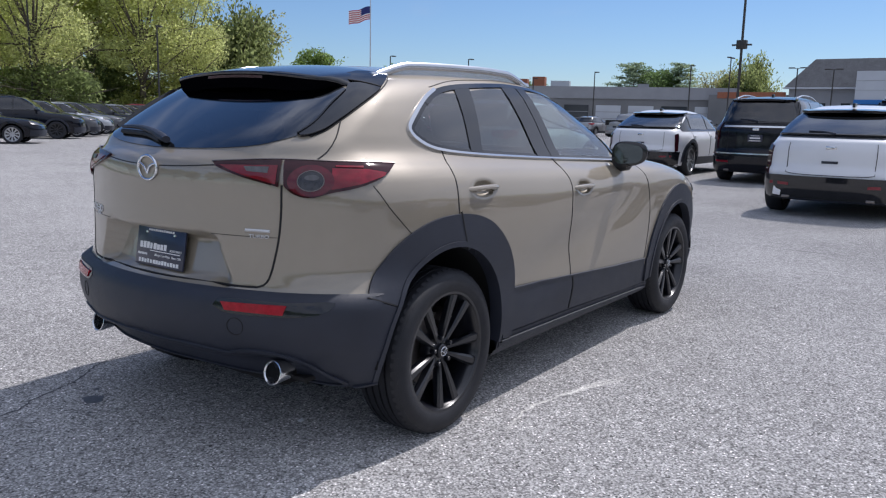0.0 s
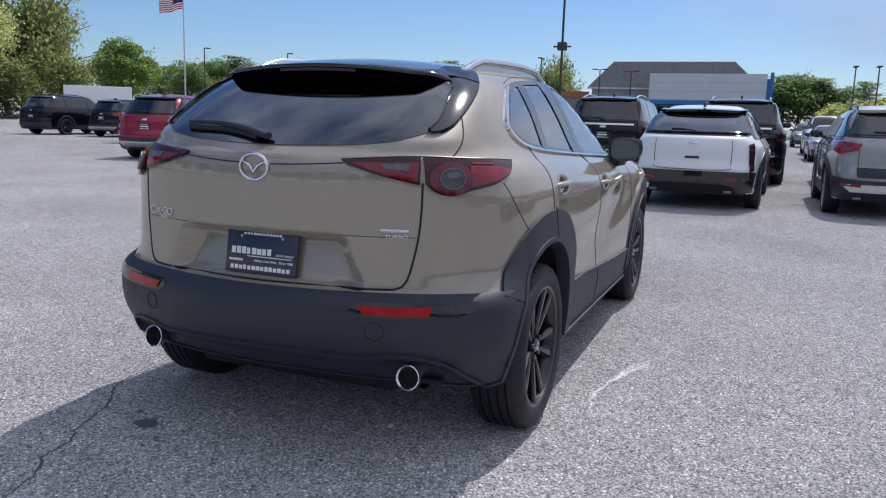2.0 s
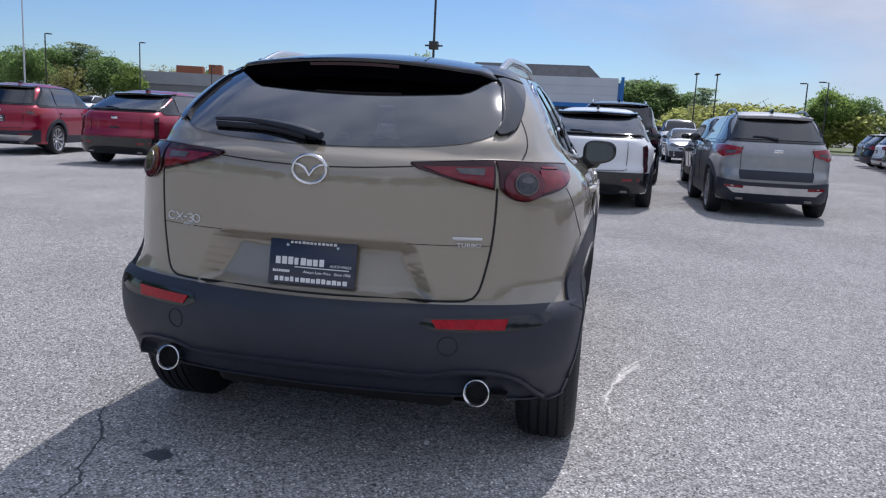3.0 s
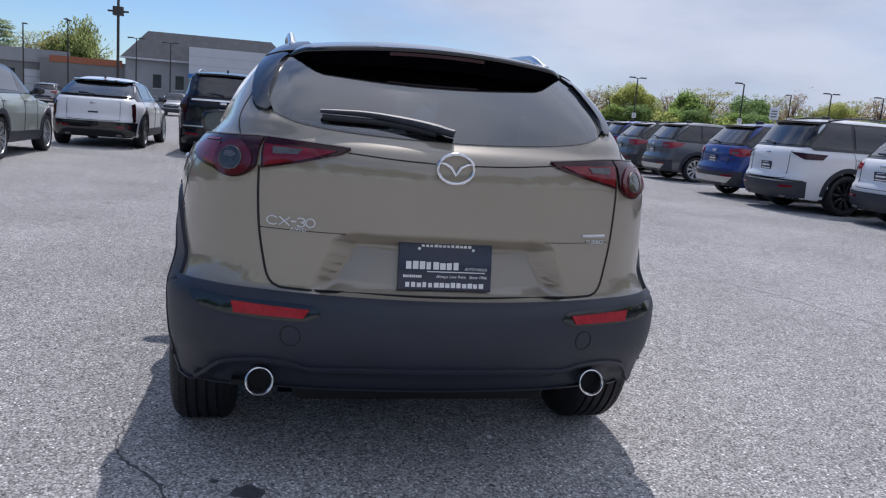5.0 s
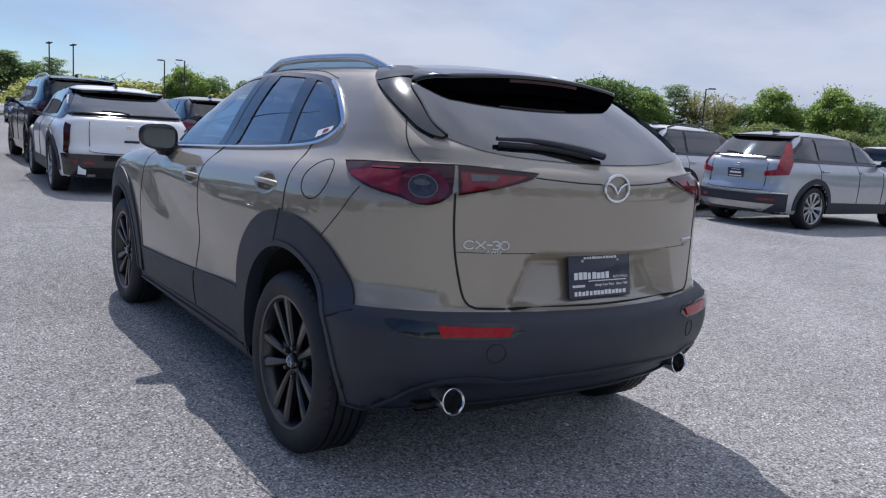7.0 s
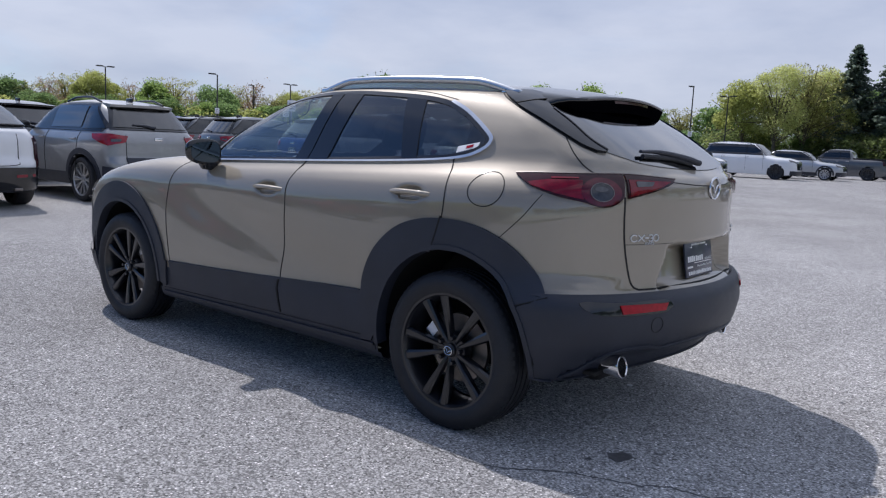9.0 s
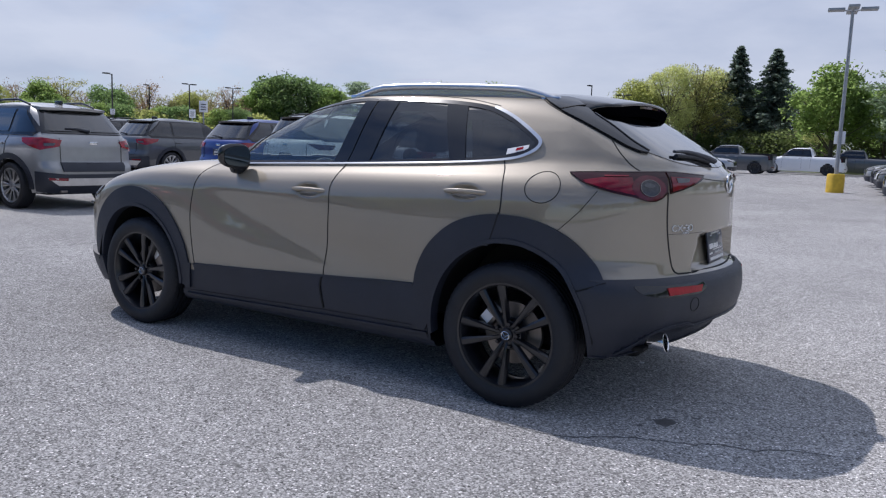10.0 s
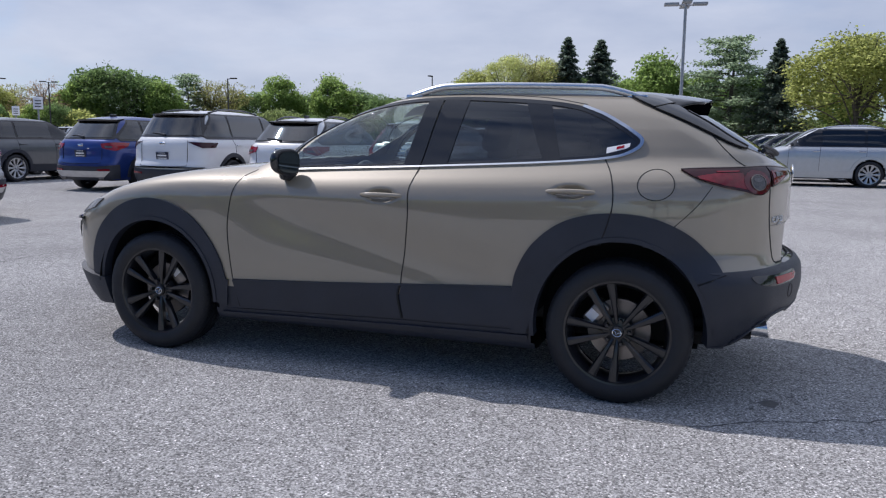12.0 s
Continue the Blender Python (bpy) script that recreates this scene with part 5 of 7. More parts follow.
def build_car(name, p, paint, wheel, step=0.06, clad=True, lamp="h", rails=False, plate=True, grille=True):
    S = car_shape(p)
    L, W, H, wb, fo, hood, belt, rake, wind = [p[k] for k in ("L", "W", "H", "wb", "fo", "hood", "belt", "rake", "wind")]
    xr, xf, w = -(L - wb - fo), wb + fo, W / 2
    cowl = wb - p.get("cowl", 0.58)
    rf = cowl - wind
    R = p.get("R", 0.36)
    car = new(name)
    v, q = S.skin(step)
    cx, cy, cz = v[q].mean(1).T
    hole = np.zeros(len(q), bool)
    for wx in (0, wb):
        hole |= ((cx - wx) ** 2 + (cz - R) ** 2 < (R + 0.055) ** 2) & (np.abs(cy) > w - 0.35)
    mesh_np("body", v, q[~hole & (cz > 0.27)], paint, car)
    bm = bmesh.new()
    add_box(bm, xr + 0.22, xf - 0.2, -w + 0.22, w - 0.22, 0.24, 0.40, 0.03)
    part("underbody", bm, M["under"], car)
    for s in (1, -1):
        for wx in (0, wb):
            bm = bmesh.new()
            ring = [(R + 0.06, w - 0.36), (R + 0.06, w - 0.03)]
            for k in range(16):
                a0, a1 = math.pi * k / 16, math.pi * (k + 1) / 16
                bm.faces.new([bm.verts.new((wx + r * math.cos(a), s * yy, R + r * math.sin(a))) for (r, yy), a in ((ring[0], a0), (ring[1], a0), (ring[1], a1), (ring[0], a1))])
            bm.faces.new([bm.verts.new((wx + (R + 0.06) * math.cos(a), s * (w - 0.36), R + (R + 0.06) * math.sin(a))) for a in np.linspace(0, math.pi, 17)])
            bmesh.ops.remove_doubles(bm, verts=bm.verts, dist=1e-4)
            part("wheel_well", bm, M["under"], car)
    # glazing over a black surround, whose full sheet also paints in the dim cabin
    zb, zt = belt + 0.03, H - 0.115
    xa = lambda z: (cowl - 0.02) + (rf - cowl - 0.02) * (z - zb) / (zt - zb)
    rear_low = p["bed"] + 0.10 if p.get("bed") else xr + 0.34 + 0.25 * rake
    rear_top = p["bed"] + 0.18 if p.get("bed") else xr + 0.42 + rake
    xb = lambda z: rear_low + (rear_top - rear_low) * (z - zb) / (zt - zb)
    bp, cp = wb * 0.46, (0.12 if not p.get("bed") else None)
    for k in "LR":
        S.patch("window_surround", k, [(xa(zb) + 0.06, zb - 0.02), (xa(zt) + 0.02, zt + 0.02), (xb(zt) - 0.02, zt + 0.02), (xb(zb) - 0.10, zb + 0.06 if not p.get("bed") else zb), (xb(zb), zb - 0.02)], M["gloss_black"], car, 0.012, 0.03, 0.09)
        spans = [(bp + 0.04, None), ((cp + 0.04) if cp is not None else None, bp - 0.04)] + ([(None, cp - 0.03)] if cp is not None else [])
        for lo, hi in spans:
            l0, l1 = (lo, lo) if lo is not None else (xb(zb) - 0.05, xb(zt - 0.03))
            h0, h1 = (hi, hi) if hi is not None else (xa(zb), xa(zt - 0.03))
            if h1 - l1 < 0.06 or h0 - l0 < 0.06:
                continue
            S.patch("side_window", k, [(h0, zb + 0.01), (h1, zt - 0.02), (l1, zt - 0.02), (l0, zb + 0.03)], M["glass_car"], car, 0.022, 0.008, 0.09)
        for dx in (cowl - 0.12, bp, 0.10 if not p.get("bed") else p["bed"] + 0.05):
            S.strip("shut_line", k, path2([(dx, belt), (dx + 0.02, 0.75), (dx + (0.10 if dx < 0.3 else 0.02), 0.42)], 0.12), 0.009, M["seam"], car, 0.006, 0.012)
        for dx in (bp + 0.12, 0.22 if not p.get("bed") else p["bed"] + 0.16):
            c = S.on(k, [(dx - 0.09, belt - 0.12), (dx, belt - 0.12), (dx + 0.09, belt - 0.12)], 0.02)
            bm = bmesh.new()
            add_tube(bm, [tuple(a) for a in c], 0.016, 6)
            part("door_handle", bm, M["chrome"] if p.get("bright") else paint, car)
        for wx in (0, wb):
            S.strip("arch_cladding" if clad else "arch_edge", k, [(wx + (R + 0.095) * math.cos(a), R + (R + 0.095) * math.sin(a)) for a in np.linspace(radians(-5), radians(185), 28)], 0.105, M["clad"] if clad else paint, car, 0.014, 0.04)
        S.patch("sill", k, [(wb - R - 0.05, 0.44), (R + 0.05, 0.46), (R + 0.05, 0.27), (wb - R - 0.05, 0.27)], M["clad"] if clad else paint, car, 0.012, 0.02, 0.25)
        s = 1 if k == "L" else -1
        bm = bmesh.new()
        bmesh.ops.create_uvsphere(bm, u_segments=14, v_segments=10, radius=1.0)
        for vv in bm.verts:
            vv.co = (cowl - 0.20 + 0.08 * vv.co.x * (0.4 if vv.co.x < 0 else 1), s * (w + 0.05 + 0.105 * vv.co.y), belt + 0.075 + 0.07 * vv.co.z)
        part("door_mirror", bm, M["gloss_black"] if p.get("dark_mirror", True) else paint, car)
        bm = bmesh.new()
        add_tube(bm, [(cowl - 0.17, s * (w - 0.14), belt + 0.02), (cowl - 0.19, s * w, belt + 0.045)], 0.03, 8)
        part("mirror_stem", bm, M["gloss_black"], car)
        if rails:
            bm = bmesh.new()
            xs = np.linspace(rf - 0.15, xr + rake + 0.45, 14)
            add_tube(bm, [(x, s * 0.60 * w, float(S.top(np.array(x), np.array(0.6 * w))) + 0.045 * min(1, 4 * min(i, 13 - i) / 13)) for i, x in enumerate(xs)], 0.018, 8)
            part("roof_rail", bm, M["satin"] if p.get("bright") else M["gloss_black"], car)
    zg = belt + 0.05
    half = p.get("glass", 0.76) * w
    if p.get("bed"):
        bm = bmesh.new()
        add_box(bm, xr + 0.12, p["bed"] - 0.12, -w + 0.16, w - 0.16, belt - 0.3, belt + 0.112, 0.01)
        part("bed_cover", bm, M["under"], car, "black bed cover")
    else:
        S.patch("rear_window_surround", "B", [(-half, zg), (half, zg), (half * 0.80, H - 0.12), (-half * 0.80, H - 0.12)], M["gloss_black"], car, 0.012, 0.03, 0.08)
        S.patch("rear_window", "B", [(-half + 0.05, zg + 0.03), (half - 0.05, zg + 0.03), (half * 0.80 - 0.05, H - 0.16), (-half * 0.80 + 0.05, H - 0.16)], M["glass_car"], car, 0.022, 0.008, 0.08)
        bm = bmesh.new()
        xs = float(S.on("B", [(0.0, H - 0.13)])[0, 0])
        tip = S.on("B", [(half * 0.80 * k / 6, H - 0.13) for k in range(-6, 7)])
        deep = p.get("spoil", 0.10)
        rows = []
        for x, y, z in tip:
            zt0 = float(S.top(np.array(x + 0.10), np.array(abs(y))))
            rows.append([bm.verts.new(c) for c in ((x + 0.16, y, zt0 + 0.004), (x - deep, y, zt0 - 0.022), (x - deep + 0.012, y, zt0 - 0.060), (x + 0.06, y, zt0 - 0.085))])
        for i in range(12):
            for j in range(4):
                bm.faces.new((rows[i][j], rows[i][(j + 1) % 4], rows[i + 1][(j + 1) % 4], rows[i + 1][j]))
        bm.faces.new(rows[0])
        bm.faces.new(rows[-1])
        part("spoiler", bm, paint if not p.get("dark_spoiler") else M["gloss_black"], car)
        bm = bmesh.new()
        pw = S.on("B", [(0.0, zg + 0.03), (0.18, zg + 0.06), (0.36, zg + 0.065)], 0.03)
        add_tube(bm, [tuple(a) for a in pw], [0.022, 0.016, 0.01], 6)
        part("wiper", bm, M["clad"], car)
    S.patch("windscreen", "T", [(cowl - 0.02, -0.76 * w), (cowl + 0.04, 0), (cowl - 0.02, 0.76 * w), (rf + 0.06, 0.62 * w), (rf + 0.03, 0), (rf + 0.06, -0.62 * w)], M["gloss_black"], car, 0.014, 0.02, 0.12, "dark windscreen")
    # lamps
    for s in (1, -1):
        c = lambda x, y: s * cyl(x, y)
        fl = lambda P: [(s * a, b) for a, b in P][::s]
        if lamp == "h":
            pl = [(cyl(xr + 0.10, 0.56 * w), belt - 0.05), (cyl(xr + 0.2, 0.85 * w), belt - 0.02), (cyl(xr + 0.55, w), belt - 0.03), (cyl(xr + 0.50, w), belt - 0.10), (cyl(xr + 0.2, 0.88 * w), belt - 0.20), (cyl(xr + 0.11, 0.60 * w), belt - 0.14)]
        elif lamp == "v":
            pl = [(cyl(xr + 0.17, 0.84 * w), belt - 0.08), (cyl(xr + 0.24, 0.93 * w), belt - 0.05), (cyl(xr + 0.22, 0.92 * w), 0.62), (cyl(xr + 0.16, 0.86 * w), 0.60)]
        elif lamp == "d":
            pl = [(cyl(xr + 0.10, 0.60 * w), belt - 0.05), (cyl(xr + 0.2, 0.86 * w), belt - 0.06), (cyl(xr + 0.60, w), belt - 0.07), (cyl(xr + 0.50, w), belt - 0.16), (cyl(xr + 0.2, 0.88 * w), belt - 0.17)]
        elif lamp == "L":
            pl = [(cyl(xr + 0.10, 0.55 * w), belt - 0.17), (cyl(xr + 0.16, 0.74 * w), belt - 0.12), (cyl(xr + 0.30, 0.74 * w), H - 0.22), (cyl(xr + 0.45, 0.80 * w), H - 0.22), (cyl(xr + 0.33, 0.93 * w), belt - 0.02), (cyl(xr + 0.25, 0.92 * w), belt - 0.20), (cyl(xr + 0.1, 0.56 * w), belt - 0.24)]
        else:
            pl = [(cyl(xr + 0.14, 0.80 * w), belt + 0.06), (cyl(xr + 0.30, 0.96 * w), belt + 0.05), (cyl(xr + 0.26, 0.96 * w), belt - 0.32), (cyl(xr + 0.13, 0.80 * w), belt - 0.30)]
        S.patch("tail_lamp", "C", fl(pl), M["lens_dark"] if lamp in "vdx" else M["red_lamp"], car, 0.020, 0.035, 0.08, "red tail lamp" if lamp in "hL" else "smoked dark tail lamp")
        if lamp == "h":
            S.patch("clear_lens", "C", fl([(cyl(xr + 0.13, 0.66 * w), belt - 0.095), (cyl(xr + 0.18, 0.82 * w), belt - 0.10), (cyl(xr + 0.18, 0.82 * w), belt - 0.14), (cyl(xr + 0.13, 0.68 * w), belt - 0.13)]), M["lens_clear"], car, 0.025, 0.008, 0.10)
        S.patch("reflector", "C", fl([(cyl(xr + 0.06, 0.50 * w), 0.50), (cyl(xr + 0.12, 0.78 * w), 0.51), (cyl(xr + 0.12, 0.78 * w), 0.47), (cyl(xr + 0.06, 0.50 * w), 0.46)]), M["red_lens"], car, 0.034, 0.01, 0.10)
        hl = [(math.atan2(0.93 * w, 0.95), hood - 0.14), (math.atan2(0.6 * w, 1.22), hood - 0.22), (math.atan2(0.55 * w, 1.22), hood - 0.32), (math.atan2(0.95 * w, 0.98), hood - 0.24)]
        S.patch("headlamp", "W", fl(hl)[::-1], M["lens_clear"], car, 0.012, 0.015, 0.12)
        bm = bmesh.new()
        add_box(bm, xr + 0.07, xr + 0.25, s * 0.55 * w - 0.055, s * 0.55 * w + 0.055, 0.275, 0.315, 0.01)
        part("exhaust", bm, M["steel"], car)
    am = 0.93 * math.atan2(w, 0.35 - xr - 0.3)
    S.patch("rear_bumper", "C", [(-am, 0.60), (-am * 0.5, 0.56), (am * 0.5, 0.56), (am, 0.60), (am, 0.30), (am * 0.5, 0.27), (-am * 0.5, 0.27), (-am, 0.30)], M["clad"] if clad else paint, car, 0.024, 0.05, 0.08)
    if p.get("skid"):
        z0, z1 = p["skid"]
        S.patch("skid_plate", "C", [(-am * 0.8, z1), (am * 0.8, z1), (am * 0.66, z0), (-am * 0.66, z0)], M["rim_silver"], car, 0.033, 0.02, 0.10, "silver skid plate")
    if p.get("panel"):
        z0, z1, m0, wide = p["panel"]
        S.patch("tail_panel", "C", [(-am * wide, z1), (am * wide, z1), (am * wide * 0.93, z0), (-am * wide * 0.93, z0)], M[m0], car, 0.032, 0.03, 0.08, "dark tail panel")
    for z0, wd, m0, wide in p.get("strips", ()):
        S.strip("tail_strip", "C", [(am * wide * k / 8, z0) for k in range(-8, 9)], wd, M[m0], car, 0.036, 0.03, "bright strip across the tail" if m0 == "chrome" else "")
    S.patch("front_bumper", "W", [(-0.75, 0.50), (0.75, 0.50), (0.75, 0.28), (-0.75, 0.28)], M["clad"], car, 0.014, 0.025, 0.16)
    S.patch("grille", "W", [(-0.45, hood - 0.24), (0.45, hood - 0.24), (0.36, 0.56), (-0.36, 0.56)], M["gloss_black"], car, 0.010, 0.02, 0.14)
    S.strip("grille_bar", "W", [(-0.42, hood - 0.30), (0, hood - 0.31), (0.42, hood - 0.30)], 0.03, M["chrome"], car, 0.02, 0.02)
    S.strip("tailgate_seam", "C", path2([(-am * 0.62, belt - 0.02), (-am * 0.60, 0.70), (-am * 0.52, 0.63), (0, 0.62), (am * 0.52, 0.63), (am * 0.60, 0.70), (am * 0.62, belt - 0.02)], 0.1), 0.010, M["seam"], car, 0.006, 0.012)
    zp = p.get("plate_z", 0.84)
    a, b = S.on("B", [(0.0, zp - 0.05), (0.0, zp + 0.05)])
    bm = bmesh.new()
    slot = p.get("slot", False)
    add_box(bm, -0.012, 0.006, -0.155 + 0.05 * slot, 0.155 - 0.05 * slot, -0.077 + 0.060 * slot, 0.077 - 0.060 * slot, 0.004, m=pose(float(a[0] + b[0]) / 2, 0, zp, 0, -6, 0))
    pl = part("number_plate", bm, M["plate"] if plate else M["clad"], car)
    if plate:
        bm = bmesh.new()
        for z0, z1, hw in ((-0.06, -0.045, 0.12), (-0.01, 0.02, 0.11), (0.05, 0.06, 0.09)):
            add_box(bm, -0.015, -0.011, -hw, hw, z0, z1, m=pose(float(a[0] + b[0]) / 2, 0, zp, 0, -6, 0))
        part("print_bar", bm, M["ink"], pl)
    e = float(S.on("B", [(0.0, belt - 0.08)])[0, 0])
    bm = bmesh.new()
    add_box(bm, e - 0.014, e + 0.01, -0.07, 0.07, belt - 0.105, belt - 0.055, 0.008)
    part("emblem", bm, M["chrome"], car)
    bm = bmesh.new()
    zt2 = float(S.top(np.array(max(xr + rake + 0.45, 0.1 if not p.get("bed") else p["bed"] + 0.3)), np.array(0.0)))
    add_box(bm, -0.10, 0.08, -0.02, 0.02, 0, 0.065, 0.012, m=pose(max(xr + rake + 0.45, 0.1 if not p.get("bed") else p["bed"] + 0.3), 0, zt2 - 0.01))
    part("antenna_fin", bm, M["gloss_black"] if clad else paint, car)
    for wx in (0, wb):
        for s in (1, -1):
            wh = wheel_at(wheel, car, wx, s * (w - 0.125), R, s < 0, 0.3 + wx)
            wh.scale = (R / 0.36,) * 3
    return car


SUV = dict(L=4.65, W=1.87, H=1.68, wb=2.70, fo=0.93, hood=1.06, belt=1.10, rake=0.42, wind=0.85)
KINDS = dict(
    coupe=dict(SUV, slot=1, spoil=0.16, glass=0.84, plate_z=0.80, panel=(0.30, 0.60, "gloss_black", 1.02), strips=((1.16, 0.03, "gloss_black", 0.95),), L=5.0, W=1.98, H=1.62, wb=3.09, fo=0.92, hood=1.00, belt=1.08, rake=0.95, wind=0.95, R=0.385, dark_spoiler=True),
    big=dict(SUV, glass=0.80, plate_z=1.0, strips=((1.235, 0.05, "chrome", 0.72), (0.66, 0.035, "chrome", 0.9)), L=5.35, W=2.06, H=1.93, wb=3.07, fo=1.02, hood=1.24, belt=1.27, rake=0.26, wind=0.75, R=0.40, bright=True),
    small=dict(SUV, plate_z=0.66, panel=(0.60, 0.74, "clad", 0.62), skid=(0.40, 0.50), L=4.41, W=1.81, H=1.66, wb=2.64, fo=0.90, hood=1.06, belt=1.12, rake=0.40, wind=0.80),
    mid=dict(SUV, skid=(0.34, 0.46), dark_spoiler=True),
    long=dict(SUV, glass=0.80, strips=((0.60, 0.03, "gloss_black", 0.95),), dark_spoiler=True, L=5.19, W=2.0, H=1.80, wb=3.07, fo=1.0, hood=1.14, belt=1.17, rake=0.36, wind=0.85, R=0.38),
    limo=dict(SUV, glass=0.80, dark_spoiler=True, L=5.05, W=1.96, H=1.76, wb=2.86, fo=1.0, hood=1.12, belt=1.15, rake=0.40, wind=0.90, R=0.38, bright=True, strips=((0.62, 0.03, "chrome", 0.9),)),
    wagon=dict(SUV, dark_spoiler=True, L=4.87, W=1.87, H=1.66, wb=2.745, fo=0.98, hood=1.03, belt=1.08, rake=0.50, wind=0.92),
    compact=dict(SUV, dark_spoiler=True, plate_z=0.88, skid=(0.32, 0.42), strips=((1.145, 0.035, "chrome", 0.55), (0.60, 0.025, "satin", 0.98)), L=4.60, W=1.88, H=1.63, wb=2.78, fo=0.86, hood=1.05, belt=1.10, rake=0.46, wind=0.82, bright=True),
    pickup=dict(SUV, L=5.8, W=2.03, H=1.92, wb=3.68, fo=0.95, hood=1.25, belt=1.27, rake=0.05, wind=0.72, R=0.41, bed=1.05, bright=True),
    saloon=dict(SUV, L=4.75, W=1.84, H=1.45, wb=2.75, fo=0.95, hood=0.96, belt=0.98, rake=0.85, wind=0.95, R=0.34),
)


def park(proto, name, x, y, heading, colour, label, group):
    c = copy_thing(proto, pose(x, y, 0, 0, 0, heading))
    c.name = name
    for o in c.children:
        for sl in o.material_slots:
            if sl.material and sl.material.name.endswith("paint") and sl.material.name != "gloss_black_paint":
                sl.link = "OBJECT"
                sl.material = PAINT[colour]
    return tagged(c, label, "car" if "pickup" not in name else "truck", group)


def build_lot():
    silver_wheel = build_wheel(0.36, 0.265, 0.225, "rim_silver", 10, False)
    black_wheel = build_wheel(0.36, 0.265, 0.225, "rim_black", 10, False)
    style = dict(
        coupe=dict(wheel=silver_wheel, lamp="v", plate=False), big=dict(wheel=black_wheel, lamp="x", clad=False, rails=True), small=dict(wheel=silver_wheel, lamp="h", rails=True, plate=False),
        mid=dict(wheel=silver_wheel, lamp="h"), long=dict(wheel=black_wheel, lamp="d", clad=True, rails=True), wagon=dict(wheel=silver_wheel, lamp="h", rails=True),
        limo=dict(wheel=silver_wheel, lamp="x", clad=False, rails=True), compact=dict(wheel=silver_wheel, lamp="L"), pickup=dict(wheel=black_wheel, lamp="x", clad=False, plate=False), saloon=dict(wheel=silver_wheel, lamp="h", clad=False))
    base = PAINT["white"]
    protos = {k: build_car("parked_" + k, KINDS[k], base, **style[k]) for k in KINDS}
    far = {k: build_car("far_" + k, KINDS[k], base, step=0.15, **style[k]) for k in KINDS}
    A, B, C, D, E = "cars in the row ahead", "cars in the facing dealer row", "cars along the tree side", "cars in the far aisle", "cars in the distance"
    spots = [
        ("coupe", 10.3, -0.73, -2, "white", "white electric crossover with black lower body, parked ahead", A),
        ("big", 16.4, 1.77, 0, "black", "large black SUV with chrome tailgate strip", A),
        ("big", 16.5, -1.15, 0, "black", "large black SUV parked nose out in line", A),
        ("coupe", 16.9, 4.65, 0, "white", "white electric crossover beside a large black SUV", A),
        ("small", 10.4, -3.5, 0, "grey", "grey small SUV with black rear panel and silver skid plate", A),
        ("mid", 15.6, -3.85, 0, "dark_grey", "dark grey SUV parked in front of a grey one", A),
        ("mid", 11.3, 6.0, 0, "sage", "sage green-grey SUV parked on asphalt", A),
        ("mid", 21.5, -4.65, 0, "black", "black SUV in the line ahead", A),
        ("saloon", 33.7, -4.3, 180, "silver", "silver car facing down the aisle", A),
        ("pickup", 42.0, -4.6, 180, "white", "white pickup truck facing down the aisle", E),
        ("coupe", 12.4, 9.1, 2, "red", "dark red crossover with black lower bumper", A),
        ("mid", 13.5, 13.0, 12, "red", "bright red SUV with silver wheels and black bumper", A),
        ("mid", 20.6, 19.9, 0, "silver", "silver SUV in the row", A),
        ("compact", 25.4, 23.6, 8, "white", "white SUV between dark ones", A),
        ("mid", 24.6, 25.6, 8, "black", "black SUV in the row", A),
        ("long", 24.0, 28.9, 2, "black", "black three-row SUV with bright window trim", A),
        ("compact", 5.5, -10.5, -91, "silver", "silver crossover with tall red tail lamps", B),
        ("wagon", 8.05, -10.3, -90, "white", "white wagon with black lower cladding and roof rails", B),
        ("long", 10.5, -9.8, -90, "white", "white three-row SUV with black wheels and roof bars", B),
        ("mid", 12.95, -10.0, -90, "blue", "blue SUV with red tail lamps", B),
        ("mid", 17.9, -11.0, -92, "dark_grey", "grey SUV in the dealer row", B),
    ]
    cols = ["dark_grey", "blue", "black", "silver", "dark_grey", "white", "black", "grey"]
    for i in range(8):
        spots.append(("mid" if i % 3 else "wagon", 20.7 + 2.75 * i, -11.4 - 0.42 * i, -92, cols[i], "parked SUV far along the dealer row", B))
    cols = ["silver", "black", "dark_grey", "white", "black", "grey", "dark_grey"]
    for i in range(7):
        spots.append((["compact", "mid", "wagon"][i % 3] if i else "limo", -4.3 + 0.32 * i, -21.7 - 3.0 * i, 2, cols[i], "silver three-row SUV with bright wheels" if i == 0 else "parked SUV in the far aisle", D))
    spots += [
        ("long", 15.0, -33.0, 180, "white", "white SUV facing across the far aisle", D),
        ("big", 14.0, -41.7, 180, "white", "large white SUV with silver wheels", D),
        ("mid", 12.3, -46.4, 180, "silver", "silver SUV in the far aisle", D),
        ("pickup", 8.6, -52.7, 0, "dark_grey", "grey pickup truck parked in the far aisle", D),
        ("pickup", 4.7, -57.8, 0, "white", "white pickup truck near the trees", D),
        ("pickup", 1.6, -62.0, 0, "dark_grey", "dark pickup truck near the trees", D),
    ]
    # angled row below the trees, nose to the aisle
    kinds = ["saloon", "long", "mid", "compact", "mid", "saloon", "mid", "compact", "mid", "mid", "long", "mid", "compact", "mid", "saloon"]
    cols = ["black", "black", "dark_grey", "silver", "dark_grey", "dark_grey", "black", "dark_grey", "grey", "dark_grey", "red", "red", "white", "silver", "white"]
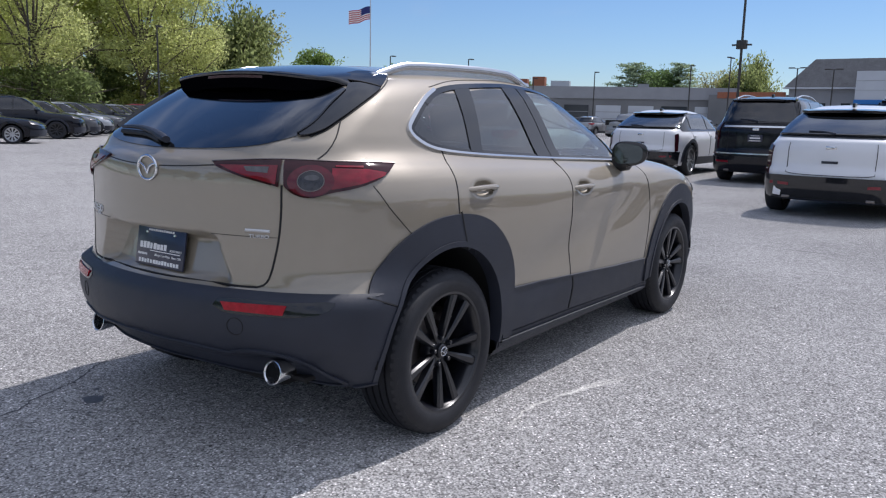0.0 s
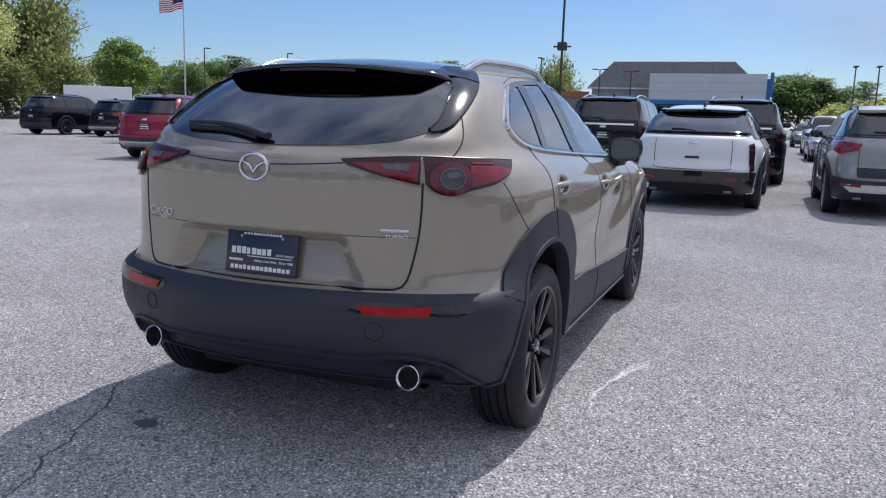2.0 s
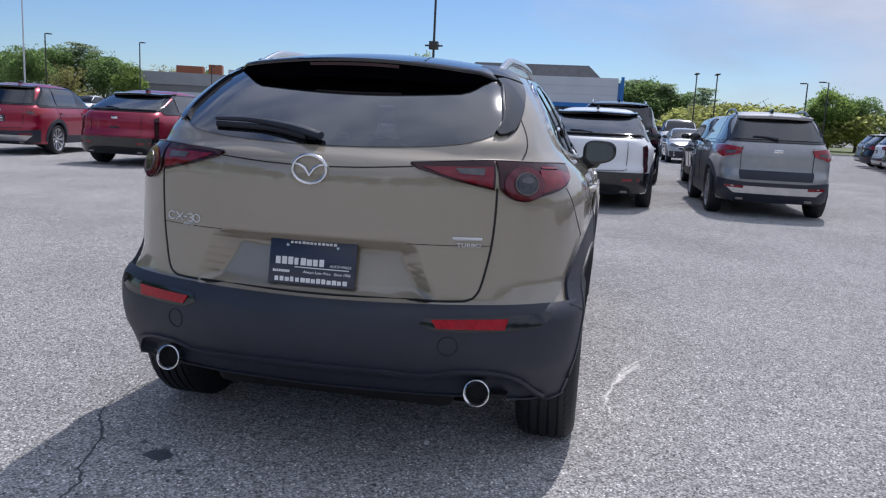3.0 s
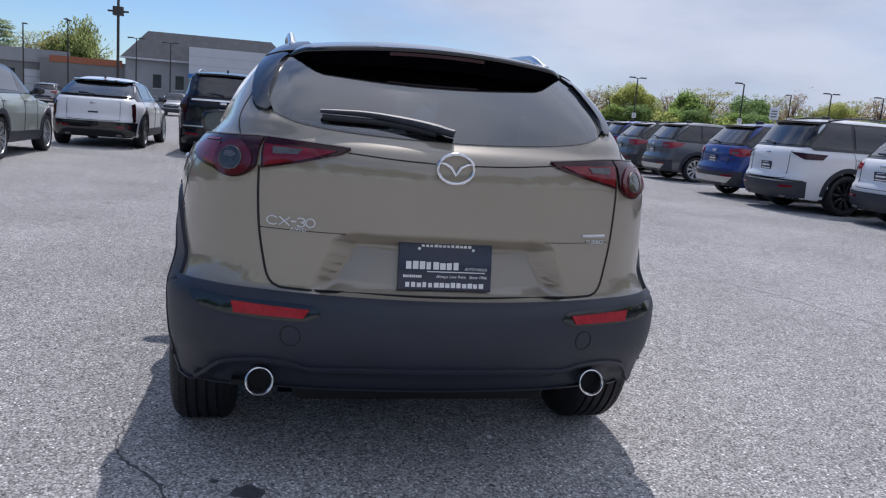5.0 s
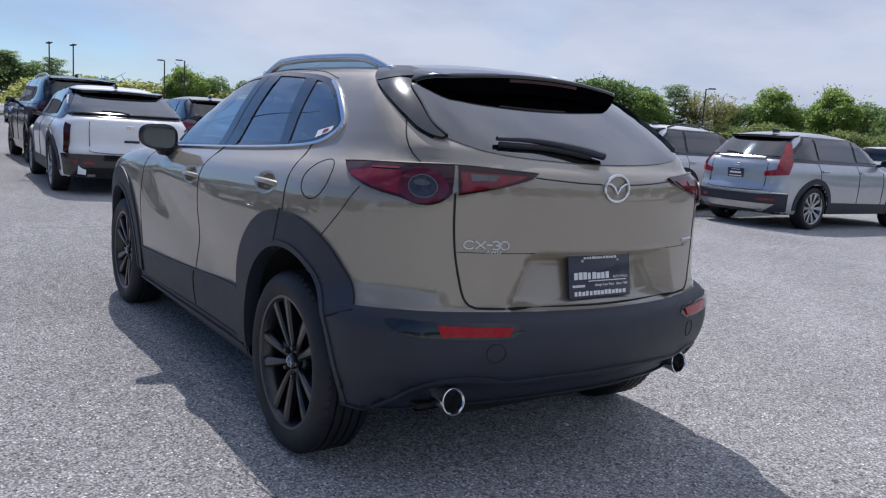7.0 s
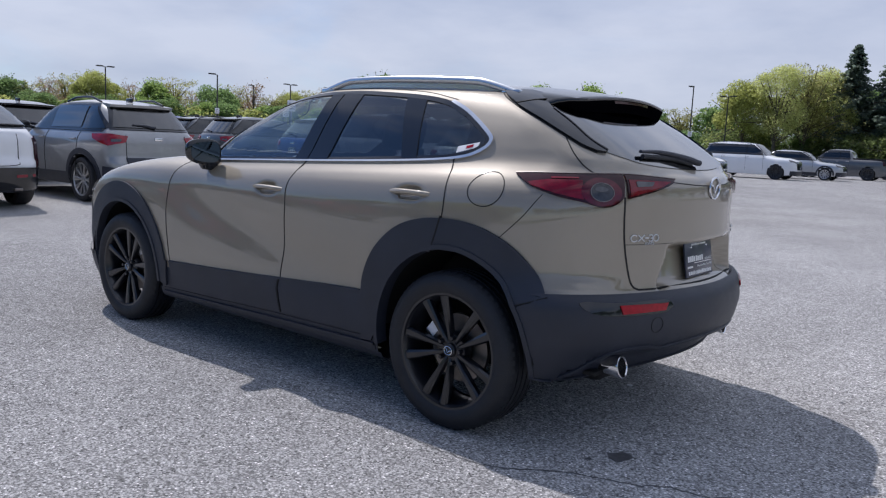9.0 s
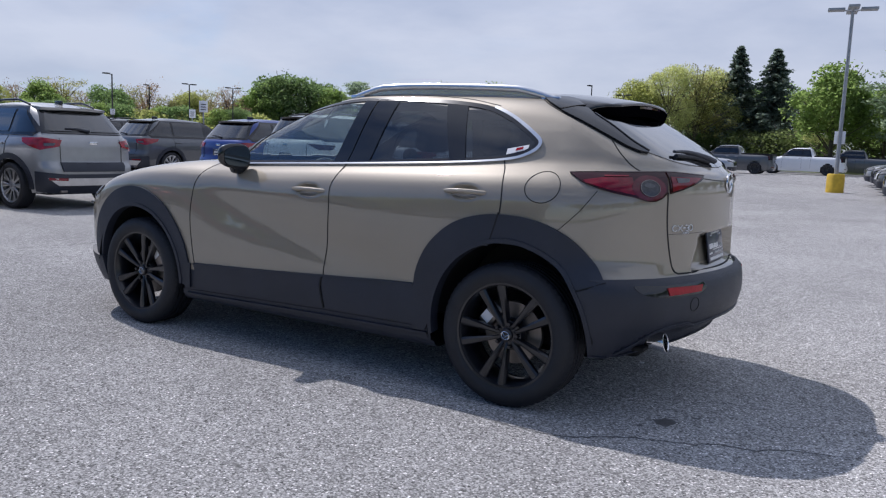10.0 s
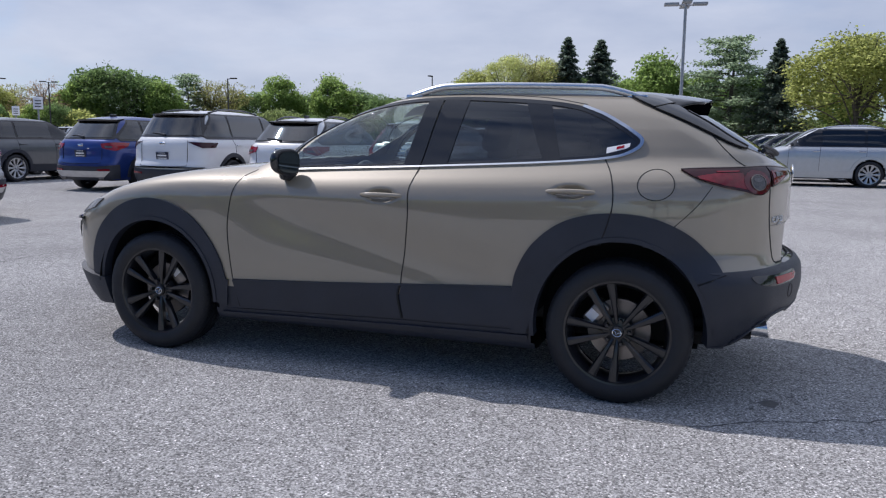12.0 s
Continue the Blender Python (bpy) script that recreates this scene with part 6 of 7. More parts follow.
    for i, k in enumerate((0, 2, 3, 4, 5, 6, 7, 8, 9, 10, 13, 14, 15, 16, 17)):
        p, h = KINDS[kinds[i]], radians(-38)
        fwd = p["wb"] + p["fo"]
        x, y = 12.8 + 2.85 * 0.69 * k - fwd * math.cos(h), 26.6 + 2.85 * 0.72 * k - fwd * math.sin(h)
        spots.append((kinds[i], x, y, -38, cols[i], ("black saloon with bright wheels, nose to the aisle" if i == 0 else "%s car in the angled row below the trees" % cols[i].replace("_", " ")), C))
    rnd = random.Random(5)
    for i in range(16):
        spots.append((rnd.choice(["mid", "small", "compact", "long", "pickup"]), 58 + 1.5 * rnd.random(), 42 - 3.1 * i, rnd.choice([0, 180]), rnd.choice(list(PAINT)), "parked car in front of the dealership", E))
    for i in range(7):
        spots.append((rnd.choice(["mid", "small", "compact", "saloon"]), 30 + 2.9 * i, -27 - 1.3 * i, -92, rnd.choice(["dark_grey", "black", "silver", "white", "blue"]), "parked car in a far row", E))
    names = dict(limo="three_row_suv", coupe="crossover", big="large_suv", small="small_suv", mid="suv", long="three_row_suv", wagon="estate_car", compact="compact_suv", pickup="pickup_truck", saloon="saloon_car")
    for k, x, y, hd, col, lab, grp in spots:
        c = park((protos if math.hypot(x, y) < (39 if grp == A else 26) else far)[k], names[k], x, y, hd, col, lab, grp)
        if k == "coupe" and grp == A and x < 11:
            bm = bmesh.new()
            add_box(bm, -0.012, 0.0, -0.055, 0.055, -0.11, 0.11, 0.004, m=pose(-0.905, 0.66, 0.42, 6, 0, -8))
            part("paper_tag", bm, M["sticker"], c, "white paper tag hanging from the bumper")
    for pr in list(protos.values()) + list(far.values()) + [silver_wheel, black_wheel]:
        for o in (pr, *pr.children_recursive):
            bpy.data.objects.remove(o)


build_lot()

# ---- ground ----
def asphalt_mat():
    m = bpy.data.materials.new("worn_asphalt")
    m.use_nodes = True
    nd, ln = m.node_tree.nodes, m.node_tree.links
    p = nd["Principled BSDF"]
    tc = nd.new("ShaderNodeTexCoord")
    vec = tc.outputs["Object"]

    def tex(kind, scale, detail=2.0, rough=0.5):
        n = nd.new(kind)
        n.inputs["Scale"].default_value = scale
        if kind == "ShaderNodeTexNoise":
            n.inputs["Detail"].default_value, n.inputs["Roughness"].default_value = detail, rough
        ln.new(vec, n.inputs["Vector"])
        return n

    def rng(src, a, b, c, d):
        r = nd.new("ShaderNodeMapRange")
        for k, val in zip(("From Min", "From Max", "To Min", "To Max"), (a, b, c, d)):
            r.inputs[k].default_value = val
        ln.new(src, r.inputs["Value"])
        return r.outputs[0]

    def mul(a, b):
        q = nd.new("ShaderNodeMath")
        q.operation = "MULTIPLY"
        ln.new(a, q.inputs[0])
        ln.new(b, q.inputs[1])
        return q.outputs[0]
    # aggregate: stones of random grey, finer grit, wide patches and stains
    stones = tex("ShaderNodeTexVoronoi", 128.0)
    sep = nd.new("ShaderNodeSeparateColor")
    ln.new(stones.outputs["Color"], sep.inputs[0])
    grey = rng(sep.outputs[0], 0.0, 1.0, 0.50, 1.60)
    bright = rng(sep.outputs[1], 0.86, 0.94, 1.0, 1.75)
    pits = rng(sep.outputs[2], 0.04, 0.12, 0.38, 1.0)
    joints = rng(stones.outputs["Distance"], 0.45, 0.75, 1.0, 0.62)
    grit = rng(tex("ShaderNodeTexNoise", 330.0, 2.0).outputs["Fac"], 0.3, 0.7, 0.8, 1.2)
    mid = rng(tex("ShaderNodeTexNoise", 9.0, 5.0, 0.6).outputs["Fac"], 0.3, 0.7, 0.90, 1.10)
    wide = rng(tex("ShaderNodeTexNoise", 0.55, 5.0, 0.6).outputs["Fac"], 0.3, 0.7, 0.86, 1.13)
    huge = rng(tex("ShaderNodeTexNoise", 0.07, 3.0).outputs["Fac"], 0.3, 0.7, 0.9, 1.1)
    drips = rng(tex("ShaderNodeTexNoise", 2.6, 2.0).outputs["Fac"], 0.70, 0.80, 1.0, 0.72)
    f = grey
    for o in (bright, pits, joints, grit, mid, wide, huge, drips):
        f = mul(f, o)
    col = nd.new("ShaderNodeVectorMath")
    col.operation = "SCALE"
    tint = nd.new("ShaderNodeMixRGB")
    tint.inputs["Color1"].default_value, tint.inputs["Color2"].default_value = (0.388, 0.374, 0.356, 1), (0.356, 0.353, 0.356, 1)
    ln.new(tex("ShaderNodeTexNoise", 60.0).outputs["Fac"], tint.inputs["Fac"])
    ln.new(tint.outputs[0], col.inputs[0])
    ln.new(f, col.inputs["Scale"])
    ln.new(col.outputs[0], p.inputs["Base Color"])
    p.inputs["Roughness"].default_value = 0.95
    p.inputs["Diffuse Roughness"].default_value = 0.5
    p.inputs["Specular IOR Level"].default_value = 0.15
    b = nd.new("ShaderNodeBump")
    b.inputs["Strength"].default_value, b.inputs["Distance"].default_value = 0.55, 0.006
    ln.new(grey, b.inputs["Height"])
    ln.new(b.outputs[0], p.inputs["Normal"])
    return m


def sheet(name, pts, z, material, kind="structure", label=""):
    bm = bmesh.new()
    bm.faces.new([bm.verts.new((x, y, z)) for x, y in pts])
    return tagged(finish(bm, name, material, smooth=False), label, kind=kind)


M["asphalt"] = asphalt_mat()
M["grass"] = node_mat("grass", (0.075, 0.12, 0.030), 0.9, vary=0.35, scale=1.3, fine=0.4, fine_scale=30, tint=(0.12, 0.12, 0.05), bump=0.6, bump_scale=40)
M["kerb"] = node_mat("concrete_kerb", (0.38, 0.37, 0.35), 0.85, vary=0.15, scale=3, fine=0.15, fine_scale=90)
M["crack"] = node_mat("asphalt_crack", (0.085, 0.085, 0.088), 0.95, vary=0.2)
M["chalk"] = node_mat("chalky_scuff", (0.50, 0.49, 0.47), 0.9, vary=0.25, scale=30, fine=0.5, fine_scale=120)
M["oil"] = node_mat("oil_spot", (0.08, 0.08, 0.085), 0.6, vary=0.3, scale=40)
ground = sheet("ground", [(-600, -600), (600, -600), (600, 600), (-600, 600)], 0.0, M["asphalt"], label="worn light grey asphalt lot with coarse aggregate")


def ribbon(name, pts, widths, material, z, seed, label):
    """A ragged flat mark on the asphalt."""
    rnd = random.Random(seed)
    p = path2(pts, 0.03)
    bm = bmesh.new()
    rows = []
    for i, q in enumerate(p):
        a, b = p[max(0, i - 1)], p[min(len(p) - 1, i + 1)]
        d = (b - a) / max(1e-6, np.linalg.norm(b - a))
        n = np.array((-d[1], d[0]))
        w = np.interp(i / (len(p) - 1), [0, 0.25, 0.75, 1], widths) * rnd.uniform(0.5, 1.4)
        o = rnd.uniform(-1, 1) * 0.008
        rows.append([bm.verts.new((*(q + n * (o + s * w / 2)), z)) for s in (1, -1)])
    for i in range(len(rows) - 1):
        bm.faces.new((rows[i][0], rows[i][1], rows[i + 1][1], rows[i + 1][0]))
    return tagged(finish(bm, name, material, smooth=False), label, kind="structure")


ribbon("crack", [(0.02, 1.056), (-0.31, 1.06), (-0.46, 1.0), (-0.55, 0.93), (-0.67, 0.86), (-0.86, 0.795), (-0.97, 0.72), (-1.1, 0.70), (-1.24, 0.60), (-1.5, 0.52)], [0.002, 0.010, 0.009, 0.003], M["crack"], 0.0016, 1, "thin dark crack in the asphalt")
ribbon("crack", [(3.4, -3.0), (3.06, -3.18), (2.86, -3.39), (2.37, -3.6), (2.0, -3.66), (1.2, -3.9)], [0.002, 0.012, 0.012, 0.003], M["crack"], 0.0016, 2, "thin dark crack in the asphalt")
ribbon("crack", [(6.23, 1.6), (6.2, 0.6), (6.25, -0.2), (6.28, -0.55), (6.2, -1.1), (6.3, -2.4)], [0.004, 0.014, 0.014, 0.004], M["crack"], 0.0016, 3, "thin dark crack in the asphalt")
ribbon("crack", [(0.3, 5.2), (1.0, 4.4), (2.2, 4.2), (3.6, 3.5), (5.2, 3.3)], [0.003, 0.009, 0.009, 0.003], M["crack"], 0.0016, 4, "thin dark crack in the asphalt")
ribbon("scuff_mark", [(1.27, -1.25), (0.95, -1.11), (0.65, -1.05), (0.47, -1.02), (0.34, -1.03), (0.16, -1.07)], [0.004, 0.016, 0.018, 0.006], M["chalk"], 0.0014, 5, "faint chalky scuff on the asphalt")
ribbon("scuff_mark", [(1.10, -1.20), (0.85, -1.10), (0.70, -1.07)], [0.006, 0.03, 0.03, 0.006], M["chalk"], 0.0018, 6, "faint chalky scuff on the asphalt")
for i, (x, y, r) in enumerate(((-0.70, 0.592, 0.045), (-0.62, 0.70, 0.015), (-0.80, 0.45, 0.012), (0.9, 2.4, 0.012), (-1.2, -0.9, 0.014))):
    rnd = random.Random(i)
    sheet("oil_spot", [(x + r * rnd.uniform(0.6, 1.3) * math.cos(a), y + 1.3 * r * rnd.uniform(0.6, 1.2) * math.sin(a)) for a in np.linspace(0, math.tau, 15)[:-1]], 0.0015, M["oil"], label="small dark oil spot")
bm = bmesh.new()
add_box(bm, -0.312, -0.285, -0.337, -0.318, 0.001, 0.009, 0.003)
tagged(finish(bm, "bottle_cap", M["sticker"]), "tiny bright scrap lying on the asphalt", "litter")


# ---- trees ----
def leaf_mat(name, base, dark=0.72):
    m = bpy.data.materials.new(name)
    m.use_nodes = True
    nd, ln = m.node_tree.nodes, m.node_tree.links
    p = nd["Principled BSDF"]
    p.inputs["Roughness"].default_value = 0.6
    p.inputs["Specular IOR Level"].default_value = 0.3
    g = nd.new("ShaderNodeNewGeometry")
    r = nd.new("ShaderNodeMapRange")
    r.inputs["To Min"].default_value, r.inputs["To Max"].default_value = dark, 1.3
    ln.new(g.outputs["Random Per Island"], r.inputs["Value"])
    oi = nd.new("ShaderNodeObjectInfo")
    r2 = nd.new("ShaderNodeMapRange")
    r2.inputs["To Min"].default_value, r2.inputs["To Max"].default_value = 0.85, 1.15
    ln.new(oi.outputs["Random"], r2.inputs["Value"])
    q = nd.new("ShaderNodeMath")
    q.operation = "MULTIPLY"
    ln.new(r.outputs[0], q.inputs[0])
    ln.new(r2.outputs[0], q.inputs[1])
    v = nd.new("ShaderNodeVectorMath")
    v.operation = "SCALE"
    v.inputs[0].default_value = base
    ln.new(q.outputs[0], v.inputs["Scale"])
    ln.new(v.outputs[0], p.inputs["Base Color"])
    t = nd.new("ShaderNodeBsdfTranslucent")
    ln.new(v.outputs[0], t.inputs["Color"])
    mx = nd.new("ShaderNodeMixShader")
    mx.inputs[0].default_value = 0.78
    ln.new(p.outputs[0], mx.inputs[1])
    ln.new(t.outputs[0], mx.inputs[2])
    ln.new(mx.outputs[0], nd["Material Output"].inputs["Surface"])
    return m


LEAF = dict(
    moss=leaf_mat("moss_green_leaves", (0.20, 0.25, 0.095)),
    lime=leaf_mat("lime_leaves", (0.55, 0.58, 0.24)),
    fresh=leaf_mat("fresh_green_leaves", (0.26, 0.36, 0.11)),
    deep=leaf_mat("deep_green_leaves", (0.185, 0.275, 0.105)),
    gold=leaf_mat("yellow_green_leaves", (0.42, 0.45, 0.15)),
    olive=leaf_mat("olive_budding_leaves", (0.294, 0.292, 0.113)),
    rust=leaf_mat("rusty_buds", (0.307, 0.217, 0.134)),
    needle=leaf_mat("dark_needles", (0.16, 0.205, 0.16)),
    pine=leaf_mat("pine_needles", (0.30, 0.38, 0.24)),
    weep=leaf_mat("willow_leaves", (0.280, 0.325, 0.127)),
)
M["bark"] = node_mat("grey_brown_bark", (0.10, 0.082, 0.065), 0.9, vary=0.3, scale=6, bump=0.6, bump_scale=30)


def leaves_mesh(name, centres, size, rng, material, parent, droop=0.0, flat=0.0):
    n = len(centres)
    a = rng.normal(size=(n, 3))
    a /= np.linalg.norm(a, axis=1, keepdims=True)
    a[:, 2] = a[:, 2] * (1 - flat) - droop
    b = np.cross(a, rng.normal(size=(n, 3)))
    b /= np.maximum(np.linalg.norm(b, axis=1, keepdims=True), 1e-6)
    a /= np.maximum(np.linalg.norm(a, axis=1, keepdims=True), 1e-6)
    s = size * rng.uniform(0.55, 1.35, (n, 1))
    v = np.stack([centres - a * s * 0.62 - b * s * 0.10, centres + b * s * 0.62 - a * s * 0.05, centres + a * s * 0.62 - b * s * 0.15], 1).reshape(-1, 3)
    return mesh_np(name, v, np.arange(3 * n).reshape(n, 3), material, parent)


def build_tree(kind, H, W, leaf, seed, count=5200, size=0.30):
    rng = np.random.default_rng(seed)
    t = new(kind)
    bm = bmesh.new()
    lean = rng.normal(size=2) * 0.02 * H
    top = 0.86 if kind in ("spruce", "pine") else 0.62
    tr = [Vector((lean[0] * k, lean[1] * k, -0.05 + H * top * 1.1 * k)) for k in (0, 0.12, 0.4, 0.7, 1.0)]
    add_tube(bm, tr, [0.024 * H, 0.018 * H, 0.014 * H, 0.009 * H, 0.002 * H], 9)
    limbs, pts = [], []
    if kind == "spruce":
        for k in range(110):
            f = k / 110
            z = H * (0.06 + 0.92 * f)
            reach = W / 2 * (1 - f) ** 0.95 * rng.uniform(0.6, 1.2) + 0.06
            a = k * 2.399 + rng.normal() * 0.2
            limbs.append([(0, 0, z), (reach * 0.55 * math.cos(a), reach * 0.55 * math.sin(a), z - 0.05 * reach), (reach * math.cos(a), reach * math.sin(a), z - 0.22 * reach)])
    elif kind == "pine":
        for k in range(34):
            f = k / 34
            z = H * (0.22 + 0.76 * f)
            reach = W / 2 * (0.55 + 0.6 * math.sin(f * 2.6 + 0.3)) * (1 - 0.65 * f) * rng.uniform(0.6, 1.2) + 0.3
            a = k * 2.399 + rng.normal() * 0.3
            limbs.append([(0, 0, z), (reach * 0.5 * math.cos(a), reach * 0.5 * math.sin(a), z + 0.05 * reach), (reach * math.cos(a), reach * math.sin(a), z + 0.12 * reach)])
    else:
        n = 26 if kind != "bare_tree" else 34
        for k in range(n):
            f = rng.uniform(0, 1)
            a = k * 2.399 + rng.normal() * 0.3
            z0 = H * (0.12 + 0.46 * f)
            el = rng.uniform(-0.5 if kind == "maple_tree" else 0.0, 1.3)
            r = rng.uniform(0.75, 1.05)
            ex, ez = W / 2 * math.cos(el) * r, H * 0.52 + H * 0.46 * math.sin(el) * r - H * 0.12 * (1 - f)
            if kind == "willow":
                ez = H * (0.55 + 0.40 * math.sin(el))
            mid = (0.5 * ex * math.cos(a), 0.5 * ex * math.sin(a), z0 + (ez - z0) * 0.6)
            limbs.append([(lean[0] * 0.4, lean[1] * 0.4, z0), mid, (ex * math.cos(a), ex * math.sin(a), ez)])
    for l in limbs:
        q = path2(l, H * 0.3)
        add_tube(bm, [tuple(x) for x in q], [max(0.012, 0.0062 * H * (1 - 0.85 * i / len(q))) for i in range(len(q))], 4)
    finish(bm, "trunk", M["bark"], t)
    per = max(6, count // len(limbs))
    if kind in ("maple_tree", "oak_tree", "bush"):
        # billowing crown: leaves on many overlapping lobes
        low = 0.40 if kind == "bush" else 0.56
        nl = 26
        d = rng.normal(size=(nl, 3))
        d /= np.linalg.norm(d, axis=1, keepdims=True)
        d[:, 2] = np.where(d[:, 2] < -0.75, -d[:, 2], d[:, 2])
        mid = np.array([lean[0] * 0.6, lean[1] * 0.6, H * low]) + d * np.array([W * 0.31, W * 0.31, H * (1 - low) * 0.66]) * rng.uniform(0.55, 1.05, (nl, 1))
        rad = W * rng.uniform(0.12, 0.21, nl)
        j = rng.integers(0, nl, int(count * 0.9))
        u = rng.normal(size=(len(j), 3))
        u /= np.linalg.norm(u, axis=1, keepdims=True)
        u = u + 0.45 * d[j] + np.array([0, 0, 0.15])
        u /= np.linalg.norm(u, axis=1, keepdims=True)
        pts.append(mid[j] + u * (rad[j] * rng.uniform(0.62, 1.08, len(j)))[:, None] * np.array([1.0, 1.0, 0.85]))
        per = max(4, count // 10 // len(limbs))
    for l in limbs:
        if kind == "bush":
            break
        q = np.array(path2(l, 0.2))
        if kind == "spruce":
            i = rng.integers(int(len(q) * 0.15), len(q), per)
            c = q[i] + rng.normal(size=(per, 3)) * np.array([0.26, 0.26, 0.22]) * (1.2 - l[0][2] / H) - np.array([0, 0, 0.10])
        elif kind == "pine":
            i = rng.integers(int(len(q) * 0.35), len(q), per)
            c = q[i] + rng.normal(size=(per, 3)) * np.array([0.42, 0.42, 0.16])
        elif kind == "willow":
            i = rng.integers(int(len(q) * 0.4), len(q), per)
            drop = rng.uniform(0, 1, per) ** 0.8 * (q[i][:, 2] - 0.14 * H) * rng.uniform(0.2, 0.9)
            c = q[i] + rng.normal(size=(per, 3)) * 0.32
            strand = np.round(rng.uniform(0, 7, per))
            c[:, 0] += 0.35 * np.cos(strand * 1.7 + q[i][:, 0])
            c[:, 1] += 0.35 * np.sin(strand * 2.3 + q[i][:, 1])
            c[:, 2] -= drop
        else:
            sp = W * 0.06
            m = 9
            i = rng.integers(int(len(q) * 0.30), len(q), m)
            cl = q[i] + rng.normal(size=(m, 3)) * sp * 1.2
            j = rng.integers(0, m, per)
            d = rng.normal(size=(per, 3))
            d /= np.linalg.norm(d, axis=1, keepdims=True)
            c = cl[j] + d * (sp * rng.uniform(0.35, 1.15, (per, 1))) * np.array([1.1, 1.1, 0.8])
        c[:, 2] = np.maximum(c[:, 2], 0.08 * H)
        pts.append(c)
    pts = np.concatenate(pts)
    pts[:, 2] = np.maximum(pts[:, 2], 0.05 * H)
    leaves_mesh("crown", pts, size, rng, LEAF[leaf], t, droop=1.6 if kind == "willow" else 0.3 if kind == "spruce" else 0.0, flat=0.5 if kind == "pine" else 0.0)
    return t


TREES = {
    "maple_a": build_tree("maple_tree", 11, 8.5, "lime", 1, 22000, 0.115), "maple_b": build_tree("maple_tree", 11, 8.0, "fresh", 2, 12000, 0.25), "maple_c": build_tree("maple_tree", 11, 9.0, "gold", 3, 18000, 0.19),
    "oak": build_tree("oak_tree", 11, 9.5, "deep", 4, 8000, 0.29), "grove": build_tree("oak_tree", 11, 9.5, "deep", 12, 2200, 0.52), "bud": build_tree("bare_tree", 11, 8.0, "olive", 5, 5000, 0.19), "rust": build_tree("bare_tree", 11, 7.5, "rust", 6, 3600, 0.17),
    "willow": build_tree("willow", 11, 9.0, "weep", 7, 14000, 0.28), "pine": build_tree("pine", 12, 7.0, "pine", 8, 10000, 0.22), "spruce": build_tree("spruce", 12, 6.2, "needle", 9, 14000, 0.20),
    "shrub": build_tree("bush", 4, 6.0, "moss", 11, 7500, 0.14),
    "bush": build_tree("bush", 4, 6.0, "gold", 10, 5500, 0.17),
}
TREE_LABEL = dict(maple_a="lime-green maple in fresh spring leaf", maple_b="fresh green maple with a rounded crown", maple_c="yellow-green broad tree in spring leaf", oak="deep green broad tree with a dense crown", grove="deep green broad tree added out of view to close the lot", bud="tree just coming into olive leaf",
                  rust="nearly bare tree with rusty buds", willow="grey-green weeping willow with hanging strands", pine="tall pine with layered branches behind the lot", spruce="dark conical spruce behind the lot", shrub="green undergrowth shrub below tall trees", bush="low yellow-green shrub beside the kerb")
EYE0 = (-1.5, 1.0)


def plant(kind, bearing, dist, elev, wide=1.0, seed=0):
    """A tree seen from the lot at a bearing and distance, its top at an angle above the eye's level."""
    rnd = random.Random(int(bearing * 100) + seed)
    base = TREES[kind]
    full = 4.0 if kind in ("bush", "shrub") else 12.0 if kind in ("pine", "spruce") else 11.0
    H = 1.25 + dist * math.tan(radians(elev))
    s = H / full
    x, y = EYE0[0] + dist * math.cos(radians(bearing)), EYE0[1] + dist * math.sin(radians(bearing))
    c = copy_thing(base, pose(x, y, -0.02, 0, 0, rnd.uniform(0, 360)))
    c.scale = (s * wide, s * wide, s)
    tagged(c, TREE_LABEL[kind], "shrub" if kind in ("bush", "shrub") else "tree", "trees round the lot")


ROW = []
# by the left-hand row: tall fresh maples, a willow, a pine
ROW += [("maple_a", 69, 58, 10.6, 1.0), ("maple_a", 65.5, 62, 11.2, 1.0), ("maple_a", 62, 58, 11.4, 1.05), ("maple_c", 58.5, 60, 11.0, 1.0), ("maple_a", 55.5, 56, 10.8, 1.1), ("maple_a", 52.6, 58, 9.8, 1.0),
        ("maple_a", 63.8, 70, 10.2, 1.3), ("maple_c", 59.6, 70, 10, 1.3), ("maple_a", 55.8, 68, 9.4, 1.3), ("bud", 67.5, 52, 7.5, 1.0), ("rust", 70.5, 54, 8.0, 1.0), ("maple_a", 74, 60, 10, 1.1), ("maple_a", 79, 62, 10, 1.2),
        ("willow", 49.6, 66, 8.4, 1.15), ("bud", 47.8, 72, 8.0, 1.0), ("maple_b", 50.6, 76, 6.8, 1.2), ("maple_c", 46.3, 72, 3.2, 1.0), ("maple_b", 43.0, 76, 5.3, 1.15),
        ("oak", 39.2, 92, 3.7, 1.0), ("oak", 37.4, 95, 3.9, 1.0), ("pine", 35.8, 96, 4.0, 1.6), ("oak", 34.6, 94, 3.6, 1.1), ("maple_b", 32.8, 90, 3.2, 1.0), ("bud", 36.7, 88, 2.8, 1.2), ("oak", 41, 100, 3.4, 1.3),
        ("bud", 30.5, 118, 3.2, 1.2), ("oak", 28, 125, 3.0, 1.2), ("pine", 21.0, 125, 4.2, 1.3), ("oak", 19.4, 125, 4.1, 1.0), ("pine", 17.6, 125, 4.2, 1.2), ("bud", 15.4, 122, 4.0, 1.2), ("willow", 13.0, 118, 5.2, 0.9), ("bud", 14.2, 118, 4.2, 1.0)]
